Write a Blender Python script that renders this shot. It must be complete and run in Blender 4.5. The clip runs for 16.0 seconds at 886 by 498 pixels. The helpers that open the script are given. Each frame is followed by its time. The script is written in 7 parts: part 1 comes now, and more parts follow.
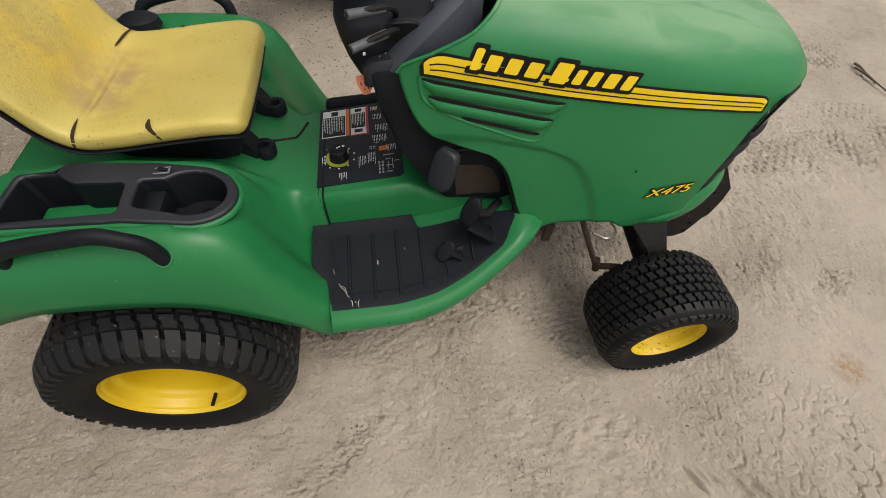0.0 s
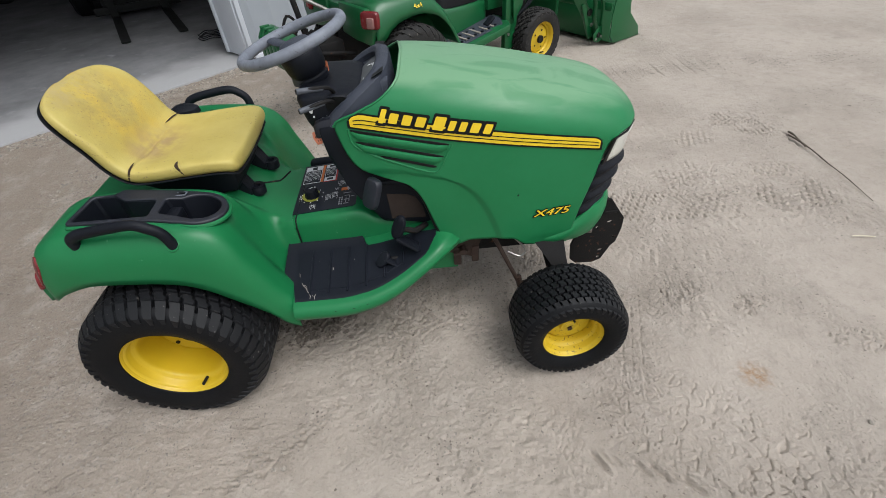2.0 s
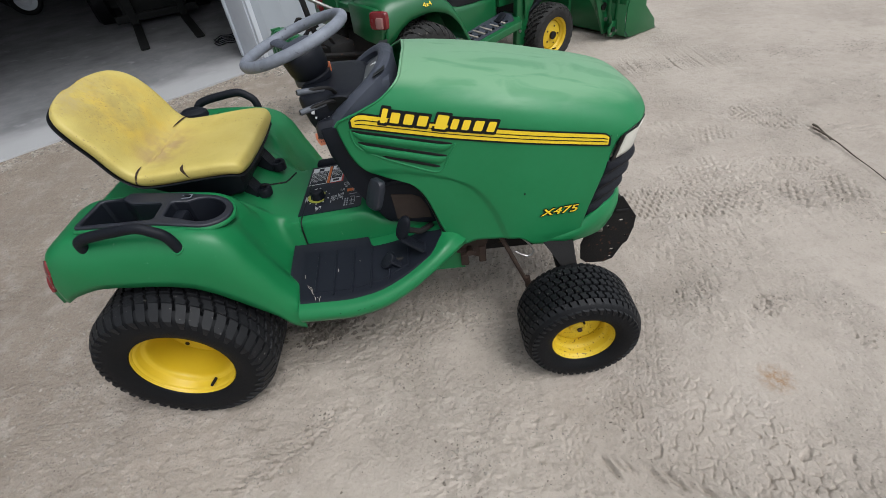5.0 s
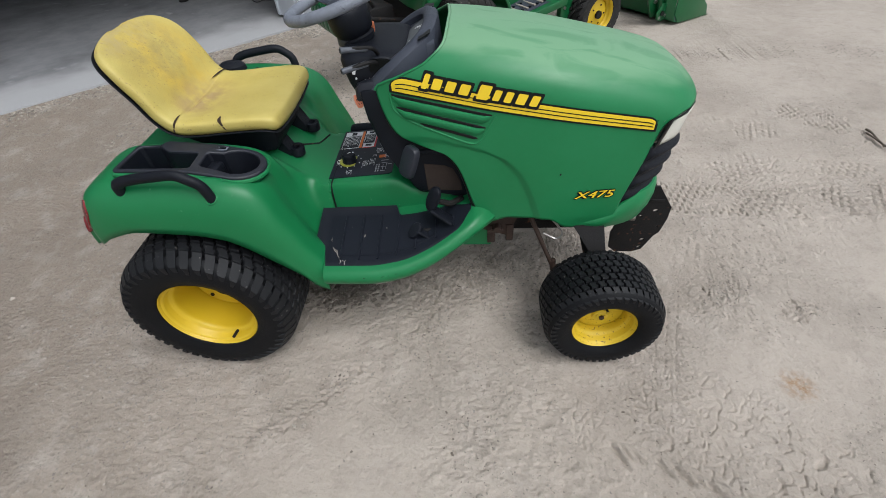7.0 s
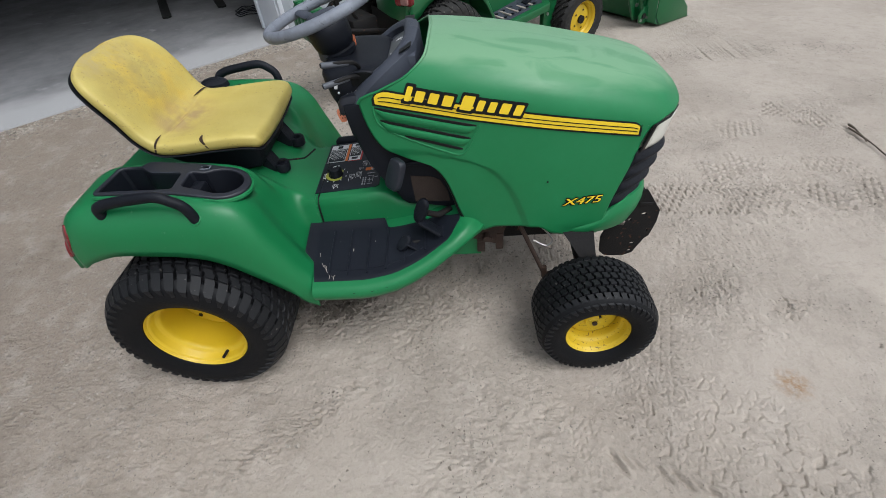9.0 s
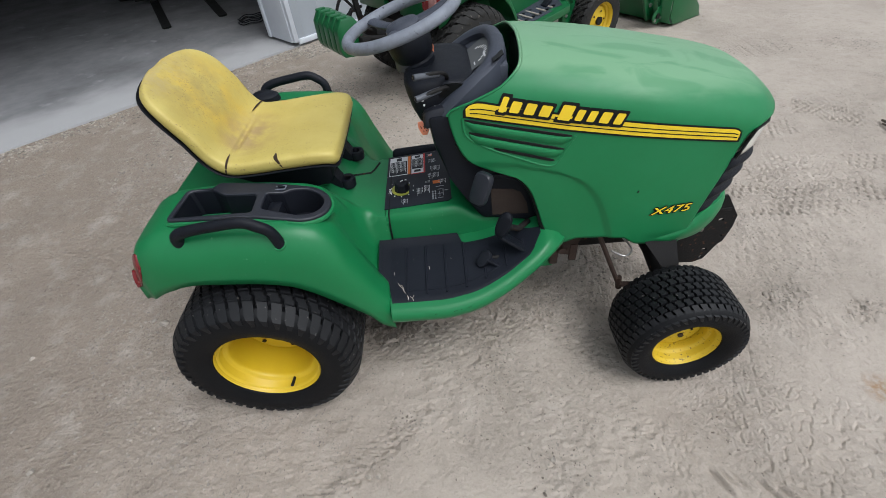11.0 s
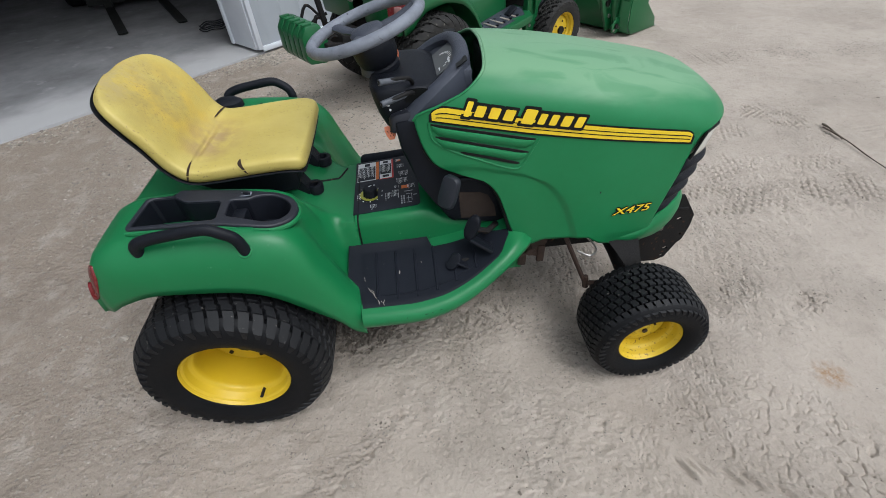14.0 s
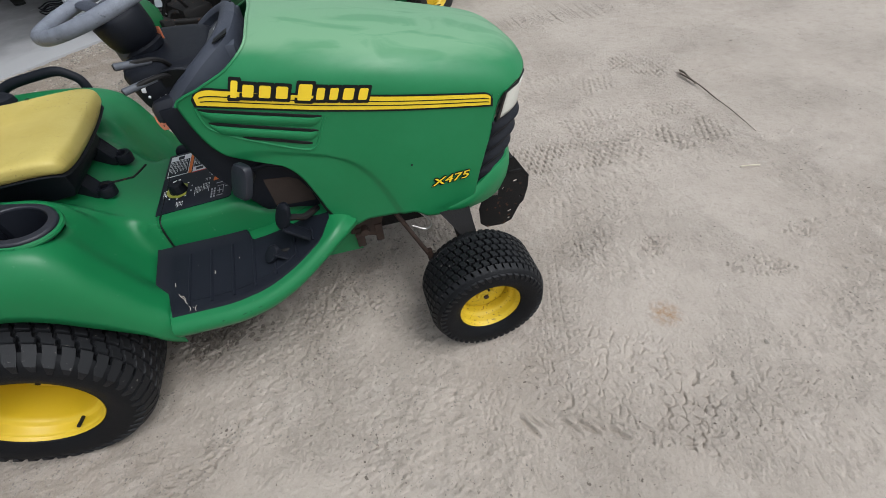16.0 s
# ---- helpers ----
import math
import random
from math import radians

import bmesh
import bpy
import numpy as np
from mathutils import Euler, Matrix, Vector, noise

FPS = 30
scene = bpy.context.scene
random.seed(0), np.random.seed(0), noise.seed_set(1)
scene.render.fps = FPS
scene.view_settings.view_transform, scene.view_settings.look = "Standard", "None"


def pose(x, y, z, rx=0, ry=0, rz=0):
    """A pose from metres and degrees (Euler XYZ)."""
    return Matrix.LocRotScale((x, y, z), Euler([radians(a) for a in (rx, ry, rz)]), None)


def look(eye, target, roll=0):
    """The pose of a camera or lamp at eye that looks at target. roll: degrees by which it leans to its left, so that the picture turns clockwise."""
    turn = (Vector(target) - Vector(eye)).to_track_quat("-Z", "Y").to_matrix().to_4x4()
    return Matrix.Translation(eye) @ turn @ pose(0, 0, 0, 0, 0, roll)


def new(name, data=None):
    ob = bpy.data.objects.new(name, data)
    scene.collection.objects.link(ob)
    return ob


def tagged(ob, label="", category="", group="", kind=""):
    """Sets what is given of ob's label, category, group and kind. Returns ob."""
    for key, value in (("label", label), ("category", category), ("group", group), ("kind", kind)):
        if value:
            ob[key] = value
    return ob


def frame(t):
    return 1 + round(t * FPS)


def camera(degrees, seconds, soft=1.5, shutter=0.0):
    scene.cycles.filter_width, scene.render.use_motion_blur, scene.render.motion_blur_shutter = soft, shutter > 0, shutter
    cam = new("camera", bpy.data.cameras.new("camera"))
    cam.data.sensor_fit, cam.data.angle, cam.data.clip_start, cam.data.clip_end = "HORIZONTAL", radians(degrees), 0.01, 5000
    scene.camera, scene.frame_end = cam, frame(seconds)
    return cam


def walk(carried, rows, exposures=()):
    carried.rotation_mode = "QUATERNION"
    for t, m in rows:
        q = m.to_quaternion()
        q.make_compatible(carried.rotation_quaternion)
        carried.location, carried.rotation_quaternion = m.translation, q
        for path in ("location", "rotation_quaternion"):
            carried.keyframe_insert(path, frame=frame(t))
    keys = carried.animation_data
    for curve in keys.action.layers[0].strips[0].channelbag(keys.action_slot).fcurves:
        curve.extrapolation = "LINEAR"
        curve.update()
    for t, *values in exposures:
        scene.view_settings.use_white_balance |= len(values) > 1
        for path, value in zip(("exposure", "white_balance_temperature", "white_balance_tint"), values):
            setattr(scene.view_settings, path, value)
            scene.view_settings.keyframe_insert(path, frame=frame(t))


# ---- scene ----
cam = camera(91.1, 16.0, soft=0.55)
PATH = [
    (0, (0.623, -1.006, 1.412), (0.794, 0.17, -0.197), 0.7),
    (0.5, (0.701, -1.169, 1.45), (0.927, 0.053, -0.117), -1.3),
    (1, (0.876, -1.335, 1.442), (1.118, -0.051, -0.073), -0.9),
    (1.5, (0.921, -1.416, 1.48), (1.149, -0.032, 0.054), -1.9),
    (2, (0.904, -1.461, 1.514), (0.952, 0.027, 0.179), -4.3),
    (2.5, (0.878, -1.479, 1.519), (0.817, 0.047, 0.228), -3.3),
    (3, (0.919, -1.474, 1.516), (0.906, 0.067, 0.241), -4.6),
    (3.5, (0.936, -1.465, 1.51), (0.955, 0.08, 0.241), -4.9),
    (3.7, (0.938, -1.464, 1.509), (0.965, 0.082, 0.24), -5.3),
    (5.8, (0.944, -1.429, 1.49), (0.865, 0.022, 0.116), -7.4),
    (6, (0.942, -1.427, 1.487), (0.852, 0.018, 0.107), -7.3),
    (6.5, (0.924, -1.437, 1.473), (0.823, -0.009, 0.076), -4.8),
    (7, (0.905, -1.448, 1.48), (0.796, -0.021, 0.083), -3.8),
    (7.5, (0.922, -1.444, 1.488), (0.835, -0.015, 0.092), -4.8),
    (8, (0.948, -1.444, 1.494), (0.893, 0.001, 0.112), -6.0),
    (8.5, (0.945, -1.438, 1.484), (0.893, 0.013, 0.109), -5.7),
    (9, (0.92, -1.426, 1.484), (0.839, 0.02, 0.105), -5.1),
    (9.5, (0.84, -1.398, 1.49), (0.738, 0.057, 0.122), -5.0),
    (9.7, (0.794, -1.378, 1.498), (0.689, 0.079, 0.131), -5.4),
    (11.8, (0.601, -1.339, 1.481), (0.603, 0.112, 0.104), -5.2),
    (12, (0.6, -1.342, 1.478), (0.606, 0.11, 0.103), -4.9),
    (12.5, (0.583, -1.346, 1.477), (0.6, 0.093, 0.088), -2.7),
    (13, (0.6, -1.352, 1.48), (0.637, 0.086, 0.091), -2.6),
    (13.5, (0.595, -1.36, 1.485), (0.643, 0.091, 0.109), -2.7),
    (14, (0.629, -1.356, 1.489), (0.724, 0.11, 0.132), -3.7),
    (14.5, (0.67, -1.356, 1.49), (0.835, 0.105, 0.135), -4.9),
    (15, (0.709, -1.371, 1.484), (0.901, 0.08, 0.121), -4.5),
    (15.5, (0.838, -1.385, 1.466), (1.05, 0.039, 0.077), -3.2),
    (16, (1.033, -1.368, 1.451), (1.342, -0.036, -0.009), -4.0),
]
# stops, kelvin and tint: the white balance starts warm and settles
EXPOSURES = [(0, 0.31, 7200, 10), (0.6, 0.35, 6850, 11), (1.5, 0.39, 6290, 9), (16, 0.39, 6110, 8.5)]
walk(cam, [(t, look(eye, target, roll)) for t, eye, target, roll in PATH], EXPOSURES)

# ---- light ----
world = bpy.data.worlds.new("sky_world")
scene.world = world
world.use_nodes = True
wn, wl = world.node_tree.nodes, world.node_tree.links
sky = wn.new("ShaderNodeTexSky")
sky.sky_type, sky.sun_disc = "NISHITA", False
sky.sun_elevation, sky.sun_rotation = radians(60), radians(140)
sky.air_density, sky.dust_density, sky.ozone_density = 1.0, 4.0, 1.0
overcast = wn.new("ShaderNodeHueSaturation")
overcast.inputs["Saturation"].default_value = 0.22
wl.new(sky.outputs[0], overcast.inputs["Color"])
wl.new(overcast.outputs[0], wn["Background"].inputs["Color"])
wn["Background"].inputs["Strength"].default_value = 0.135
sun = new("sun", bpy.data.lights.new("sun", "SUN"))
sun.data.energy, sun.data.angle, sun.data.color = 1.15, radians(34), (1.0, 0.97, 0.94)
sun.matrix_world = pose(0, 0, 6, 30, 0, 50)


# ---- materials ----
def material(name, colour, other=None, amount=0.5, scale=8.0, rough=0.5, rough_vary=0.1, metal=0.0,
             bump=0.0, bump_scale=250.0, spots=None, spot_scale=60.0, spot_size=0.25, contrast=0.25, spec=0.5, island_tint=0.0):
    """A surface with broad mottling, fine relief and, if asked for, small specks of another colour."""
    m = bpy.data.materials.new(name)
    m.use_nodes = True
    n, l = m.node_tree.nodes, m.node_tree.links
    b = n["Principled BSDF"]
    tc = n.new("ShaderNodeTexCoord")
    broad = n.new("ShaderNodeTexNoise")
    broad.inputs["Scale"].default_value, broad.inputs["Detail"].default_value = scale, 6.0
    broad.inputs["Roughness"].default_value = 0.65
    l.new(tc.outputs["Object"], broad.inputs["Vector"])
    ramp = n.new("ShaderNodeMapRange")
    ramp.inputs["From Min"].default_value, ramp.inputs["From Max"].default_value = 0.5 - contrast, 0.5 + contrast
    l.new(broad.outputs["Fac"], ramp.inputs["Value"])
    fac = n.new("ShaderNodeMath")
    fac.operation = "MULTIPLY"
    fac.inputs[1].default_value = amount
    l.new(ramp.outputs[0], fac.inputs[0])
    mix = n.new("ShaderNodeMix")
    mix.data_type = "RGBA"
    mix.inputs["A"].default_value = (*colour, 1)
    mix.inputs["B"].default_value = (*(other or [c * 0.75 for c in colour]), 1)
    l.new(fac.outputs[0], mix.inputs["Factor"])
    col = mix.outputs["Result"]
    if spots:
        vor = n.new("ShaderNodeTexNoise")
        vor.inputs["Scale"].default_value, vor.inputs["Detail"].default_value = spot_scale, 3.0
        l.new(tc.outputs["Object"], vor.inputs["Vector"])
        sr = n.new("ShaderNodeMapRange")
        sr.inputs["From Min"].default_value, sr.inputs["From Max"].default_value = 1 - spot_size - 0.06, 1 - spot_size + 0.04
        l.new(vor.outputs["Fac"], sr.inputs["Value"])
        sm = n.new("ShaderNodeMix")
        sm.data_type = "RGBA"
        sm.inputs["B"].default_value = (*spots, 1)
        l.new(sr.outputs[0], sm.inputs["Factor"])
        l.new(col, sm.inputs["A"])
        col = sm.outputs["Result"]
    if island_tint:
        geo = n.new("ShaderNodeNewGeometry")
        hs = n.new("ShaderNodeHueSaturation")
        mr = n.new("ShaderNodeMapRange")
        mr.inputs["To Min"].default_value, mr.inputs["To Max"].default_value = 1 - island_tint, 1 + island_tint * 0.5
        l.new(geo.outputs["Random Per Island"], mr.inputs["Value"])
        l.new(mr.outputs[0], hs.inputs["Value"])
        l.new(col, hs.inputs["Color"])
        col = hs.outputs[0]
    l.new(col, b.inputs["Base Color"])
    rr = n.new("ShaderNodeMapRange")
    rr.inputs["To Min"].default_value, rr.inputs["To Max"].default_value = max(0.02, rough - rough_vary), min(1, rough + rough_vary)
    l.new(broad.outputs["Fac"], rr.inputs["Value"])
    l.new(rr.outputs[0], b.inputs["Roughness"])
    b.inputs["Metallic"].default_value = metal
    b.inputs["Specular IOR Level"].default_value = spec
    if bump:
        fine = n.new("ShaderNodeTexNoise")
        fine.inputs["Scale"].default_value, fine.inputs["Detail"].default_value = bump_scale, 4.0
        l.new(tc.outputs["Object"], fine.inputs["Vector"])
        bn = n.new("ShaderNodeBump")
        bn.inputs["Strength"].default_value, bn.inputs["Distance"].default_value = bump, 0.004
        l.new(fine.outputs["Fac"], bn.inputs["Height"])
        l.new(bn.outputs[0], b.inputs["Normal"])
    return m


GREEN = material("green_plastic", (0.0090, 0.136, 0.0435), (0.0140, 0.168, 0.057), 0.5, 5, spec=0.34, rough=0.38, rough_vary=0.08, bump=0.05, bump_scale=500, spots=(0.07, 0.20, 0.10), spot_scale=60, spot_size=0.235)
HOOD = material("sun_faded_green_hood", (0.0110, 0.147, 0.0485), (0.0180, 0.181, 0.0665), 0.75, 4, spec=0.3, rough=0.42, rough_vary=0.12, bump=0.04, bump_scale=300, contrast=0.18)
GREEN2 = material("green_paint", (0.006, 0.085, 0.026), (0.009, 0.108, 0.034), 0.5, 5, rough=0.33, bump=0.03)
YELLOW = material("yellow_rim_paint", (0.575, 0.40, 0.013), (0.475, 0.315, 0.013), 0.5, 7, rough=0.42, bump=0.06, spots=(0.22, 0.12, 0.03), spot_scale=70, spot_size=0.23)
VINYL = material("yellow_seat_vinyl", (0.505, 0.420, 0.125), (0.420, 0.330, 0.075), 0.9, 6, rough=0.55, bump=0.25, bump_scale=220, contrast=0.20)
DECAL_Y = material("yellow_decal", (0.80, 0.57, 0.018), (0.70, 0.47, 0.014), 0.4, 20, rough=0.4)
DECAL_K = material("black_decal", (0.005, 0.006, 0.006), (0.011, 0.012, 0.012), 0.5, 20, rough=0.5, spec=0.2)
PLASTIC = material("black_plastic", (0.0042, 0.0053, 0.0088), (0.0098, 0.0118, 0.0172), 0.6, 9, rough=0.52, bump=0.25, bump_scale=500, spec=0.2)
TRAY = material("dark_blue_grey_tray_plastic", (0.011, 0.0128, 0.0195), (0.023, 0.0258, 0.035), 0.6, 9, rough=0.45, bump=0.2, bump_scale=500, spec=0.4)
DASH = material("weathered_grey_dash_plastic", (0.023, 0.0275, 0.040), (0.054, 0.063, 0.086), 0.7, 6, rough=0.58, bump=0.25, bump_scale=500)
WHEEL_GREY = material("worn_grey_steering_wheel", (0.20, 0.22, 0.26), (0.10, 0.11, 0.135), 0.8, 22, rough=0.6, bump=0.35, bump_scale=160, spots=(0.04, 0.04, 0.05), spot_scale=60, spot_size=0.27)
LEVER_GREY = material("grey_lever_plastic", (0.085, 0.094, 0.112), (0.050, 0.055, 0.066), 0.7, 20, rough=0.5, bump=0.2, bump_scale=300)
RUBBER = material("tyre_rubber", (0.0036, 0.0040, 0.0050), (0.0080, 0.0084, 0.0096), 0.6, 12, rough=0.62, bump=0.25, bump_scale=350, spec=0.16)
TREAD = material("dusty_tread_rubber", (0.0042, 0.0047, 0.0060), (0.0090, 0.0096, 0.0114), 0.6, 12, rough=0.60, bump=0.25, bump_scale=350, spots=(0.13, 0.122, 0.112), spot_scale=90, spot_size=0.270, spec=0.30)
DUSTY_RUBBER = material("dusty_tyre_rubber", (0.014, 0.014, 0.014), (0.034, 0.033, 0.031), 0.7, 14, rough=0.7, bump=0.25, bump_scale=350, spots=(0.12, 0.11, 0.095), spot_scale=50, spot_size=0.30, spec=0.2)
MAT = material("black_rubber_mat", (0.005, 0.0066, 0.0112), (0.0115, 0.014, 0.0205), 0.7, 10, rough=0.6, bump=0.25, bump_scale=260, spots=(0.10, 0.095, 0.085), spot_scale=60, spot_size=0.20, spec=0.16)
IRON = material("black_iron", (0.0065, 0.0065, 0.0072), (0.015, 0.0135, 0.0125), 0.7, 14, spec=0.2, rough=0.65, bump=0.3, bump_scale=140, spots=(0.09, 0.04, 0.02), spot_scale=40, spot_size=0.3)
DULL_STEEL = material("dull_exhaust_steel", (0.20, 0.18, 0.155), (0.11, 0.095, 0.08), 0.8, 30, rough=0.55, metal=0.4, bump=0.1)
RUST = material("rusty_steel", (0.040, 0.020, 0.012), (0.018, 0.012, 0.010), 0.8, 30, rough=0.8, bump=0.4, bump_scale=200)
RED = material("red_lens", (0.15, 0.011, 0.013), (0.09, 0.008, 0.010), 0.5, 14, rough=0.25, bump=0.05)
RED_LIGHT = material("bright_red_lens", (0.24, 0.012, 0.016), (0.13, 0.009, 0.011), 0.5, 14, rough=0.2)
YELLOW_DIRTY = material("muddy_yellow_rim_paint", (0.64, 0.45, 0.014), (0.48, 0.33, 0.02), 0.6, 9, rough=0.5, bump=0.1, spots=(0.07, 0.042, 0.016), spot_scale=110, spot_size=0.335)
DULL_LENS = material("dull_pinkish_lens", (0.26, 0.13, 0.12), (0.17, 0.08, 0.075), 0.7, 14, rough=0.25)
CLEAR = material("clear_lens", (0.62, 0.62, 0.56), (0.48, 0.47, 0.40), 0.7, 14, rough=0.18, bump=0.05)
TEAR = material("torn_foam_edge", (0.030, 0.014, 0.006), (0.015, 0.008, 0.004), 0.6, 60, rough=0.9, bump=0.4)
PANEL = material("black_control_label", (0.007, 0.009, 0.015), (0.017, 0.019, 0.028), 0.6, 18, rough=0.42, spec=0.25, spots=(0.30, 0.29, 0.27), spot_scale=75, spot_size=0.24)
INK_W = material("white_print", (0.74, 0.75, 0.76), (0.58, 0.59, 0.60), 0.5, 40, rough=0.6)
INK_WORN = material("worn_white_print", (0.42, 0.43, 0.45), (0.16, 0.165, 0.18), 0.9, 90, rough=0.6, contrast=0.15)
INK_O = material("orange_print", (0.72, 0.17, 0.02), (0.55, 0.13, 0.02), 0.5, 30, rough=0.5)
INK_R = material("red_print", (0.55, 0.02, 0.02), (0.40, 0.02, 0.02), 0.5, 30, rough=0.5)
INK_G = material("green_yellow_print", (0.32, 0.33, 0.04), (0.20, 0.22, 0.03), 0.5, 40, rough=0.5)
GLASS = material("dusty_gauge_glass", (0.045, 0.050, 0.052), (0.085, 0.09, 0.09), 0.7, 30, rough=0.35, spots=(0.22, 0.22, 0.21), spot_scale=120, spot_size=0.27)
TAG = material("orange_tag_plastic", (0.80, 0.26, 0.13), (0.65, 0.20, 0.10), 0.5, 40, rough=0.5)
STEEL = material("bare_steel", (0.45, 0.44, 0.42), (0.30, 0.28, 0.25), 0.6, 30, rough=0.4, metal=0.9, bump=0.1)
BROWN = material("dark_brown_recess", (0.034, 0.021, 0.015), (0.016, 0.011, 0.009), 0.7, 18, rough=0.85, bump=0.3)
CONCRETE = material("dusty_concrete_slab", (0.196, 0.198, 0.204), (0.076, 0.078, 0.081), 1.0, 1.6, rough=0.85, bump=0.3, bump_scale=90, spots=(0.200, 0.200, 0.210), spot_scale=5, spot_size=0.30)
WHITE_TRIM = material("white_metal_trim", (0.60, 0.635, 0.685), (0.50, 0.53, 0.57), 0.6, 3, rough=0.4, bump=0.03)
SIDING = material("grey_metal_siding", (0.335, 0.365, 0.395), (0.285, 0.310, 0.335), 0.6, 2, rough=0.45, bump=0.04, bump_scale=60)
INSIDE = material("dark_garage_lining", (0.16, 0.16, 0.16), (0.10, 0.10, 0.10), 0.6, 2, rough=0.9, bump=0.1)
GRAVEL = material("pale_gravel", (0.38, 0.345, 0.295), (0.22, 0.195, 0.165), 0.9, 25, rough=0.9, bump=0.4, bump_scale=120, island_tint=0.5)
CLOD = material("dark_grit", (0.185, 0.155, 0.128), (0.105, 0.088, 0.073), 0.9, 40, rough=0.95, bump=0.4, bump_scale=160)
CRUST = material("broken_limestone_crust", (0.345, 0.308, 0.268), (0.225, 0.198, 0.170), 0.8, 30, rough=0.92, bump=0.3, bump_scale=160, island_tint=0.3)
STONE = material("limestone_chips", (0.42, 0.378, 0.325), (0.27, 0.24, 0.205), 0.9, 30, rough=0.9, bump=0.4, bump_scale=120, island_tint=0.4)
STRAW = material("pale_dry_straw", (0.62, 0.56, 0.44), (0.46, 0.40, 0.30), 0.6, 60, rough=0.8)
TWIG = material("dry_twig_bark", (0.075, 0.058, 0.043), (0.14, 0.115, 0.09), 0.7, 40, rough=0.9, bump=0.5)
DARK_MACHINE = material("dark_machine_paint", (0.011, 0.012, 0.012), (0.021, 0.021, 0.020), 0.6, 8, spec=0.15, rough=0.7, bump=0.1)
BLACK_VINYL = material("black_seat_vinyl", (0.008, 0.008, 0.010), (0.016, 0.016, 0.018), 0.5, 10, rough=0.6, bump=0.2, spec=0.2)


def ground_material():
    """Pale crushed limestone: broad drifts, fine dark and light grains, coarse patches and one rusty stain."""
    m = bpy.data.materials.new("sandy_crushed_limestone")
    m.use_nodes = True
    n, l = m.node_tree.nodes, m.node_tree.links
    b = n["Principled BSDF"]
    tc = n.new("ShaderNodeTexCoord")

    def noise_node(scale, detail, rough=0.6):
        k = n.new("ShaderNodeTexNoise")
        k.inputs["Scale"].default_value, k.inputs["Detail"].default_value, k.inputs["Roughness"].default_value = scale, detail, rough
        l.new(tc.outputs["Object"], k.inputs["Vector"])
        return k.outputs["Fac"]

    def ramp(fac, lo, hi, top=1.0):
        r = n.new("ShaderNodeMapRange")
        r.inputs["From Min"].default_value, r.inputs["From Max"].default_value, r.inputs["To Max"].default_value = lo, hi, top
        l.new(fac, r.inputs["Value"])
        return r.outputs[0]

    def times(a, c):
        k = n.new("ShaderNodeMath")
        k.operation = "MULTIPLY"
        l.new(a, k.inputs[0])
        l.new(c, k.inputs[1])
        return k.outputs[0]

    def mixed(a, bcol, fac):
        x = n.new("ShaderNodeMix")
        x.data_type = "RGBA"
        if isinstance(a, tuple):
            x.inputs["A"].default_value = (*a, 1)
        else:
            l.new(a, x.inputs["A"])
        x.inputs["B"].default_value = (*bcol, 1)
        l.new(fac, x.inputs["Factor"])
        return x.outputs["Result"]

    c = mixed((0.400, 0.353, 0.303), (0.338, 0.294, 0.249), ramp(noise_node(0.9, 7), 0.40, 0.66))
    sep = n.new("ShaderNodeSeparateXYZ")
    l.new(tc.outputs["Object"], sep.inputs[0])
    drift = n.new("ShaderNodeMath")
    drift.operation = "MULTIPLY_ADD"
    drift.inputs[1].default_value = 1.8
    l.new(noise_node(1.1, 5, 0.6), drift.inputs[0])
    l.new(sep.outputs["X"], drift.inputs[2])
    brown = ramp(drift.outputs[0], 1.42, -0.05, 0.75)
    c = mixed(c, (0.230, 0.186, 0.146), brown)
    c = mixed(c, (0.418, 0.371, 0.324), ramp(noise_node(6, 8, 0.7), 0.50, 0.74))
    c = mixed(c, (0.222, 0.190, 0.158), ramp(noise_node(13, 9, 0.80), 0.50, 0.70, 0.50))
    coarse = ramp(noise_node(1.7, 4, 0.6), 0.46, 0.60)
    fine = noise_node(95, 5, 0.75)
    rough = n.new("ShaderNodeMath")
    rough.operation, rough.use_clamp = "MULTIPLY_ADD", True
    rough.inputs[1].default_value, rough.inputs[2].default_value = 0.70, 0.30
    l.new(brown, rough.inputs[0])
    c = mixed(c, (0.125, 0.103, 0.085), times(ramp(fine, 0.56, 0.70), rough.outputs[0]))
    c = mixed(c, (0.145, 0.12, 0.10), times(ramp(noise_node(48, 4, 0.7), 0.56, 0.68), times(coarse, rough.outputs[0])))
    c = mixed(c, (0.52, 0.48, 0.43), times(ramp(noise_node(300, 3, 0.8), 0.56, 0.70), rough.outputs[0]))
    c = mixed(c, (0.240, 0.210, 0.178), ramp(noise_node(2.3, 5, 0.75), 0.56, 0.76, 0.55))
    c = mixed(c, (0.15, 0.128, 0.105), times(ramp(noise_node(25, 3, 0.6), 0.69, 0.72), coarse))
    c = mixed(c, (0.16, 0.132, 0.110), times(ramp(noise_node(66, 3, 0.5), 0.66, 0.70), coarse))
    off = n.new("ShaderNodeVectorMath")
    off.operation = "SUBTRACT"
    off.inputs[1].default_value = (2.07, -0.65, 0)
    l.new(tc.outputs["Object"], off.inputs[0])
    far = n.new("ShaderNodeVectorMath")
    far.operation = "LENGTH"
    l.new(off.outputs[0], far.inputs[0])
    rust = times(ramp(far.outputs["Value"], 0.075, 0.01), ramp(noise_node(40, 4, 0.7), 0.40, 0.62))
    c = mixed(c, (0.27, 0.155, 0.07), rust)
    l.new(c, b.inputs["Base Color"])
    b.inputs["Roughness"].default_value = 0.92
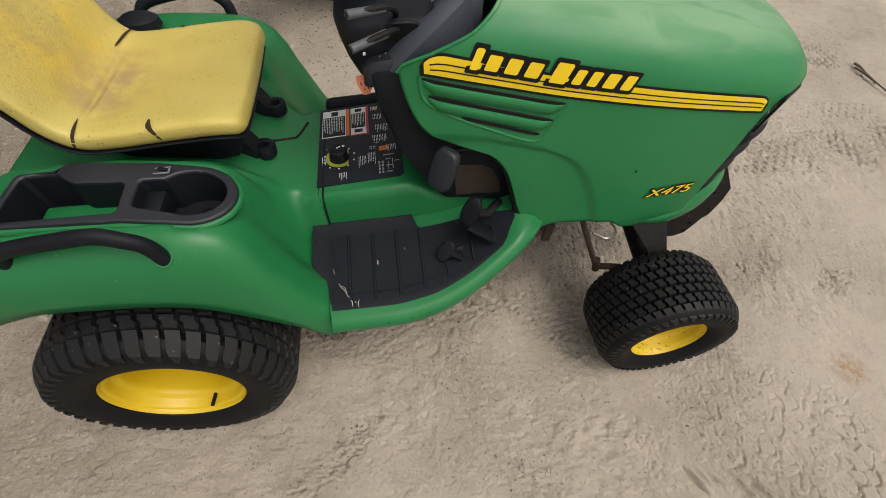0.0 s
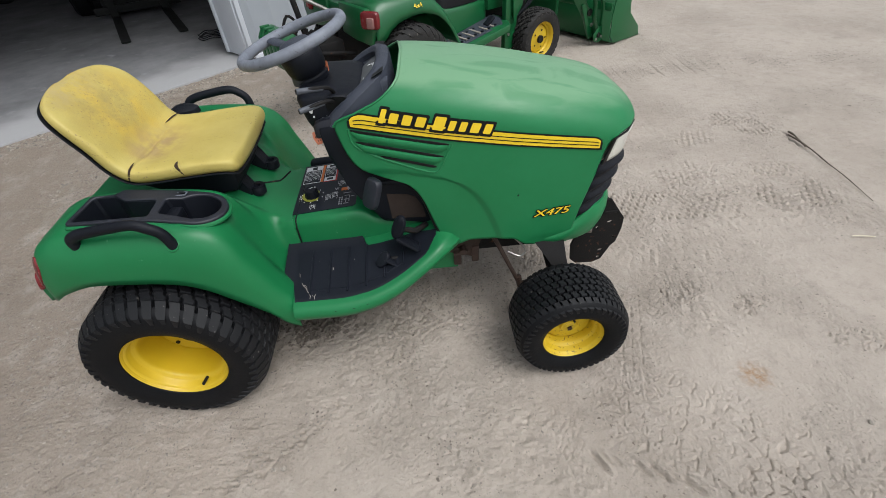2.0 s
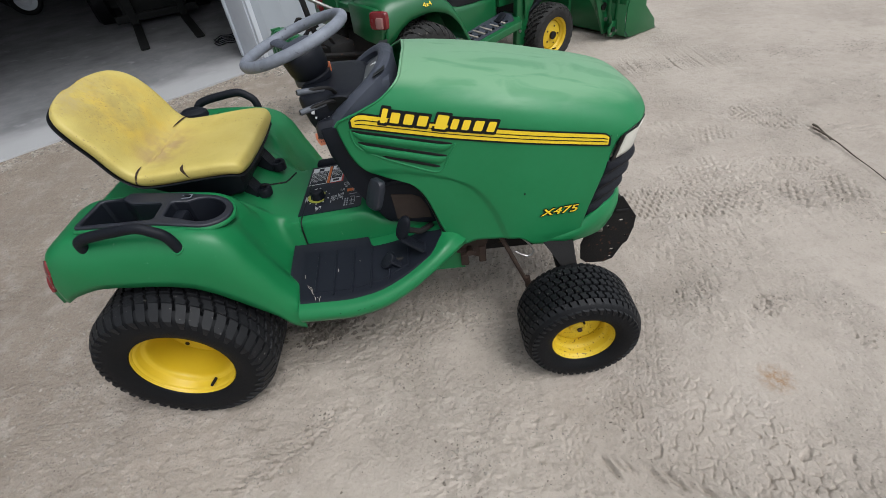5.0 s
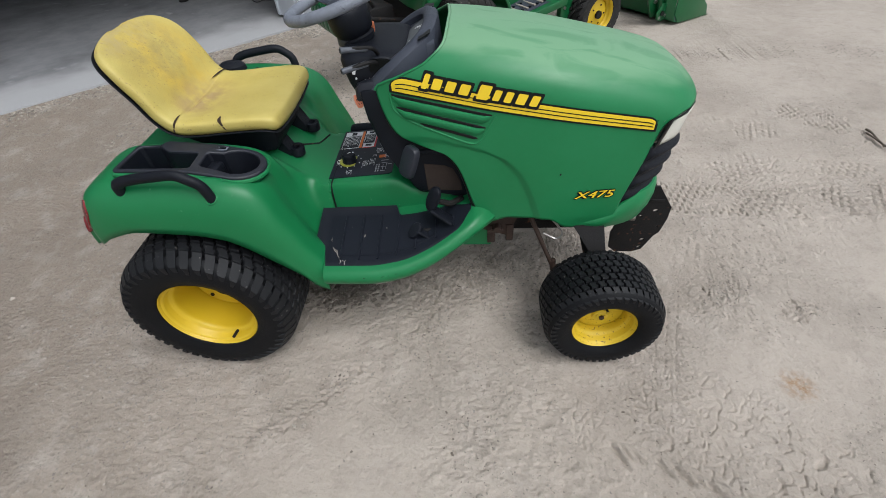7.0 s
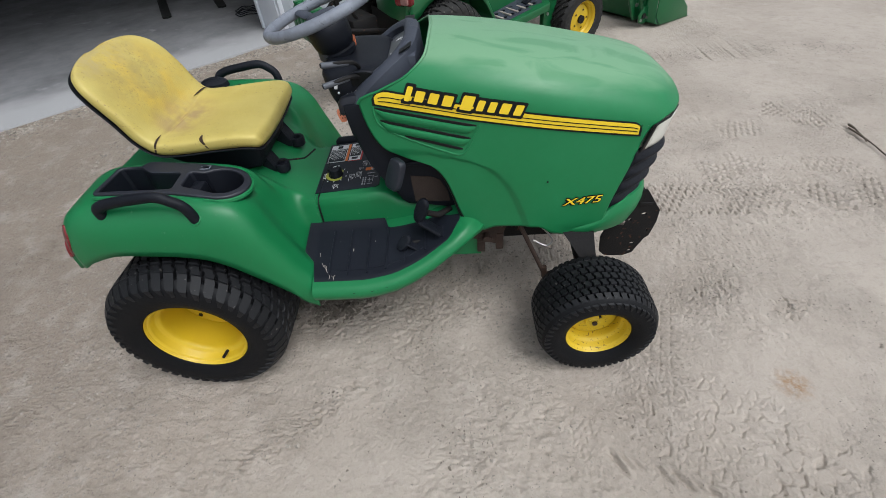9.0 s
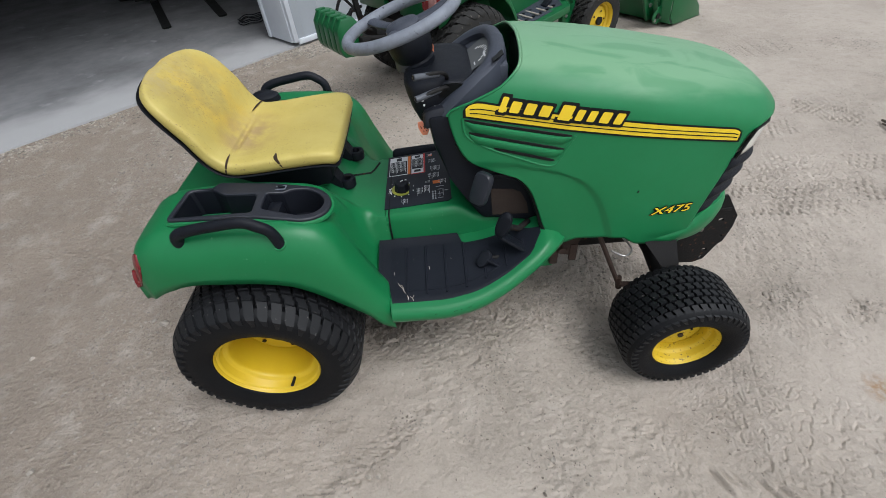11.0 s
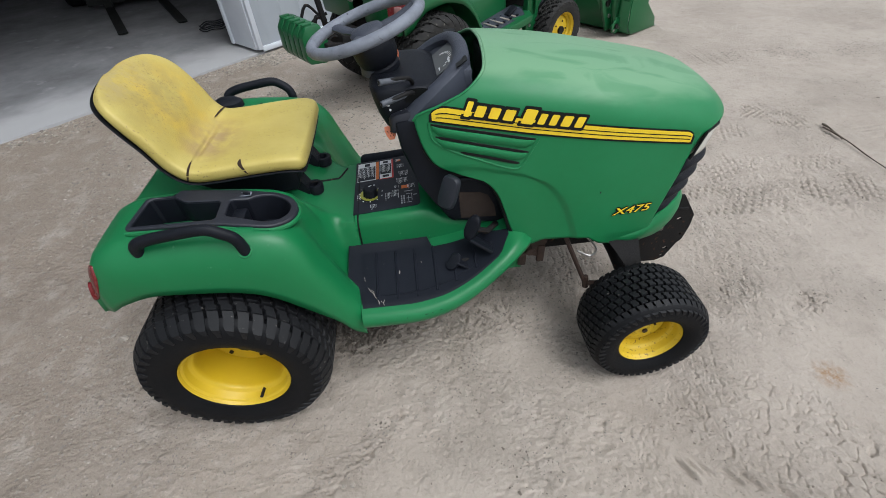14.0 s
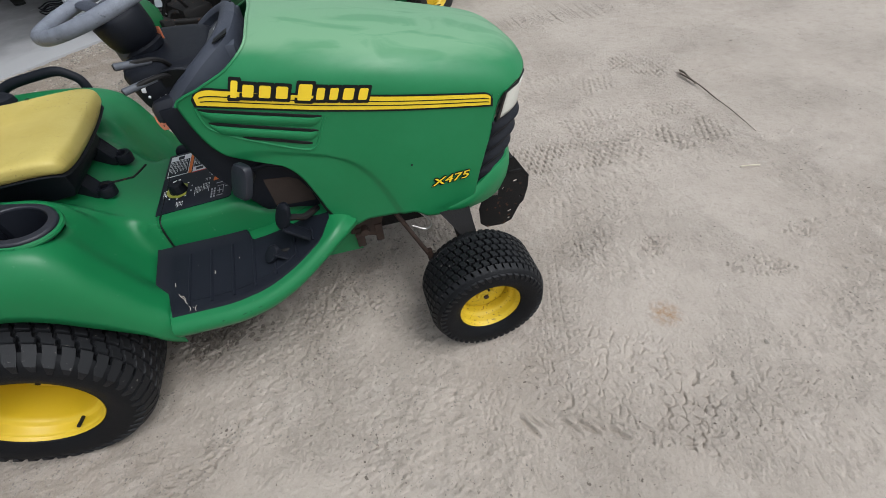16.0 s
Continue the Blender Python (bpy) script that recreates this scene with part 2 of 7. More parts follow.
    b.inputs["Specular IOR Level"].default_value = 0.25
    vor = n.new("ShaderNodeTexVoronoi")
    vor.inputs["Scale"].default_value = 60
    l.new(tc.outputs["Object"], vor.inputs["Vector"])
    add = n.new("ShaderNodeMath")
    add.operation = "MULTIPLY_ADD"
    add.inputs[1].default_value = -0.6
    l.new(vor.outputs["Distance"], add.inputs[0])
    l.new(fine, add.inputs[2])
    bn = n.new("ShaderNodeBump")
    bn.inputs["Distance"].default_value = 0.016
    loose = n.new("ShaderNodeMath")
    loose.operation, loose.use_clamp = "MULTIPLY_ADD", True
    loose.inputs[1].default_value = 0.45
    l.new(coarse, loose.inputs[0])
    l.new(rough.outputs[0], loose.inputs[2])
    grip = n.new("ShaderNodeMapRange")
    grip.inputs["To Min"].default_value, grip.inputs["To Max"].default_value = 0.20, 0.66
    l.new(loose.outputs[0], grip.inputs["Value"])
    l.new(grip.outputs[0], bn.inputs["Strength"])
    l.new(add.outputs[0], bn.inputs["Height"])
    bn2 = n.new("ShaderNodeBump")
    bn2.inputs["Distance"].default_value = 0.030
    grip2 = n.new("ShaderNodeMapRange")
    grip2.inputs["To Min"].default_value, grip2.inputs["To Max"].default_value = 0.26, 0.62
    l.new(loose.outputs[0], grip2.inputs["Value"])
    l.new(grip2.outputs[0], bn2.inputs["Strength"])
    l.new(noise_node(28, 5, 0.7), bn2.inputs["Height"])
    l.new(bn.outputs[0], bn2.inputs["Normal"])
    l.new(bn2.outputs[0], b.inputs["Normal"])
    return m


GROUND = ground_material()


def paint_slab_daylight(m):
    """The strip outside the door line is painted paler to stand in for daylight there; the edge between is uneven."""
    n, l = m.node_tree.nodes, m.node_tree.links
    b = n["Principled BSDF"]
    old = b.inputs["Base Color"].links[0].from_socket
    tc = n.new("ShaderNodeTexCoord")
    sep = n.new("ShaderNodeSeparateXYZ")
    l.new(tc.outputs["Object"], sep.inputs[0])
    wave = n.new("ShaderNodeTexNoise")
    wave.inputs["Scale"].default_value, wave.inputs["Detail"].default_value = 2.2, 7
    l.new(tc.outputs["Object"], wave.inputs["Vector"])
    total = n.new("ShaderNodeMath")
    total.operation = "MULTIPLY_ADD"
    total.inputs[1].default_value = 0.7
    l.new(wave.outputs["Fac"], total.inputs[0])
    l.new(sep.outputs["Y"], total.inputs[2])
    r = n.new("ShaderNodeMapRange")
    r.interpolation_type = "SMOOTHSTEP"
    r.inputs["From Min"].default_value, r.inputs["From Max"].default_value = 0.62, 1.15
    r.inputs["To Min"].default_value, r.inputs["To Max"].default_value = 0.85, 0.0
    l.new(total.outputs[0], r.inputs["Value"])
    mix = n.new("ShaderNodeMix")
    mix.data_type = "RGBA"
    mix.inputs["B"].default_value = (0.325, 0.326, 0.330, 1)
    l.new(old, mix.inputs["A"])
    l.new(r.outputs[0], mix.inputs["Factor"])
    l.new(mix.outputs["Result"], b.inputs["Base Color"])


paint_slab_daylight(CONCRETE)


def fade_and_sheen_hood(m):
    """Chalky oxidised paint on the hood's crown, with an uneven edge and streaks; sky sheen is painted into the same
    paleness.
    """
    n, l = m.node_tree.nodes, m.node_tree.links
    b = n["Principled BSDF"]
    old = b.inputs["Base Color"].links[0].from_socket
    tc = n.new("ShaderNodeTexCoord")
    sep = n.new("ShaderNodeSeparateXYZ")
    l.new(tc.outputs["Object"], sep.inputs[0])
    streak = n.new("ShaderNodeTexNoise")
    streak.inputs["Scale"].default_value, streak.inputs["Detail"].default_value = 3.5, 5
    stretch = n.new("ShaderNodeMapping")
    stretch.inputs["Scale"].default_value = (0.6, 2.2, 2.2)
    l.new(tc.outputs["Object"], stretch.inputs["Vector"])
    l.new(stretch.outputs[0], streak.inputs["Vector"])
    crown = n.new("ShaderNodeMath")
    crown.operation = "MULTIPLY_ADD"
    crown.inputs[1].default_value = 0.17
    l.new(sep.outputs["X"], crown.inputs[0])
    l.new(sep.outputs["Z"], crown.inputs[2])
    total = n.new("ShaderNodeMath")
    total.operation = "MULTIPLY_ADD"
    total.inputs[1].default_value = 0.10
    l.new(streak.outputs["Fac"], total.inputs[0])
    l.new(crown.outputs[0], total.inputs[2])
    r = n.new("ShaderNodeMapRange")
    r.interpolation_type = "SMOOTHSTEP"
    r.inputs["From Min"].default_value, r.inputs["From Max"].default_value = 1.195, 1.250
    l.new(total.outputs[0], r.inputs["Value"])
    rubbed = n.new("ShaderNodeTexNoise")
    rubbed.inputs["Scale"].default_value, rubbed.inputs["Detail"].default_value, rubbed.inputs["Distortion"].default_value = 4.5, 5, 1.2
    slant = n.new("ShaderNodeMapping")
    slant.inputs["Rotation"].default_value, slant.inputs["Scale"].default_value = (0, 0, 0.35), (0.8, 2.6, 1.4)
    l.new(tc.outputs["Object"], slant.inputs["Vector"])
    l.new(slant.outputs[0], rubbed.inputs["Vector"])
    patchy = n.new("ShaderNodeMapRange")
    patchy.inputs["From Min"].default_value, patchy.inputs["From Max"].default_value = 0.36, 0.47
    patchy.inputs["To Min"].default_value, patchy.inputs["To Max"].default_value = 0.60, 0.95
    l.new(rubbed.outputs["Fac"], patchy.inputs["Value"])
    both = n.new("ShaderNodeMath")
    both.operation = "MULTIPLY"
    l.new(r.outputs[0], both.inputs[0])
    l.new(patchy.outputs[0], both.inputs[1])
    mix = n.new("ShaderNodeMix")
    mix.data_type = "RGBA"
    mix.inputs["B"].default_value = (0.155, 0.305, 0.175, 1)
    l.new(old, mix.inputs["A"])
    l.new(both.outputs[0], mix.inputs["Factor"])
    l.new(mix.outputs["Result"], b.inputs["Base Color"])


fade_and_sheen_hood(HOOD)


def soil_and_shade_seat(m):
    """Dark specks in clusters and a grey rubbed smear on the vinyl, with shade painted on the back and in the cushion's
    hollow.
    """
    n, l = m.node_tree.nodes, m.node_tree.links
    b = n["Principled BSDF"]
    col = b.inputs["Base Color"].links[0].from_socket
    tc = n.new("ShaderNodeTexCoord")

    def noise_fac(scale, detail, lo, hi, top=1.0):
        k = n.new("ShaderNodeTexNoise")
        k.inputs["Scale"].default_value, k.inputs["Detail"].default_value, k.inputs["Roughness"].default_value = scale, detail, 0.65
        l.new(tc.outputs["Object"], k.inputs["Vector"])
        r = n.new("ShaderNodeMapRange")
        r.inputs["From Min"].default_value, r.inputs["From Max"].default_value, r.inputs["To Max"].default_value = lo, hi, top
        l.new(k.outputs["Fac"], r.inputs["Value"])
        return r.outputs[0]

    def near(place, size, top):
        mp = n.new("ShaderNodeMapping")
        mp.vector_type = "TEXTURE"
        mp.inputs["Location"].default_value, mp.inputs["Scale"].default_value = place, size
        l.new(tc.outputs["Object"], mp.inputs["Vector"])
        g = n.new("ShaderNodeTexGradient")
        g.gradient_type = "SPHERICAL"
        l.new(mp.outputs[0], g.inputs["Vector"])
        k = n.new("ShaderNodeMath")
        k.operation, k.inputs[1].default_value = "MULTIPLY", top
        l.new(g.outputs["Fac"], k.inputs[0])
        return k.outputs[0]

    def product(p, q):
        k = n.new("ShaderNodeMath")
        k.operation, k.use_clamp = "MULTIPLY", True
        l.new(p, k.inputs[0])
        l.new(q, k.inputs[1])
        return k.outputs[0]

    def over(col, fac, rgb):
        x = n.new("ShaderNodeMix")
        x.data_type = "RGBA"
        x.inputs["B"].default_value = (*rgb, 1)
        l.new(col, x.inputs["A"])
        l.new(fac, x.inputs["Factor"])
        return x.outputs["Result"]

    col = over(col, product(near((-0.10, 0.02, 0.95), (0.30, 0.22, 0.20), 2.0), noise_fac(9, 4, 0.35, 0.6)), (0.50, 0.36, 0.06))
    # brownish smears, widened to paint shade on the back and the cushion's middle
    col = over(col, product(near((-0.13, -0.01, 0.99), (0.20, 0.24, 0.20), 1.5), noise_fac(16, 6, 0.38, 0.62, 0.75)), (0.335, 0.262, 0.080))
    col = over(col, product(near((0.10, 0.0, 0.81), (0.20, 0.20, 0.12), 1.3), noise_fac(7, 5, 0.36, 0.62, 0.6)), (0.40, 0.31, 0.085))
    specks = product(noise_fac(140, 2, 0.585, 0.65), noise_fac(14, 3, 0.47, 0.58))
    col = over(col, product(specks, near((-0.11, 0.03, 0.97), (0.22, 0.26, 0.20), 1.0)), (0.24, 0.175, 0.06))
    col = over(col, product(noise_fac(150, 2, 0.64, 0.69), noise_fac(6, 2, 0.45, 0.55)), (0.26, 0.19, 0.07))
    col = over(col, product(near((-0.01, -0.03, 0.815), (0.13, 0.18, 0.10), 1.7), noise_fac(12, 5, 0.36, 0.58)), (0.33, 0.235, 0.10))
    col = over(col, product(near((-0.16, -0.05, 1.06), (0.16, 0.20, 0.06), 1.2), noise_fac(30, 4, 0.42, 0.62)), (0.40, 0.32, 0.13))
    l.new(col, b.inputs["Base Color"])


soil_and_shade_seat(VINYL)


# ---- geometry helpers ----
def part(name, bm, mat, parent=None, label="", angle=40):
    """Links a bmesh as one mesh object under a thing or a part."""
    bmesh.ops.recalc_face_normals(bm, faces=bm.faces)
    me = bpy.data.meshes.new(name)
    bm.to_mesh(me)
    bm.free()
    me.shade_smooth()
    me.set_sharp_from_angle(angle=radians(angle))
    me.materials.append(mat)
    ob = new(name, me)
    if parent is not None:
        ob.parent = parent
    if label:
        ob["label"] = label
    return ob


def thing(name, label, category, m=None, group=""):
    e = new(name)
    e.empty_display_size = 0.1
    if m is not None:
        e.matrix_world = m
    return tagged(e, label, category, group)


def lerp_table(table, x):
    """Smooth value of a short table of (x, value) pairs, with no overshoot between them."""
    if x <= table[0][0]:
        return table[0][1]
    if x >= table[-1][0]:
        return table[-1][1]
    k = next(i for i in range(len(table) - 1) if x <= table[i + 1][0])

    def slope(i):
        return (table[i + 1][1] - table[i][1]) / (table[i + 1][0] - table[i][0])

    def tangent(i):
        if i == 0 or i == len(table) - 1:
            return slope(0) if i == 0 else slope(i - 1)
        p, q = slope(i - 1), slope(i)
        return 0.0 if p * q <= 0 else 2 * p * q / (p + q)

    (a, va), (b, vb) = table[k], table[k + 1]
    w, t = b - a, (x - a) / (b - a)
    return va * (1 + 2 * t) * (1 - t) ** 2 + tangent(k) * w * t * (1 - t) ** 2 + vb * t * t * (3 - 2 * t) + tangent(k + 1) * w * t * t * (t - 1)


def smooth(a, b, x):
    t = min(1, max(0, (x - a) / (b - a)))
    return t * t * (3 - 2 * t)


def add_box(bm, c, s, bevel=0.0, rot=None, seg=2):
    m = Matrix.Translation(c) @ (rot.to_4x4() if rot is not None else Matrix.Identity(4)) @ Matrix.Diagonal((*s, 1))
    geo = bmesh.ops.create_cube(bm, size=1, matrix=m)
    if bevel:
        edges = list({e for v in geo["verts"] for e in v.link_edges})
        bmesh.ops.bevel(bm, geom=edges, offset=bevel, segments=seg, affect="EDGES", profile=0.5)
    return bm


def box(c, s, bevel=0.0, rot=None, seg=2):
    return add_box(bmesh.new(), c, s, bevel, rot, seg)


def rotation(rx=0, ry=0, rz=0):
    return Euler((radians(rx), radians(ry), radians(rz))).to_matrix()


def add_loft(bm, rings, closed=True, caps=True, wrap=False):
    """Joins rings of equally many points; closed: each ring is a loop; wrap: the last ring meets the first."""
    rows = [[bm.verts.new(p) for p in r] for r in rings]
    pairs = list(zip(rows, rows[1:])) + ([(rows[-1], rows[0])] if wrap else [])
    n = len(rows[0])
    for a, b in pairs:
        for i in range(n if closed else n - 1):
            j = (i + 1) % n
            try:
                bm.faces.new((a[i], a[j], b[j], b[i]))
            except ValueError:
                pass
    if caps and closed and not wrap:
        bm.faces.new(rows[0])
        bm.faces.new(rows[-1])
    return bm


def loft(rings, closed=True, caps=True, wrap=False):
    return add_loft(bmesh.new(), rings, closed, caps, wrap)


def bend(points, steps=6):
    """A smooth line through a few points."""
    p = [Vector(q) for q in points]
    p = [2 * p[0] - p[1]] + p + [2 * p[-1] - p[-2]]
    out = []
    for i in range(1, len(p) - 2):
        a, b, c, d = p[i - 1:i + 3]
        for k in range(steps):
            t = k / steps
            out.append(0.5 * (2 * b + (c - a) * t + (2 * a - 5 * b + 4 * c - d) * t * t + (3 * b - a - 3 * c + d) * t ** 3))
    out.append(p[-2])
    return out


def add_tube(bm, points, r, sides=10, closed=False, flat=1.0, caps=True):
    """A round bar along points; r is a number or a function of 0..1; flat squeezes it."""
    pts = [Vector(p) for p in points]
    rings, up = [], None
    for i, p in enumerate(pts):
        a = pts[i - 1] if (i or closed) else pts[0]
        b = pts[(i + 1) % len(pts)] if (i < len(pts) - 1 or closed) else pts[-1]
        d = (b - a).normalized()
        if up is None:
            up = Vector((0, 0, 1)) if abs(d.z) < 0.9 else Vector((1, 0, 0))
        side = d.cross(up).normalized()
        up = side.cross(d).normalized()
        rr = r(i / (len(pts) - 1)) if callable(r) else r
        rings.append([p + side * (rr * math.cos(2 * math.pi * k / sides)) + up * (rr * flat * math.sin(2 * math.pi * k / sides)) for k in range(sides)])
    return add_loft(bm, rings, True, caps and not closed, closed)


def tube(points, r, sides=10, closed=False, flat=1.0, caps=True):
    return add_tube(bmesh.new(), points, r, sides, closed, flat, caps)


def add_lathe(bm, profile, n=48, m=None, closed=False):
    """Turns a profile of (radius, place along y) about the y axis."""
    m = m or Matrix.Identity(4)
    rings = [[m @ Vector((r * math.sin(2 * math.pi * k / n), h, r * math.cos(2 * math.pi * k / n))) for r, h in profile] for k in range(n)]
    return add_loft(bm, rings, closed, False, True)


def lathe(profile, n=48, m=None, closed=False):
    return add_lathe(bmesh.new(), profile, n, m, closed)


def add_prism(bm, poly, a, b, put, bevel=0.0):
    """Extrudes a polygon from a to b; put(u, v, w) gives the place."""
    va = [bm.verts.new(put(u, v, a)) for u, v in poly]
    vb = [bm.verts.new(put(u, v, b)) for u, v in poly]
    faces = [bm.faces.new(va), bm.faces.new(vb[::-1])]
    for i in range(len(poly)):
        j = (i + 1) % len(poly)
        faces.append(bm.faces.new((va[j], va[i], vb[i], vb[j])))
    if bevel:
        edges = list({e for f in faces for e in f.edges})
        bmesh.ops.bevel(bm, geom=edges, offset=bevel, segments=2, affect="EDGES", profile=0.5, clamp_overlap=True)
    return bm


def prism(poly, a, b, put, bevel=0.0):
    return add_prism(bmesh.new(), poly, a, b, put, bevel)


def plate(poly, holes, a, b, put):
    """A flat plate between a and b with round holes (u, v, radius, stretch) cut right through it."""
    bm = bmesh.new()
    loops = [list(poly)] + [[(u + r * st * math.cos(math.pi * k / 6), v + r * math.sin(math.pi * k / 6)) for k in range(12)] for u, v, r, st in holes]
    sides = []
    for w in (a, b):
        rings = [[bm.verts.new(put(u, v, w)) for u, v in lp] for lp in loops]
        edges = [bm.edges.new((r[i], r[(i + 1) % len(r)])) for r in rings for i in range(len(r))]
        bmesh.ops.triangle_fill(bm, use_beauty=True, use_dissolve=False, edges=edges)
        sides.append(rings)
    for p, q in zip(*sides):
        for i in range(len(p)):
            j = (i + 1) % len(p)
            bm.faces.new((p[i], p[j], q[j], q[i]))
    return bm


def side_xz(u, v, w):
    return (u, w, v)


def cyl(p, q, r, sides=14):
    return tube([p, q], r, sides)


def signed_power(v, e):
    return math.copysign(abs(v) ** e, v)


def letters(text, size, extrude):
    """The mesh of a word in the built-in font, as vertex and face lists."""
    cu = bpy.data.curves.new("word", "FONT")
    cu.body, cu.size, cu.extrude = text, size, extrude
    ob = bpy.data.objects.new("word", cu)
    scene.collection.objects.link(ob)
    bpy.context.view_layer.update()
    me = bpy.data.meshes.new_from_object(ob.evaluated_get(bpy.context.evaluated_depsgraph_get()))
    verts = [v.co.copy() for v in me.vertices]
    faces = [tuple(p.vertices) for p in me.polygons]
    bpy.data.objects.remove(ob)
    bpy.data.curves.remove(cu)
    bpy.data.meshes.remove(me)
    return verts, faces


# ---- ground and building ----
def axis_lines(lo, hi, step, far):
    """Grid lines, close together between lo and hi and ever wider beyond."""
    mid = list(np.arange(lo, hi + 1e-6, step))
    out, d = [], step
    x = hi
    while x < far:
        d *= 1.22
        x += d
        out.append(x)
    back, d = [], step
    x = lo
    while x > -far:
        d *= 1.22
        x -= d
        back.append(x)
    return back[::-1] + mid + out


# tyre prints in the sand: middle, heading in degrees, length, width, depth
BRICK_PRINTS = [((2.12, 0.43), -4, 0.50, 0.26, 0.009), ((2.46, 0.38), -8, 0.34, 0.24, 0.007), ((2.97, 0.40), 4, 0.46, 0.24, 0.010),
                ((2.46, 0.70), 20, 0.34, 0.22, 0.006), ((3.04, 0.66), -10, 0.34, 0.16, 0.006), ((3.16, 1.24), -30, 0.42, 0.26, 0.010),
                ((2.75, 1.10), 10, 0.30, 0.18, 0.007), ((3.55, 0.95), -20, 0.5, 0.24, 0.007), ((1.66, -0.40), 70, 0.40, 0.20, 0.003)]
# trodden, broken places: middle, half length, half width, heading, depth
TRODDEN = [((1.76, -0.83), 0.36, 0.24, -45, 0.0075), ((2.12, -1.08), 0.36, 0.24, -30, 0.0075)]
BROKEN = [((1.24, -0.76), 0.16, 0.10, -32, 0.005), ((1.56, -0.60), 0.24, 0.16, -30, 0.004),
          ((2.0, -0.22), 0.16, 0.08, 20, 0.012), ((2.25, -0.32), 0.10, 0.06, 20, 0.014), ((2.59, -0.56), 0.16, 0.07, -20, 0.013), ((2.93, -0.44), 0.12, 0.05, 10, 0.014), ((2.97, 2.35), 0.9, 0.16, 2, 0.018), ((4.2, 2.3), 0.9, 0.22, -4, 0.020),
          ((0.34, -0.20), 0.15, 0.12, 0, 0.022), ((0.30, -0.74), 0.28, 0.05, 38, 0.020), ((0.86, -0.90), 0.16, 0.12, 28, 0.006), ((0.55, -0.22), 0.45, 0.22, 0, 0.011), ((-1.1, 0.6), 0.7, 0.5, 30, 0.013), ((1.22, -0.12), 0.42, 0.34, 10, 0.011), ((0.75, -0.05), 0.35, 0.30, 0, 0.010), ((2.55, 0.60), 0.55, 0.25, 5, 0.006), ((-0.7, -0.35), 0.5, 0.4, 0, 0.007)]


# lengthwise grooves of a skidding shoe or tyre edge: from, to, width, depth
GROOVES = [((1.372, -0.862), (1.412, -0.935), 0.011, 0.012), ((1.400, -0.866), (1.432, -0.915), 0.009, 0.008), ((1.432, -0.880), (1.470, -0.930), 0.008, 0.007), ((1.500, -0.905), (1.545, -0.965), 0.011, 0.010),
           ((1.545, -0.925), (1.600, -0.985), 0.013, 0.012), ((1.590, -0.945), (1.630, -0.990), 0.008, 0.008), ((1.632, -0.972), (1.690, -1.035), 0.013, 0.012), ((1.665, -0.985), (1.710, -1.030), 0.008, 0.007), ((1.735, -1.00), (1.770, -1.04), 0.008, 0.006)]


def rough_zone(x, y):
    """How loose and broken the crust is: 0 where it is packed smooth, 1 where it is crumbled."""
    broad = noise.fractal(Vector((x * 1.1, y * 1.1, 8.2)), 0.8, 2.0, 3)
    m = smooth(0.02, 0.42, broad)
    m = max(m, 0.75 * smooth(0.1, -0.9, x) * smooth(-0.5, 0.1, broad))
    m = max(m, 0.8 * smooth(0.30, 0.0, abs(y + 0.05)) * smooth(1.5, 1.1, x) * smooth(-0.2, 0.3, x))
    return m


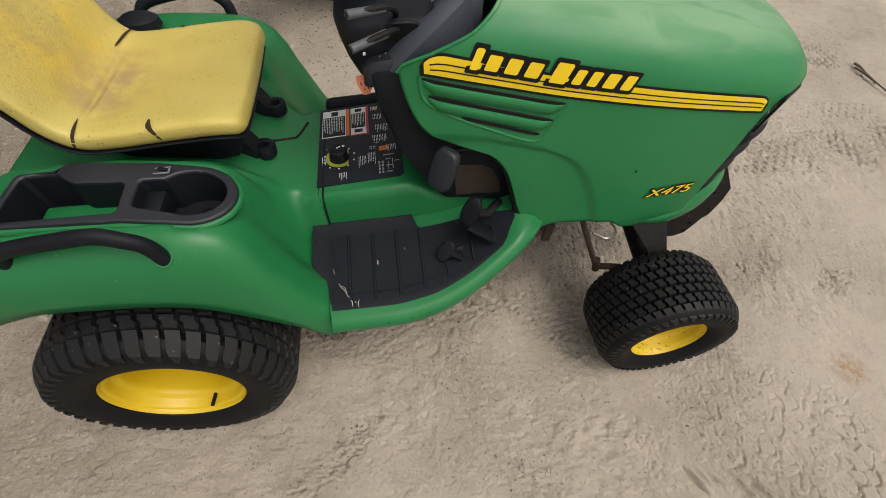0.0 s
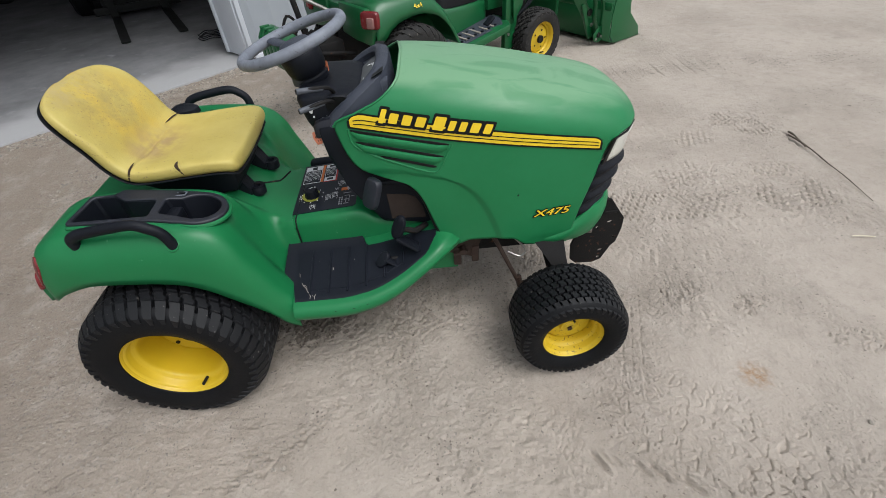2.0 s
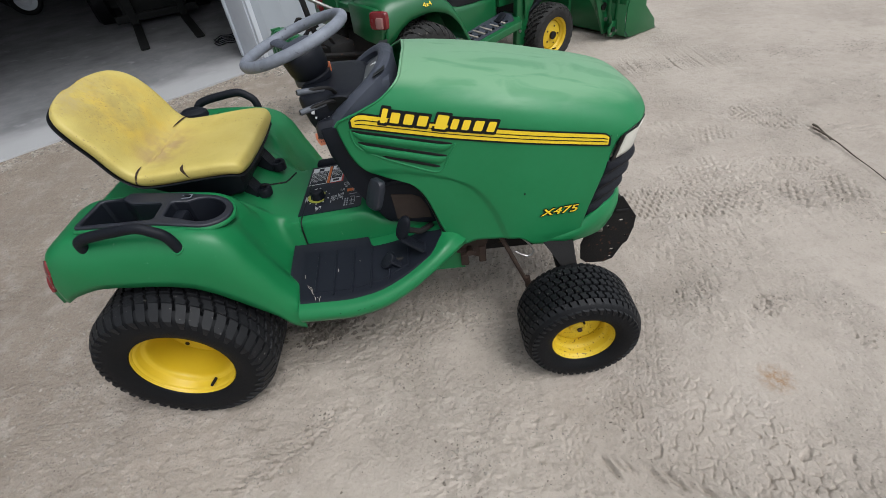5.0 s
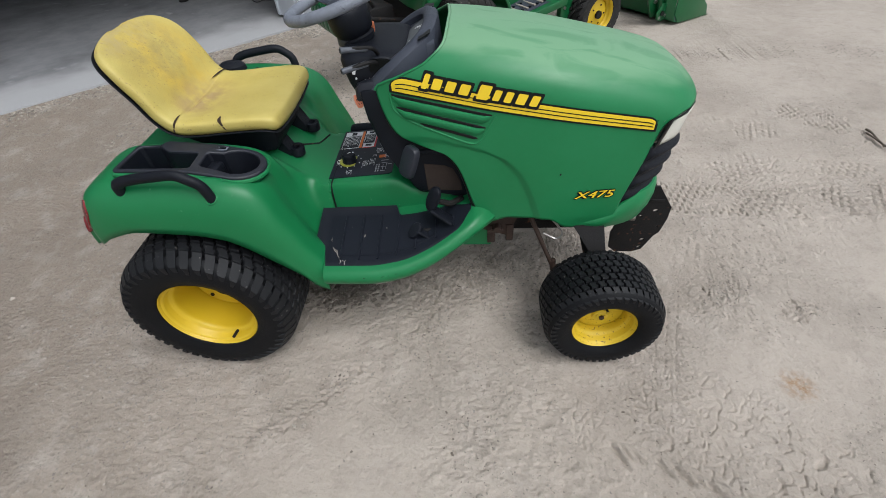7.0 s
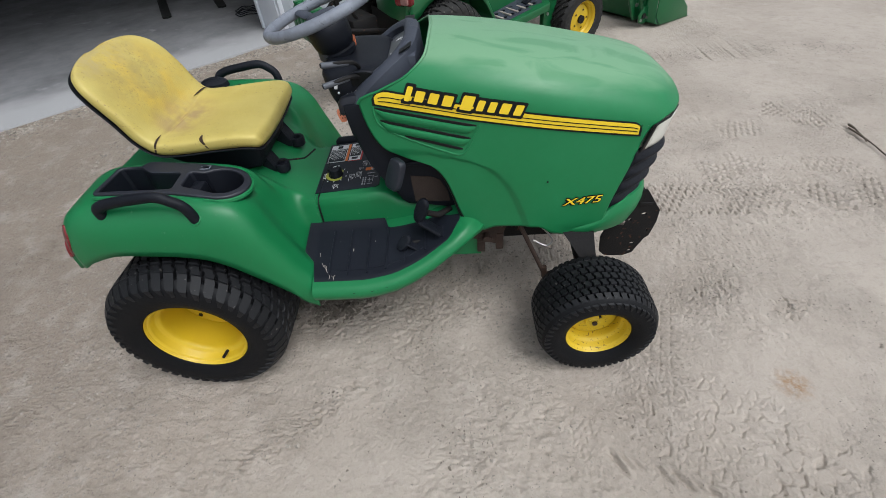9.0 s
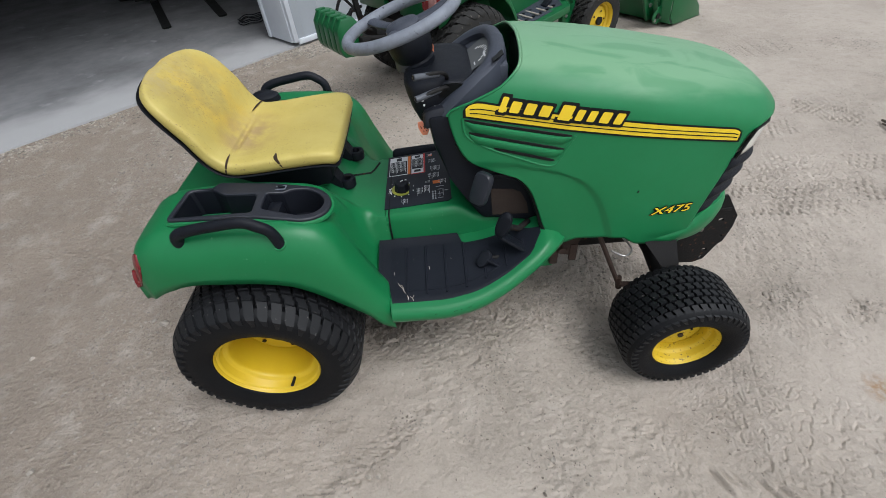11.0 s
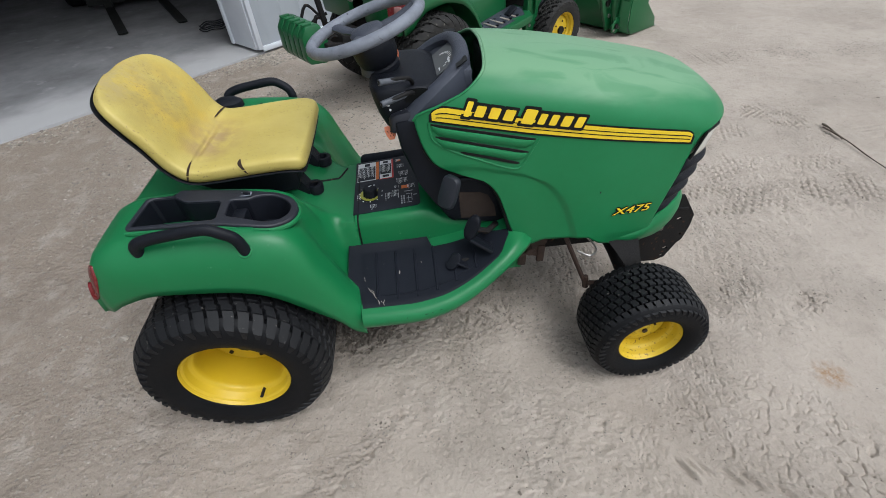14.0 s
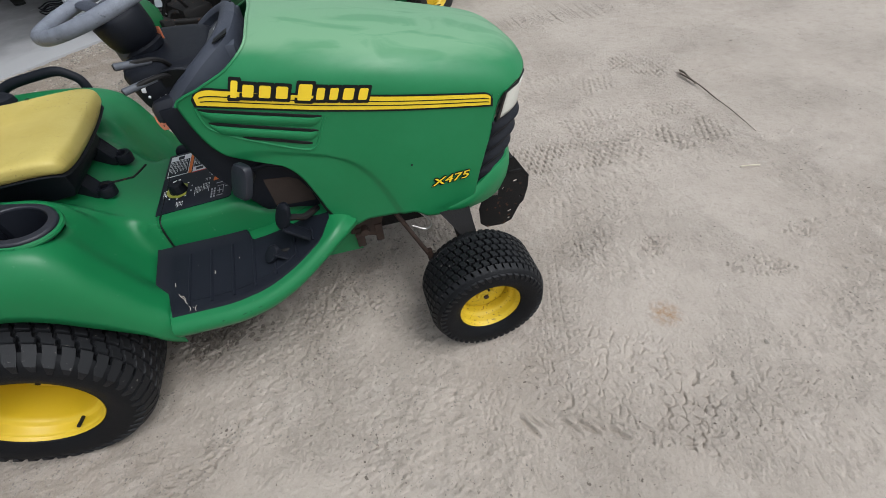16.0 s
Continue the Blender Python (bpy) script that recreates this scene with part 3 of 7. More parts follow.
def ground_height(x, y):
    loose = rough_zone(x, y)
    h = 0.010 * noise.fractal(Vector((x * 1.3, y * 1.3, 0.3)), 1.0, 2.0, 4)
    h += (0.0016 + 0.0022 * loose) * noise.fractal(Vector((x * 9, y * 9, 4.3)), 0.6, 2.1, 5)
    if loose > 0.05:
        # flakes of broken crust with crisp edges
        flake = noise.noise(Vector((x * 31, y * 31, 2.2))) + 0.5 * noise.noise(Vector((x * 67, y * 67, 5.2)))
        h += 0.0026 * loose * (smooth(0.18, 0.25, flake) - smooth(-0.22, -0.29, flake))
    for (cx, cy), head, length, w, d in BRICK_PRINTS:
        c, s = math.cos(radians(head)), math.sin(radians(head))
        u, v = (x - cx) * c + (y - cy) * s, (y - cy) * c - (x - cx) * s
        if abs(u) < length * 0.6 and abs(v) < w * 0.6:
            edge = smooth(length * 0.55, length * 0.40, abs(u)) * smooth(w * 0.55, w * 0.45, abs(v))
            edge *= smooth(-0.55, -0.05, noise.noise(Vector((x * 7, y * 7, 7.7))))
            row = math.floor(v / 0.036)
            fu = (u / 0.042 + 0.5 * (row % 2)) % 1
            fv = v / 0.036 - row
            crack = min(min(fu, 1 - fu) * 0.042, min(fv, 1 - fv) * 0.060)
            h += 0.66 * edge * d * (0.3 - 1.9 * smooth(0.0085, 0.002, crack))
    for scale, patches in ((27, TRODDEN), (42, BROKEN)):
        for (cx, cy), hl, hw, head, d in patches:
            c, s = math.cos(radians(head)), math.sin(radians(head))
            u, v = ((x - cx) * c + (y - cy) * s) / hl, ((y - cy) * c - (x - cx) * s) / hw
            q = u * u + v * v + 0.5 * noise.noise(Vector((x * 6, y * 6, 3.0)))
            if q < 1:
                # flat scales of crust, cracked off deep and sharp on one side
                px, py = x * scale + 0.5 * noise.noise(Vector((x * 22, y * 22, 1))), y * scale + 0.5 * noise.noise(Vector((x * 22, y * 22, 9)))
                cell = noise.voronoi(Vector((px, py, 0.5)))
                mid = cell[1][0]
                along = (px - mid.x) * 0.80 - (py - mid.y) * 0.60
                present = smooth(-0.30, -0.05, noise.noise(mid * 3.7))
                crack = smooth(0.0062 * scale, 0.0012 * scale, cell[0][1] - cell[0][0]) * (0.20 + 0.80 * smooth(-0.05, 0.28, along))
                h += d * smooth(1.0, 0.55, q) * present * (0.22 * max(-0.5, min(0.5, along)) + 0.10 - 1.05 * crack)
    for (ax, ay), (bx, by), w, d in GROOVES:
        if min(ax, bx) - 0.05 < x < max(ax, bx) + 0.05 and min(ay, by) - 0.05 < y < max(ay, by) + 0.05:
            ln = math.hypot(bx - ax, by - ay)
            u, v = ((x - ax) * (bx - ax) + (y - ay) * (by - ay)) / ln, ((y - ay) * (bx - ax) - (x - ax) * (by - ay)) / ln
            ends = smooth(-0.015, 0.02, u) * smooth(ln + 0.015, ln - 0.03, u)
            h += 1.3 * ends * d * (0.6 * math.exp(-((v - w) / w) ** 2) - math.exp(-(v / (0.6 * w)) ** 2))
    near = max(abs(x - 1.5) - 6, abs(y) - 6, 0)
    # flat where wheels stand
    for wx, wy in ((0, -0.42), (0, 0.42), (1.38, -0.45), (1.38, 0.45)):
        h *= smooth(0.05, 0.3, math.hypot(x - wx, y - wy) + 0.06)
    return h / (1 + near)


def make_ground():
    xs = [x for x in axis_lines(-1.6, 0.2, 0.011, 900) if x < 0.2] + list(np.arange(0.2, 1.25, 0.008)) + list(np.arange(1.25, 2.25, 0.0037)) + [x for x in axis_lines(2.25, 3.35, 0.0055, 900) if x >= 2.25]
    ys = [y for y in axis_lines(-1.4, -1.15, 0.009, 900) if y < -1.15] + list(np.arange(-1.15, -0.55, 0.0037)) + list(np.arange(-0.55, -0.2, 0.0055)) + list(np.arange(-0.2, 0.25, 0.010)) + list(np.arange(0.25, 0.8, 0.0055)) + [y for y in axis_lines(0.8, 1.5, 0.010, 900) if y >= 0.8]
    verts = []
    for y in ys:
        for x in xs:
            far = abs(x) > 30 or abs(y) > 30
            verts.append((x, y, 0.0 if far else ground_height(x, y)))
    nx = len(xs)
    faces = [(j * nx + i, j * nx + i + 1, (j + 1) * nx + i + 1, (j + 1) * nx + i) for j in range(len(ys) - 1) for i in range(nx - 1)]
    me = bpy.data.meshes.new("ground")
    me.from_pydata(verts, [], faces)
    me.shade_smooth()
    me.materials.append(GROUND)
    return tagged(new("ground", me), "pale sandy crushed limestone yard with tyre prints", "ground", kind="structure")


make_ground()

# the shed stands at an angle; its own axes: u along the front wall, v inwards
SHED = pose(-0.82, 3.50, 0, 0, 0, 44)


def shed_part(name, bm, mat, label, category="wall", kind="structure"):
    ob = part(name, bm, mat)
    ob.matrix_world = SHED
    return tagged(ob, label, category, kind=kind)


def siding(u0, u1, z0, z1, v=0.0, pitch=0.23):
    """Ribbed sheet-metal wall."""
    pts = []
    u = u0
    while u < u1 - 1e-6:
        for du, dv in ((0, 0), (0.10, 0), (0.112, -0.009), (0.128, -0.009), (0.14, 0)):
            if u + du < u1:
                pts.append((u + du, v + dv))
        u += pitch
    pts.append((u1, v))
    bm = bmesh.new()
    a = [bm.verts.new((p, q, z0)) for p, q in pts]
    b = [bm.verts.new((p, q, z1)) for p, q in pts]
    back_a, back_b = [bm.verts.new((p, v + 0.10, z0)) for p, q in (pts[0], pts[-1])], [bm.verts.new((p, v + 0.10, z1)) for p, q in (pts[0], pts[-1])]
    for i in range(len(pts) - 1):
        bm.faces.new((a[i], a[i + 1], b[i + 1], b[i]))
    bm.faces.new((back_a[0], back_b[0], back_b[1], back_a[1]))
    bm.faces.new((a[0], b[0], back_b[0], back_a[0]))
    bm.faces.new((a[-1], back_a[1], back_b[1], b[-1]))
    bm.faces.new(b + [back_b[1], back_b[0]])
    return bm


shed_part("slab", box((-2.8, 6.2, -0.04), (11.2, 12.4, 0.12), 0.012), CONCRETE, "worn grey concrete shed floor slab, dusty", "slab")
shed_part("wall_front", siding(0.015, 8.0, 0.05, 3.4, 0.0), SIDING, "light grey ribbed metal shed wall", "wall")
shed_part("wall_lintel", box((-0.1, 0.2, 3.75), (16.3, 0.4, 0.7)), WHITE_TRIM, "white metal header over the shed door", "wall")
shed_part("wall_left", box((-8.2, 6.2, 1.75), (0.12, 12.3, 3.5)), INSIDE, "dark inner shed wall", "wall")
shed_part("wall_right", box((2.6, 6.2, 1.75), (0.12, 12.2, 3.5)), INSIDE, "dark inner shed wall", "wall")
shed_part("wall_back", box((-2.8, 12.3, 1.75), (11.0, 0.12, 3.5)), INSIDE, "dark inner shed wall", "wall")
shed_part("ceiling", box((-0.2, 6.2, 4.15), (16.4, 12.6, 0.1)), INSIDE, "dark shed ceiling", "ceiling")
shed_part("door_jamb", box((0.0, 0.21, 1.75), (0.05, 0.42, 3.4), 0.004), WHITE_TRIM, "white metal door jamb panel of the shed", "door frame")
shed_part("trim", box((0.015, -0.015, 1.75), (0.05, 0.05, 3.4), 0.006), WHITE_TRIM, "white metal corner trim of the shed door", "trim")
shed_part("trim", box((-0.03, 0.425, 1.75), (0.03, 0.05, 3.4), 0.006), WHITE_TRIM, "white metal corner trim of the shed door", "trim")
shed_part("trim", box((4.02, -0.012, 0.045), (7.95, 0.03, 0.05), 0.005), WHITE_TRIM, "white metal base trim of the shed wall", "trim")


# ---- wheels ----
def make_wheel(parent, name, c, out, radius, half, rim, dish, rows, count, lug, fill=1.0, holes=0, tyre_label="", seat=0.86, paint=None, rubber=None):
    """A wheel at c whose outer face looks to out (-1 or 1 along y)."""
    paint, rubber, knobs = paint or YELLOW, rubber or RUBBER, rubber or TREAD
    m = Matrix.Translation(c) @ Matrix.Diagonal((1, out, 1, 1))
    hub = lathe([(0.0, dish + 0.012), (0.018, dish + 0.012), (0.022, dish + 0.008), (0.03, dish + 0.008), (0.034, dish), (rim * 0.60, dish - 0.004), (rim * 0.75, dish - 0.012), (rim * 0.81, dish - 0.03)], 40, m)
    wheel = part(name, hub, paint, parent)
    flange = half * seat
    prof = [(rim * 0.81, dish - 0.06), (rim * 0.805, flange - 0.062), (rim * 0.815, flange - 0.050), (rim * 0.835, flange - 0.044), (rim * 0.895, flange - 0.040), (rim * 0.912, flange - 0.036), (rim * 0.922, flange - 0.017), (rim * 0.935, flange - 0.013), (rim * 0.968, flange - 0.010), (rim * 0.985, flange - 0.002), (rim, flange + 0.001), (rim * 1.01, flange - 0.004), (rim * 1.0, flange - 0.012)]
    part("rim", lathe(prof, 56, m), paint, wheel, "yellow painted steel rim")
    part("barrel", lathe([(rim * 0.81, dish - 0.05), (rim * 0.81, -half * 0.8), (rim, -half * 0.86)], 40, m), paint, wheel)
    rs = radius - rim
    carcass = [(rim * 0.985, flange - 0.012), (rim * 1.02, flange + 0.004), (rim + 0.10 * rs, half * 0.5 * (seat + 0.97)), (rim + 0.30 * rs, half * 0.99), (rim + 0.50 * rs, half * 1.0), (rim + 0.64 * rs, half * 0.98), (rim + 0.77 * rs, half * 0.935), (rim + 0.845 * rs, half * 0.86), (rim + 0.89 * rs, half * 0.78)]
    crown = [(radius - 0.012 - 0.015 * (k / 4) ** 2, half * 0.78 * k / 5) for k in (4, 2, 0, -2, -4)]
    prof = carcass + crown + [(r, -h) for r, h in carcass[::-1]]
    part("tyre", lathe(prof, 64, m), rubber, wheel, tyre_label or "black rubber tyre")
    bm = bmesh.new()
    width = 2 * half * 0.92 / rows
    for row in range(rows):
        y = (row - (rows - 1) / 2) * width
        if row in (0, rows - 1):
            continue
        for k in range(count):
            a0 = 2 * math.pi * (k + 0.5 * (row % 2) + 0.13 * noise.noise(Vector((row, k, 2.0)))) / count
            step = 2 * math.pi / count
            lw = width * 0.425
            # an S-shaped block, worn round at the top
            outline = [(-0.40, -1.0), (0.21, -1.0), (0.25, -0.12), (0.42, 0.22), (0.40, 1.0), (-0.21, 1.0), (-0.25, 0.12), (-0.42, -0.22)]
            outline = [(p * fill + lug * (q + 1) / 2, q * lw) for p, q in outline]
            cp, cq = sum(p for p, q in outline) / len(outline), sum(q for p, q in outline) / len(outline)
            rings = []
            for shrink, up in ((1.0, -0.014), (1.0, 0.0055), (0.84, 0.0090)):
                ring = []
                for p, q in outline:
                    yy = y + cq + (q - cq) * shrink
                    ang = a0 + (cp + (p - cp) * shrink) * step
                    rr = radius - 0.010 - 0.16 * (abs(yy) / half) ** 5 * rs + up
                    ring.append(bm.verts.new(m @ Vector((rr * math.sin(ang), yy, rr * math.cos(ang)))))
                rings.append(ring)
            bm.faces.new(rings[-1])
            for low, top in zip(rings, rings[1:]):
                for i in range(len(outline)):
                    j = (i + 1) % len(outline)
                    bm.faces.new((low[i], low[j], top[j], top[i]))
    # shoulder lugs that run from the tread over the edge onto the sidewall
    step = 2 * math.pi / count
    for side in (-1, 1):
        for k in range(count):
            a0 = step * (k + 0.5 * ((0 if side < 0 else rows - 1) % 2)) + 0.1 * step * noise.noise(Vector((side, k, 5.0)))
            reach = 0.56 if k % 2 else 0.62
            line = [(0.665 * half, radius - 0.004), (0.80 * half, radius - 0.006 - 0.05 * rs), (0.90 * half + 0.003, radius - 0.011 - 0.11 * rs), (0.965 * half + 0.003, rim + 0.76 * rs), (1.0 * half + 0.0005, rim + reach * rs)]
            rows_out = []
            for i, (yy, rr) in enumerate(line):
                w = (0.37, 0.37, 0.365, 0.30, 0.16)[i] * step
                lean = (-0.16, 0.0, 0.10, 0.22, 0.40)[i] * step
                ring = []
                for y2, r2, a in ((yy - 0.010, rr - 0.012, -w), (yy, rr, -w), (yy, rr, w), (yy - 0.010, rr - 0.012, w)):
                    ring.append(bm.verts.new(m @ Vector((r2 * math.sin(a0 + lean + a), side * y2, r2 * math.cos(a0 + lean + a)))))
                rows_out.append(ring)
            for p, q in zip(rows_out, rows_out[1:]):
                for i in range(3):
                    bm.faces.new((p[i], p[i + 1], q[i + 1], q[i]))
            bm.faces.new(rows_out[0])
            bm.faces.new(rows_out[-1])
    part("tread", bm, knobs, wheel, "black rubber turf tread blocks", angle=48)
    # valve stem on the flange
    s = math.radians(166 if radius > 0.25 else -8)
    p0 = m @ Vector((rim * 0.88 * math.sin(s), flange - 0.042, rim * 0.88 * math.cos(s)))
    p1 = m @ Vector((rim * 0.80 * math.sin(s) + 0.006, flange - 0.004, rim * 0.80 * math.cos(s)))
    part("valve_stem", cyl(p0, p1, 0.0055 if radius > 0.25 else 0.004, 8), PLASTIC, wheel, "black rubber valve stem")
    part("hub_bolt", cyl(m @ Vector((0, dish, 0)), m @ Vector((0, dish + 0.018, 0)), 0.0095, 8), RUST, wheel, "dark rusty hub bolt")
    if holes:
        for k in range(holes):
            a = 2 * math.pi * k / holes + 0.3
            q = m @ Vector((rim * 0.5 * math.sin(a), dish, rim * 0.5 * math.cos(a)))
            part("wheel_bolt", cyl(q - Vector((0, 0.004, 0)), q + Vector((0, out * 0.008, 0)), 0.008, 6), IRON, wheel, "dark wheel bolt")
    return wheel


# ---- the garden tractor ----
tractor = thing("garden_tractor", "used green garden tractor with yellow seat and wheels, standing on sand", "garden tractor")

make_wheel(tractor, "rear_wheel", (0, -0.420, 0.288), -1, 0.297, 0.152, 0.166, -0.015, 7, 46, 0.12, 1.28, seat=0.875, holes=5, tyre_label="wide black rear turf tyre")
make_wheel(tractor, "rear_wheel", (0, 0.420, 0.288), 1, 0.297, 0.152, 0.166, 0.0, 7, 46, 0.12, 1.28, seat=0.875, tyre_label="wide black rear turf tyre")
make_wheel(tractor, "front_wheel", (1.38, -0.455, 0.200), -1, 0.208, 0.112, 0.110, 0.030, 7, 48, -0.10, 1.24, seat=0.80, paint=YELLOW_DIRTY, tyre_label="black front turf tyre")
make_wheel(tractor, "front_wheel", (1.38, 0.455, 0.200), 1, 0.208, 0.112, 0.110, 0.030, 7, 48, -0.10, 1.24, seat=0.80, paint=YELLOW_DIRTY, tyre_label="black front turf tyre")

# chassis, axles, links
bm = box((0.55, 0, 0.33), (1.60, 0.16, 0.16), 0.012)
add_box(bm, (0.0, 0, 0.30), (0.30, 0.34, 0.24), 0.03)
add_box(bm, (0.75, 0, 0.44), (0.45, 0.30, 0.14), 0.02)
part("chassis", bm, IRON, tractor, "black steel frame and gearbox")
part("rear_axle", cyl((0, -0.42, 0.287), (0, 0.42, 0.287), 0.04), IRON, tractor)
bm = tube([(1.38, -0.36, 0.26), (1.38, -0.18, 0.30), (1.38, 0, 0.31), (1.38, 0.18, 0.30), (1.38, 0.36, 0.26)], 0.032, 10)
add_box(bm, (1.37, 0, 0.34), (0.10, 0.12, 0.10), 0.02)
part("front_axle", bm, IRON, tractor, "black cast front axle beam")
for s in (-1, 1):
    rings = []
    for z, y, back, front, wide in ((0.505, 0.232, 0.135, 0.000, 0.018), (0.455, 0.258, 0.112, 0.003, 0.018), (0.405, 0.290, 0.072, 0.008, 0.019), (0.360, 0.318, 0.040, 0.014, 0.020), (0.320, 0.335, 0.025, 0.020, 0.021), (0.20, 0.340, 0.020, 0.022, 0.020)):
        rings.append([(1.385 + dx, s * (y + dy), z) for dx, dy in ((-back, -wide), (front, -wide), (front, wide), (-back, wide))])
    bm = loft(rings)
    part("spindle", bm, IRON, tractor, "black steering spindle")
    part("axle_stub", cyl((1.38, s * 0.33, 0.2), (1.38, s * 0.46, 0.198), 0.018), IRON, tractor)
    part("steering_arm", tube(bend([(1.385, s * 0.33, 0.25), (1.31, s * 0.30, 0.245), (1.235, s * 0.275, 0.23)], 4), 0.013, 8, flat=0.6), RUST, tractor, "rusty steering arm")
    bm = cyl((1.105, s * 0.245, 0.53), (1.235, s * 0.275, 0.235), 0.0085, 8)
    add_tube(bm, [(1.233, s * 0.272, 0.265), (1.240, s * 0.278, 0.215)], 0.012, 8)
    part("drag_link", bm, RUST, tractor, "dark rusty steering link rod")
    # lift linkage behind the front wheel
    bm = box((1.035, s * 0.20, 0.40), (0.10, 0.012, 0.11), 0.004, rotation(0, 20, 0))
    add_box(bm, (1.00, s * 0.205, 0.345), (0.03, 0.014, 0.09), 0.004)
    add_box(bm, (1.07, s * 0.205, 0.35), (0.028, 0.014, 0.08), 0.004)
    add_tube(bm, [(1.02, s * 0.19, 0.385), (1.02, s * 0.235, 0.385)], 0.014, 10)
    add_tube(bm, [(0.985, s * 0.225, 0.37), (1.04, s * 0.225, 0.383)], 0.006, 8)
    part("lift_bracket", bm, RUST, tractor, "rusty mower lift bracket")
part("wire_loop", tube(bend([(1.13, -0.21, 0.50), (1.20, -0.255, 0.465), (1.250, -0.27, 0.405), (1.232, -0.272, 0.375), (1.185, -0.262, 0.395)], 6), 0.0038, 8), STEEL, tractor, "grey wire loop hanging under the hood")


# hood: sections along x, from the top centre line down to the lower edge
TOP = [(0.60, 1.082), (0.85, 1.072), (1.0, 1.055), (1.13, 1.033), (1.33, 0.990), (1.47, 0.957), (1.54, 0.934), (1.60, 0.893), (1.645, 0.850), (1.70, 0.80)]
HALF = [(0.60, 0.212), (0.70, 0.228), (0.85, 0.250), (1.00, 0.268), (1.20, 0.276), (1.40, 0.270), (1.50, 0.262), (1.60, 0.235), (1.70, 0.205)]
LOW = [(0.9, 0.462), (1.00, 0.470), (1.05, 0.487), (1.19, 0.483), (1.25, 0.446), (1.32, 0.432), (1.7, 0.428)]
REAR = [(0, 0.865), (0.20, 0.852), (0.34, 0.80), (0.43, 0.72), (0.5, 0.645), (0.56, 0.655), (0.62, 0.677), (0.66, 0.71), (0.69, 0.775), (0.715, 0.845), (0.77, 0.886), (0.83, 0.906), (0.92, 0.934), (0.97, 0.968), (1.0, 1.0)]
FRONT = [(0, 1.618), (0.2, 1.606), (0.33, 1.574), (0.42, 1.528), (0.5, 1.487), (0.62, 1.466), (0.86, 1.416), (1.0, 1.40)]
DROP = 0.145
CURVE = 0.82


def hood_side(x, z):
    """Half width of the hood's side at height z below the shoulder."""
    z0 = lerp_table(TOP, x) - DROP
    w = lerp_table(HALF, x)
    w += 0.016 * smooth(z0, z0 - 0.30, z)
    crease = lerp_table([(0.46, 1.175), (0.62, 1.115), (0.70, 1.06), (0.745, 0.985), (0.765, 0.90), (0.80, 0.72)], z)
    if z < 0.80:
        w -= 0.007 * smooth(crease, crease - 0.030, x) * smooth(0.79, 0.765, z)
    w -= 0.010 * smooth(0.50, 0.43, z) * smooth(1.2, 1.3, x)
    return w


def hood_point(x, v):
    top, w = lerp_table(TOP, x), lerp_table(HALF, x)
    z0 = top - DROP
    if v <= 0.5:
        a = v * math.pi
        y, z = w * math.sin(a) ** CURVE, z0 + DROP * max(0.0, math.cos(a)) ** CURVE
        y = min(y, w)
    else:
        z = z0 + (lerp_table(LOW, x) - z0) * (v - 0.5) * 2
        y = hood_side(x, z)
    return y, z


def on_hood(x, z, lift=0.003):
    """The place on the right side of the hood at (x, z)."""
    top, w = lerp_table(TOP, x), lerp_table(HALF, x)
    z0 = top - DROP
    if z >= z0:
        c = min(1.0, ((z - z0) / DROP)) ** (1 / CURVE)
        return Vector((x, -(w * math.sqrt(max(0.0, 1 - c * c)) ** CURVE) - lift, z))
    return Vector((x, -hood_side(x, z) - lift, z))


def hood_shell():
    bm = bmesh.new()
    nu, nv = 120, 90
    grid = []
    for i in range(nu + 1):
        u = i / nu
        row = []
        for j in range(-nv, nv + 1):
            v = abs(j) / nv
            x = lerp_table(REAR, v) * (1 - u) + lerp_table(FRONT, v) * u
            y, z = hood_point(x, v)
            row.append(bm.verts.new((x, math.copysign(y, -j) if j else 0, z)))
        grid.append(row)
    for a, b in zip(grid, grid[1:]):
        for k in range(2 * nv):
            bm.faces.new((a[k], a[k + 1], b[k + 1], b[k]))
    return bm


hood = part("hood", hood_shell(), HOOD, tractor, "sun-faded green hood with sky sheen in its crown colour", angle=60)
sol = hood.modifiers.new("thickness", "SOLIDIFY")
sol.thickness, sol.offset = 0.006, -1.0

# bumper lip that wraps round the nose under the grille
rings = []
for k in range(49):
    a = -math.pi / 2 + math.pi * k / 48
    px = 1.20 + 0.395 * max(0.0, math.cos(a)) ** 0.55
    py = 0.290 * signed_power(math.sin(a), 0.70)
    cx, cy = 1.30, 0
    n = Vector((px - cx, py * 1.5, 0)).normalized()
    tuck = 0.020 * (1 - smooth(0.0, 0.25, math.cos(a)))
    rise = 0.30 + 0.70 * smooth(0.02, 0.62, math.cos(a))
    foot = lerp_table(LOW, px) - 0.010
    rings.append([Vector((px, py, foot + (z - 0.414) * rise)) + n * (o - tuck) for o, z in ((-0.030, 0.560), (-0.004, 0.555), (0.006, 0.535), (0.008, 0.505), (0.002, 0.465), (-0.012, 0.424), (-0.05, 0.414))])
lip = part("bumper_lip", loft(rings, False, False), HOOD, hood, "green lower nose of the hood")
s2 = lip.modifiers.new("thickness", "SOLIDIFY")
s2.thickness, s2.offset = 0.005, -1.0


# front: headlights, grille
def nose_front(v, z):
    """x of the front face at lateral place v (-1..1) and height z."""
    side = lerp_table([(0.53, 1.414), (0.735, 1.466), (0.845, 1.495)], z)
    mid = lerp_table([(0.53, 1.560), (0.70, 1.596), (0.845, 1.618)], z)
    return side + (mid - side) * (1 - abs(v) ** 4.2)


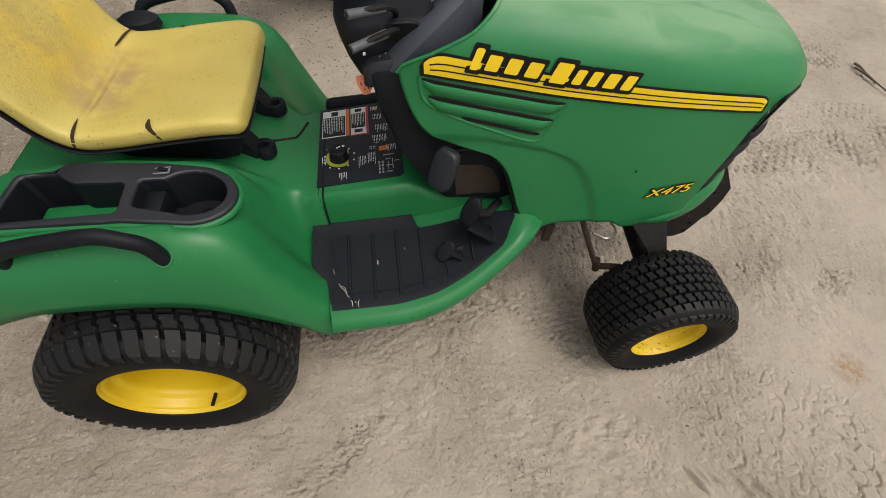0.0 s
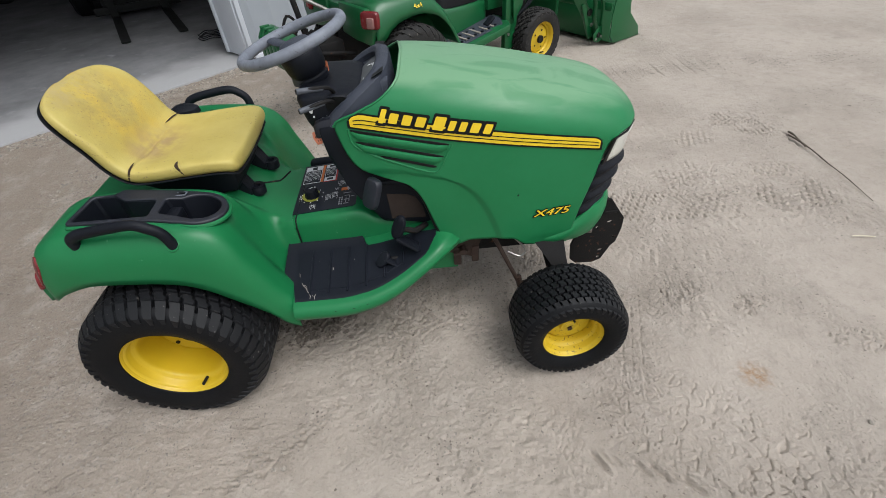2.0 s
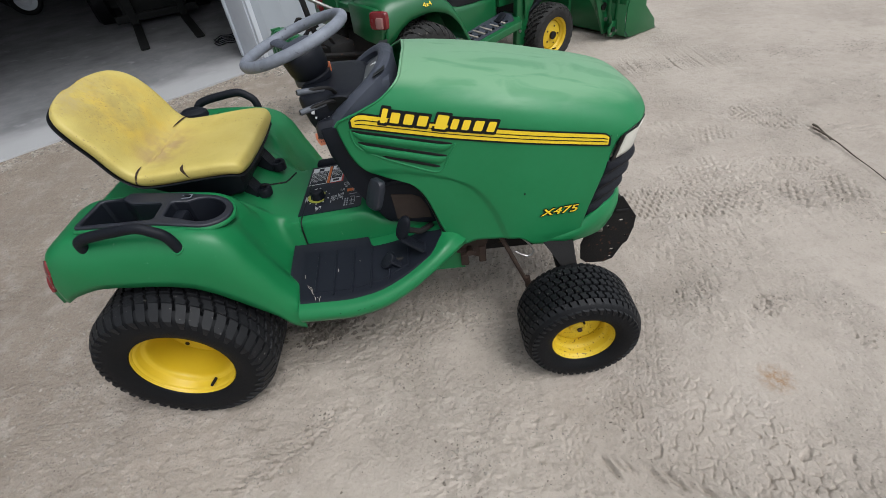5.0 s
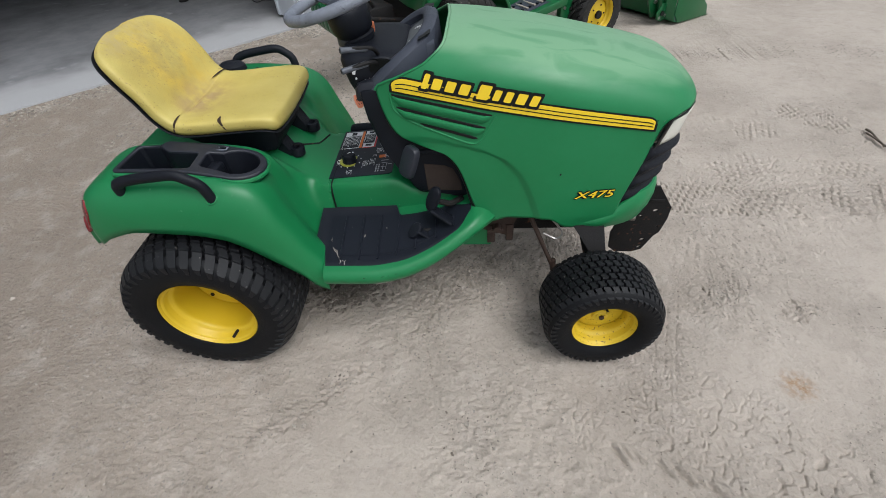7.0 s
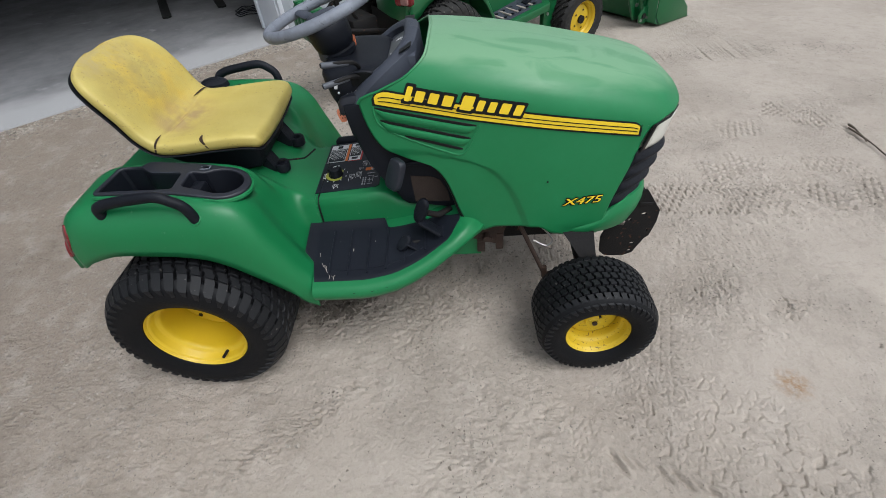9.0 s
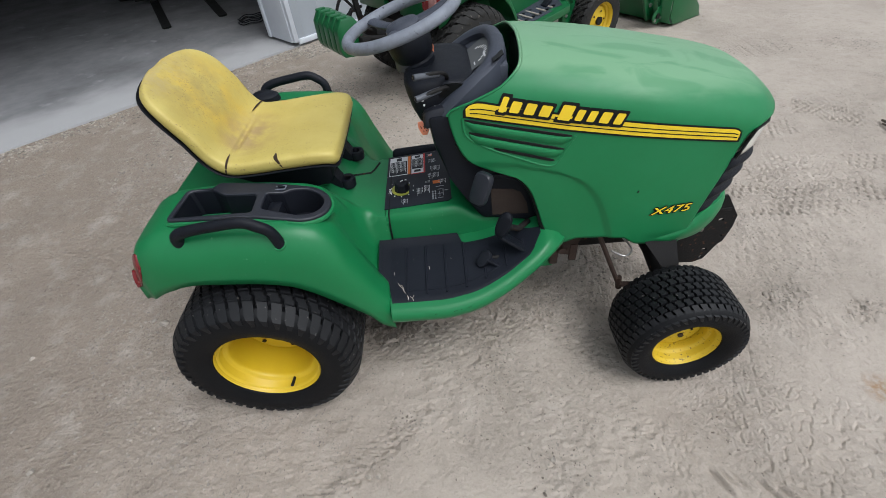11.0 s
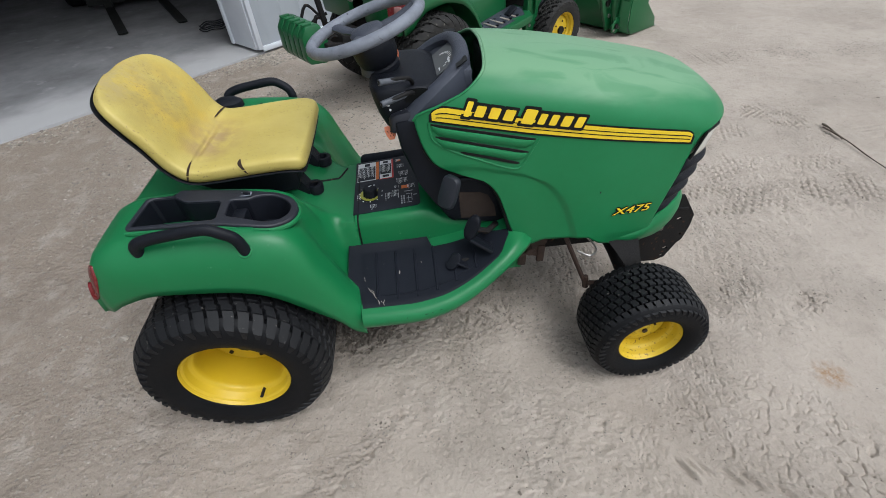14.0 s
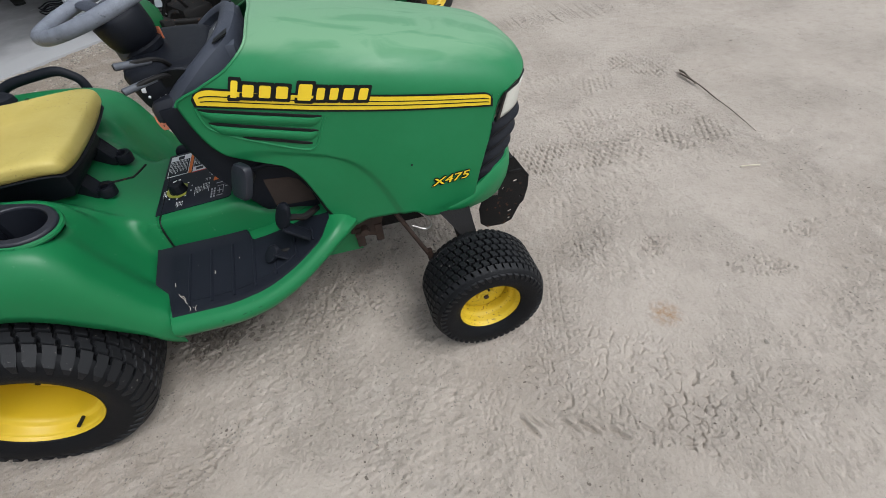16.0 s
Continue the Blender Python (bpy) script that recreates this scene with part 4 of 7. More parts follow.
def face_patch(v0, v1, z0, z1, nv, nz, push, ridges=0):
    bm = bmesh.new()
    rows = []
    for j in range(nz + 1):
        z = z0 + (z1 - z0) * j / nz
        row = []
        for i in range(nv + 1):
            v = v0 + (v1 - v0) * i / nv
            w = 0.272 - 0.004 * abs(z - 0.6)
            x = nose_front(v, z) + push
            if ridges:
                x += 0.016 * (math.sin(2 * math.pi * ridges * j / nz - 1.0)) * smooth(1.0, 0.93, abs(v))
            row.append(bm.verts.new((x, v * w, z)))
        rows.append(row)
    for a, b in zip(rows, rows[1:]):
        for i in range(nv):
            bm.faces.new((a[i], a[i + 1], b[i + 1], b[i]))
    return bm


grille = part("grille", face_patch(-1, 1, 0.53, 0.745, 36, 40, 0.004, 4), PLASTIC, hood, "black ribbed plastic grille")
g2 = grille.modifiers.new("thickness", "SOLIDIFY")
g2.thickness, g2.offset = 0.01, -1.0
part("nose_backing", face_patch(-0.985, 0.985, 0.50, 0.835, 24, 6, -0.035), PLASTIC, hood)
for s in (-1, 1):
    part("headlight_bezel", face_patch(s * 0.90, s * 0.987, 0.748, 0.836, 12, 8, 0.001), BROWN, hood, "dark brown bezel inside the headlight")
    lens = part("headlight", face_patch(s * 0.20, s * 0.955, 0.750, 0.834, 24, 8, 0.004), CLEAR, hood, "clear cloudy headlight lens")
    g3 = lens.modifiers.new("thickness", "SOLIDIFY")
    g3.thickness, g3.offset = 0.008, -1.0
    rim = [Vector((nose_front(v, z) + 0.003, v * 0.272, z)) for v, z in ((s * 0.985, 0.745), (s * 0.985, 0.79), (s * 0.98, 0.832), (s * 0.85, 0.838), (s * 0.6, 0.838), (s * 0.25, 0.838))]
    part("headlight_seal", tube(rim, 0.0035, 6), DECAL_K, hood, "black headlight seal")
    part("reflector", face_patch(s * 0.30, s * 0.97, 0.752, 0.832, 10, 4, -0.02), STEEL, hood, "bright headlight reflector")

# side vent: louvre slats over dark slots, with a raised border
SLOTS = [(0.690, 0.921, 0.984, 0.867), (0.701, 0.883, 0.966, 0.828), (0.770, 0.836, 0.942, 0.794)]


def vent_loft(k, first, last, rows, s):
    """A strip along slot k whose section is a list of (drop, lift)."""
    x0, z0, x1, z1 = SLOTS[k]
    bm = bmesh.new()
    rings = []
    for i in range(15):
        f = first + (last - first) * i / 14
        x, z = x0 + (x1 - x0) * f, z0 + (z1 - z0) * f
        fade = smooth(-0.04, 0.08, i / 14) * smooth(1.03, 0.90, i / 14)
        ring = []
        for dz, lift in rows:
            p = on_hood(x, z + dz * (0.35 + 0.65 * fade), 0.0006 + lift * fade)
            ring.append((p.x, -p.y if s > 0 else p.y, p.z))
        rings.append(ring)
    add_loft(bm, rings, False, False)
    return bm


for s in (-1, 1):
    for k in range(3):
        part("vent_slot", vent_loft(k, 0.0, 1.0, ((0.0035, 0.0012), (0.0025, 0.0024), (-0.005, 0.0024), (-0.0060, 0.0012)), s), DECAL_K, hood, "dark vent slot")
        if k < 2:
            part("vent_slat", vent_loft(k, 0.01, 0.985, ((-0.0055, 0.001), (-0.0070, 0.0065), (-0.011, 0.0085), (-0.018, 0.0080), (-0.026, 0.0056), (-0.0320, 0.0012)), s), HOOD, hood, "broad green louvre slat")
    rim = []
    for x, z in bend([(0.685, 0.925), (0.686, 0.898), (0.697, 0.868), (0.745, 0.838), (0.83, 0.805), (0.905, 0.779), (0.940, 0.776), (0.958, 0.797), (0.976, 0.835), (0.993, 0.866)], 4):
        p = on_hood(x, z, -0.0018)
        rim.append((p.x, -p.y if s > 0 else p.y, p.z))
    part("vent_border", tube(rim, 0.0045, 8), HOOD, hood, "raised green vent border")


# decals on both sides
def strip(top, low, x0, x1, n, lift, s):
    bm = bmesh.new()
    rings = []
    for i in range(n + 1):
        x = x0 + (x1 - x0) * i / n
        ring = []
        for k in range(4):
            z = top(x) + (low(x) - top(x)) * k / 3
            p = on_hood(x, z, lift)
            ring.append((p.x, p.y * -s if s > 0 else p.y, p.z))
        rings.append(ring)
    return add_loft(bm, rings, False, False)


def stripe_top(x):
    left, right = min(1.0, max(0.0, (0.742 - x) / 0.052)), min(1.0, max(0.0, (x - 1.438) / 0.028))
    return 0.968 - 0.178 * (x - 0.735) - 0.034 * (1 - math.sqrt(1 - left ** 2)) - 0.020 * (1 - math.sqrt(1 - right ** 2))


def stripe_low(x):
    return 0.934 - 0.166 * (x - 0.69)


def slab_on_hood(poly, lift, s):
    bm = bmesh.new()
    vs = []
    for x, z in poly:
        p = on_hood(x, z, lift)
        vs.append(bm.verts.new((p.x, p.y * -s if s > 0 else p.y, p.z)))
    bm.faces.new(vs)
    return bm


word_v, word_f = letters("X475", 0.062, 0.0)
for s in (-1, 1):
    part("stripe_border", strip(lambda x: stripe_top(x) + 0.005, lambda x: stripe_low(x) - 0.006, 0.686, 1.468, 90, 0.0022, s), DECAL_K, hood, "black decal border")
    part("stripe", strip(stripe_top, stripe_low, 0.694, 1.460, 90, 0.0032, s), DECAL_Y, hood, "yellow decal stripe")
    for f in (0.36, 0.68):
        part("stripe_line", strip(lambda x, f=f: stripe_top(x) + (stripe_low(x) - stripe_top(x)) * f + 0.0014, lambda x, f=f: stripe_top(x) + (stripe_low(x) - stripe_top(x)) * f - 0.0014, 0.705, 1.455, 50, 0.0040, s), DECAL_K, hood, "thin black decal line")
    # maker's name: plain slanted blocks, no letters
    x = 0.776
    for w, tall in ((0.020, 1), (0.030, 0), (0.031, 0), (0.032, 0), (0.037, 1), (0.024, 0), (0.025, 0), (0.031, 0), (0.027, 0)):
        x += 0.010 if w == 0.037 else 0.0
        base = 0.9435 - 0.166 * (x - 0.79) - (0.003 if tall else 0)
        h = 0.045 if tall else 0.035
        lean = 0.42

        def block(p0, p1, q0, q1, r=0.0):
            """A slanted box of the block's own axes, with its corners cut."""
            pts = [(p0 + r, q0), (p1 - r, q0), (p1, q0 + r), (p1, q1 - r), (p1 - r, q1), (p0 + r, q1), (p0, q1 - r), (p0, q0 + r)] if r else [(p0, q0), (p1, q0), (p1, q1), (p0, q1)]
            return [(x + p + lean * q, base + q - 0.172 * p) for p, q in pts]

        part("name_outline", slab_on_hood(block(-0.0040, w + 0.0055, -0.0055, h + 0.0040, 0.003), 0.0048, s), DECAL_K, hood, "black decal block")
        part("name_block", slab_on_hood(block(0.0022, w - 0.0022, 0.0030, h - 0.0030, 0.0025), 0.0060, s), DECAL_Y, hood, "yellow decal block")
        x += w + 0.0082
    for shifts, lift, mat, nm, lab in (([(0.0038 * math.cos(a), 0.0038 * math.sin(a)) for a in [math.pi * k / 4 for k in range(8)]] + [(-0.006, -0.003)], 0.0025, DECAL_K, "model_border", "black model number outline"), ([(-0.001, 0), (0.001, 0), (0, 0.0006)], 0.0040, DECAL_Y, "model_number", "yellow model number decal")):
        bm = bmesh.new()
        wide = max(v.x for v in word_v)
        for i, (ox, oz) in enumerate(shifts):
            vs = []
            for v in word_v:
                px, pz = v.x / wide * 0.120, v.y * 0.60
                q = px if s < 0 else 0.120 - px
                x_ = 1.262 + q + 0.35 * pz * (1 if s < 0 else -1) + ox
                p = on_hood(x_, 0.574 + 0.035 * (x_ - 1.25) + pz + oz, lift + 0.0001 * i)
                vs.append(bm.verts.new((p.x, p.y * -s if s > 0 else p.y, p.z)))
            for f in word_f:
                try:
                    bm.faces.new([vs[k] for k in f])
                except ValueError:
                    pass
        part(nm, bm, mat, hood, lab)

chip = on_hood(1.205, 0.668, 0.0)
part("paint_chip", cyl(chip, chip + Vector((0.001, -0.0015, 0)), 0.0035, 10), DECAL_K, hood, "small dark chip in the paint")

# weight bracket under the nose
PLATE = [(1.47, 0.30), (1.478, 0.225), (1.505, 0.200), (1.575, 0.196), (1.610, 0.212), (1.640, 0.285), (1.655, 0.30), (1.667, 0.37), (1.665, 0.425), (1.60, 0.52), (1.56, 0.52), (1.50, 0.42)]
HOLES = [(1.612, 0.41, 0.0065, 1.7), (1.565, 0.385, 0.006, 1.0), (1.600, 0.262, 0.0065, 1.7), (1.598, 0.222, 0.006, 1.6), (1.640, 0.33, 0.005, 1.0)]
for s in (-1, 1):
    part("weight_bracket", plate(PLATE, HOLES, s * 0.165, s * 0.157, side_xz), IRON, tractor, "black steel front weight bracket with bolt holes")
bm = box((1.605, 0, 0.46), (0.05, 0.34, 0.012), 0.003)
part("bracket_crossbar", bm, IRON, tractor, "black steel crossbar")
# added dark box that keeps light out of the hollow hood
part("hood_light_block", box((1.15, 0, 0.68), (0.52, 0.32, 0.38), 0.03), IRON, tractor, "dark box added under the hood to block light")
part("exhaust_pipe", cyl((1.40, -0.185, 0.418), (1.525, -0.20, 0.412), 0.015), DULL_STEEL, tractor, "dull steel exhaust outlet")

# rear body: one moulded deck with both fenders
DECK = [(-0.30, 0.66), (-0.27, 0.70), (0.0, 0.71), (0.18, 0.69), (0.28, 0.630), (0.34, 0.594), (0.39, 0.573), (0.42, 0.568)]
CROWN = [(-0.30, 0.655), (-0.275, 0.715), (-0.24, 0.752), (-0.16, 0.780), (0.0, 0.786), (0.10, 0.781), (0.20, 0.769), (0.26, 0.745), (0.30, 0.698), (0.33, 0.620), (0.36, 0.550), (0.385, 0.49), (0.42, 0.425)]
EDGE_T = [(-0.30, 0.455), (-0.26, 0.482), (-0.10, 0.495), (0.10, 0.495), (0.25, 0.488), (0.42, 0.458)]
EDGE_Z = [(-0.31, 0.553), (-0.29, 0.562), (-0.26, 0.578), (-0.20, 0.605), (-0.10, 0.632), (0.0, 0.625), (0.08, 0.616), (0.15, 0.598), (0.20, 0.568), (0.25, 0.522), (0.30, 0.468), (0.35, 0.405), (0.385, 0.345), (0.42, 0.315)]


def deck_point(x, q):
    """Distance from the middle and height of the body at x; q runs from the middle (0) to the fender's lower edge (1)."""
    inner = 0.145 + 0.095 * smooth(0.3, 0.5, q) if q < 0.5 else 0.24 + 0.165 * min(1.0, (q - 0.5) / 0.18)
    back = 0.036 * smooth(0.375, 0.300, inner) * smooth(0.22, 0.36, x) * smooth(0.3, 0.42, q)
    d, c, te, ze = lerp_table(DECK, x), lerp_table(CROWN, x + back), lerp_table(EDGE_T, x), lerp_table(EDGE_Z, x)
    if q < 0.3:
        t = 0.145 * q / 0.3
        return t, d + 0.0 * t
    if q < 0.5:
        f = (q - 0.3) / 0.2
        t = 0.145 + 0.095 * f
        if x > 0.33:
            f = f + (smooth(0.42, 0.70, f) - f) * smooth(0.33, 0.40, x)
        ledge = smooth(0.02, 0.18, x) * smooth(0.40, 0.32, x)
        return t, d + (c - d) * ((1 - ledge) * smooth(0, 1, f) + ledge * (0.40 * smooth(0, 0.40, f) + 0.60 * smooth(0.52, 1, f)))
    shoulder = 0.405
    if q < 0.68:
        f = (q - 0.5) / 0.18
        return 0.24 + (shoulder - 0.24) * f, c - 0.004 * f
    f = (q - 0.68) / 0.32
    a = f * math.pi / 2
    return shoulder + (te - shoulder) * math.sin(a) ** 0.8, ze + (c - 0.004 - ze) * math.cos(a) ** 0.8


def rear_round(x, t):
    """How far the rear corners are drawn in at the place t from the middle."""
    return 0.026 * (t / 0.49) ** 6 * smooth(-0.18, -0.30, x)


def deck_shell():
    bm = bmesh.new()
    xs = [-0.312 + 0.732 * i / 72 for i in range(73)]
    nq = 50
    rows = []
    for i, x in enumerate(xs):
        row = []
        for j in range(-nq, nq + 1):
            t, z = deck_point(x, abs(j) / nq)
            # rounded rear corners in plan
            xx = x + rear_round(x, t)
            row.append(bm.verts.new((xx, math.copysign(t, j), z)))
        rows.append(row)
    for i, (a, b) in enumerate(zip(rows, rows[1:])):
        for k in range(2 * nq):
            x = 0.5 * (xs[i] + xs[i + 1])
            y = a[k].co.y + a[k + 1].co.y
            t = abs(y) / 2
            if y < 0 and ((-0.134 < x < 0.20 and 0.262 < t < 0.404) or (x > 0.19 and math.hypot(x - 0.200, t - 0.335) < 0.080)):
                continue
            bm.faces.new((a[k], a[k + 1], b[k + 1], b[k]))
    # rear wall
    low = [bm.verts.new((v.co.x + 0.004, v.co.y, min(v.co.z, 0.556))) for v in rows[0]]
    for k in range(2 * nq):
        if rows[0][k].co.z > 0.60 or rows[0][k + 1].co.z > 0.60:
            bm.faces.new((rows[0][k], rows[0][k + 1], low[k + 1], low[k]))
    return bm


deck = part("fender_deck", deck_shell(), GREEN, tractor, "green moulded plastic rear fenders and seat deck", angle=50)
ds = deck.modifiers.new("thickness", "SOLIDIFY")
ds.thickness, ds.offset = 0.006, -1.0
part("inner_wheel_arch", box((0.0, 0, 0.52), (0.50, 0.50, 0.18), 0.03), IRON, tractor, "dark underside of the deck")


def tray_top(x):
    return 0.794 - 0.16 * max(0, x - 0.06) - 0.02 * max(0, x)


for s in (-1, 1):
    grip = bend([(-0.098, s * 0.448, 0.725), (-0.094, s * 0.460, 0.778), (-0.060, s * 0.466, 0.802), (0.03, s * 0.470, 0.817), (0.095, s * 0.472, 0.822), (0.130, s * 0.472, 0.806), (0.158, s * 0.468, 0.778), (0.166, s * 0.460, 0.72)], 5)
    part("grab_handle", tube(grip, 0.0145, 12, flat=1.15), PLASTIC, deck, "black plastic grab handle")
    # raised collars where the handle enters the fender
    for hx, hz in ((-0.097, 0.748), (0.163, 0.738)):
        ring = [Vector((hx, s * 0.459, hz)) + Vector((0.019 * math.cos(a), s * 0.017 * math.sin(a), -0.017 * math.sin(a))) for a in [2 * math.pi * k / 20 for k in range(20)]]
        part("handle_collar", tube(ring, 0.0035, 8, closed=True), GREEN, deck)
    # tail light on the rear corner, flush with the fender
    bm = bmesh.new()
    rings = []
    for i in range(11):
        x = -0.313 + 0.072 * i / 10
        inset = 0.045 * (i / 10) ** 4
        ring = []
        for k in range(13):
            q = 0.750 + inset + (0.165 - 2 * inset) * k / 12
            tt, z = deck_point(x, q)
            ring.append((x + rear_round(x, tt) - 0.002, s * (tt + 0.0022), z + 0.0012))
        rings.append(ring)
    back = [(p[0] + 0.004, p[1] * 0.93, p[2]) for p in rings[0]]
    add_loft(bm, [back] + rings, False, False)
    tl = part("tail_light", bm, RED, deck, "dark red tail light lens")
    tm = tl.modifiers.new("thickness", "SOLIDIFY")
    tm.thickness, tm.offset = 0.008, -1.0
# storage tray and cup holder on the right fender
s = -1
outer = [(-0.136, 0.402), (-0.140, 0.390), (-0.134, 0.272), (-0.126, 0.264), (-0.062, 0.262), (-0.050, 0.252), (-0.046, 0.243), (-0.034, 0.240), (0.12, 0.247)]
outer += [(0.208 + 0.083 * math.cos(radians(a)), 0.332 + 0.080 * math.sin(radians(a))) for a in range(-85, 90, 12)] + [(0.10, 0.408), (-0.126, 0.404)]
bin_hole = [(-0.122, 0.392), (-0.126, 0.384), (-0.121, 0.280), (-0.113, 0.273), (-0.054, 0.274), (-0.046, 0.279), (-0.014, 0.302), (-0.004, 0.305), (0.078, 0.307), (0.085, 0.314), (0.088, 0.382), (0.082, 0.389)]
cup_hole = [(0.114, 0.372), (0.108, 0.364), (0.106, 0.306), (0.112, 0.298), (0.150, 0.294)] + [(0.204 + 0.066 * math.cos(radians(a)), 0.330 + 0.062 * math.sin(radians(a))) for a in range(-120, 61, 15)] + [(0.205, 0.390), (0.17, 0.382)]
bm = bmesh.new()
levels = []
for dz in (-0.022, 0.004):
    rings = [[bm.verts.new((x, s * y, tray_top(x) + dz)) for x, y in lp] for lp in (outer, bin_hole, cup_hole)]
    levels.append(rings)
edges = [bm.edges.new((r[k], r[(k + 1) % len(r)])) for r in levels[1] for k in range(len(r))]
bmesh.ops.triangle_fill(bm, use_beauty=True, use_dissolve=False, edges=edges)
for p, q in zip(*levels):
    for k in range(len(p)):
        m2 = (k + 1) % len(p)
        bm.faces.new((p[k], p[m2], q[m2], q[k]))
tray = part("storage_tray", bm, TRAY, deck, "dark grey plastic storage tray top with bin and cup holder", 30)
bv = tray.modifiers.new("edge", "BEVEL")
bv.width, bv.segments, bv.angle_limit = 0.004, 2, radians(50)
bead = [Vector((x, s * y, tray_top(x) - 0.012)) for x, y in outer]
part("tray_bead", tube(bead, 0.0075, 8, closed=True), GREEN, deck, "raised green bead round the tray")
for hole, depth, nm, lab in ((bin_hole, 0.085, "storage_bin", "dark plastic storage bin"), (cup_hole, 0.085, "cup_holder", "dark plastic cup holder")):
    cx, cy2 = sum(p[0] for p in hole) / len(hole), sum(p[1] for p in hole) / len(hole)
    rings = [[(cx + (x - cx) * k, s * (cy2 + (y - cy2) * k), tray_top(x) + 0.002 - d) for x, y in hole] for k, d in ((1.01, 0.0), (0.97, 0.02), (0.94, depth))]
    bm = bmesh.new()
    add_loft(bm, rings, True, False)
    bm.verts.ensure_lookup_table()
    bm.faces.new(bm.verts[-len(hole):])
    part(nm, bm, PLASTIC, tray, lab, 30)
part("tray_floor", box((-0.036, s * 0.335, tray_top(-0.03) - 0.074), (0.150, 0.090, 0.010), 0.004), GREEN, tray, "green tray floor")
part("cup_shelf", box((0.128, s * 0.336, tray_top(0.13) - 0.045), (0.040, 0.066, 0.05), 0.008), PLASTIC, tray, "black shelf inside the cup holder")
part("cup_ring", tube([(0.205 + 0.036 * math.cos(a), s * (0.335 + 0.036 * math.sin(a)), tray_top(0.2) - 0.078) for a in [2 * math.pi * k / 24 for k in range(24)]], 0.003, 6, closed=True), PLASTIC, tray, "moulded ring on the cup floor")
for ox, oy, lx, ly in ((0, -0.008, 0.040, 0.003), (0, 0.008, 0.040, 0.003), (-0.019, 0, 0.003, 0.018), (0.019, 0, 0.003, 0.018)):
    part("tray_emblem", box((0.138 + ox, s * (0.273 + oy), tray_top(0.138) + 0.005), (lx, ly, 0.002)), WHEEL_GREY, tray, "small pale moulded frame")
part("tray_catch", box((0.144, s * 0.270, tray_top(0.140) + 0.006), (0.022, 0.008, 0.006), 0.002, rotation(0, 0, s * 20)), PLASTIC, tray, "small black catch")
# black knob on the far fender
part("fender_knob", lathe([(0.0, 0.02), (0.03, 0.018), (0.042, 0.008), (0.045, -0.01), (0.03, -0.02)], 20, Matrix.Translation((-0.05, 0.33, 0.806)) @ Matrix.Rotation(radians(90), 4, "X") @ Matrix.Diagonal((1.3, 1, 1, 1))), PLASTIC, deck, "black plastic knob")
# bent steel rod in front of the seat
part("seat_rod", tube([(0.27, -0.050, 0.660), (0.32, -0.048, 0.660), (0.368, -0.046, 0.662), (0.378, -0.034, 0.664), (0.396, 0.010, 0.664)], 0.0032, 8), IRON, tractor, "thin bent steel rod")

# console between the foot rests
body = [(0.40, 0.28), (0.402, 0.560), (0.412, 0.574), (0.64, 0.592), (0.672, 0.586), (0.705, 0.560), (0.74, 0.548), (0.96, 0.535), (1.0, 0.40), (1.0, 0.28)]
rings = []
def shoulder(z, drop, squeeze):
    return 0.28 + (z - 0.28) * squeeze - drop


SIDE = [(0.198, 0.10, 0.55), (0.194, 0.018, 0.96), (0.191, 0.012, 0.985), (0.186, 0.006, 0.995), (0.179, 0.002, 1.0), (0.170, 0.0, 1.0)]
for y, drop, squeeze in [(-a, b, c) for a, b, c in SIDE] + SIDE[::-1]:
    rings.append([(x, y, shoulder(z, drop if z > 0.4 else 0, squeeze)) for x, z in body])
console = part("console", loft(rings), GREEN, tractor, "green plastic centre console")
part("console_seam", tube([(0.4225, -0.200, 0.46), (0.4225, -0.196, 0.545), (0.4225, -0.190, 0.558), (0.4225, -0.182, 0.570), (0.4225, -0.170, 0.5745), (0.4225, 0.0, 0.5755), (0.4225, 0.165, 0.5745)], 0.0032, 6), DECAL_K, console, "dark body seam")


def on_console(x, y, up=0.0):
    return Vector((x, y, 0.574 + (x - 0.412) * 0.0789 + up))


def console_patch(x0, x1, y0, y1, up, skew=0.0, cut=0.0):
    bm = bmesh.new()
    pts = [(x0, y0), (x1 - cut, y0), (x1, y0 + cut), (x1 + skew, y1), (x0, y1)] if cut else [(x0, y0), (x1, y0), (x1 + skew, y1), (x0, y1)]
    low = [bm.verts.new(on_console(x, y, 0)) for x, y in pts]
    top = [bm.verts.new(on_console(x, y, up)) for x, y in pts]
    bm.faces.new(top)
    for i in range(len(pts)):
        j = (i + 1) % len(pts)
        bm.faces.new((low[i], low[j], top[j], top[i]))
    return bm


part("mat_lip", box((0.52, 0.215, 0.565), (0.20, 0.05, 0.06), 0.018, rotation(0, -3, 0), 3), MAT, console, "black rubber lip of the far foot mat")
panel = part("control_panel", console_patch(0.406, 0.640, -0.150, 0.185, 0.0025, cut=0.010), PANEL, console, "black control label with worn white print")
# plain bars for the small print
def small_print(x, y, rows, length, pitch, mat, thick=0.34, ragged=0.4):
    """A block of print: rows of short dashes."""
    bm = bmesh.new()
    for k in range(rows):
        end = y - length * (1 - ragged * random.random())
        at = y
        while at > end:
            stop = max(end, at - random.uniform(0.005, 0.014))
            pts = [(x + k * pitch, stop), (x + k * pitch + pitch * thick, stop), (x + k * pitch + pitch * thick, at), (x + k * pitch, at)]
            bm.faces.new([bm.verts.new(on_console(p, q, 0.0044)) for p, q in pts])
            at = stop - random.uniform(0.0015, 0.004)
    part("small_print", bm, mat, panel, "rows of fine worn print")


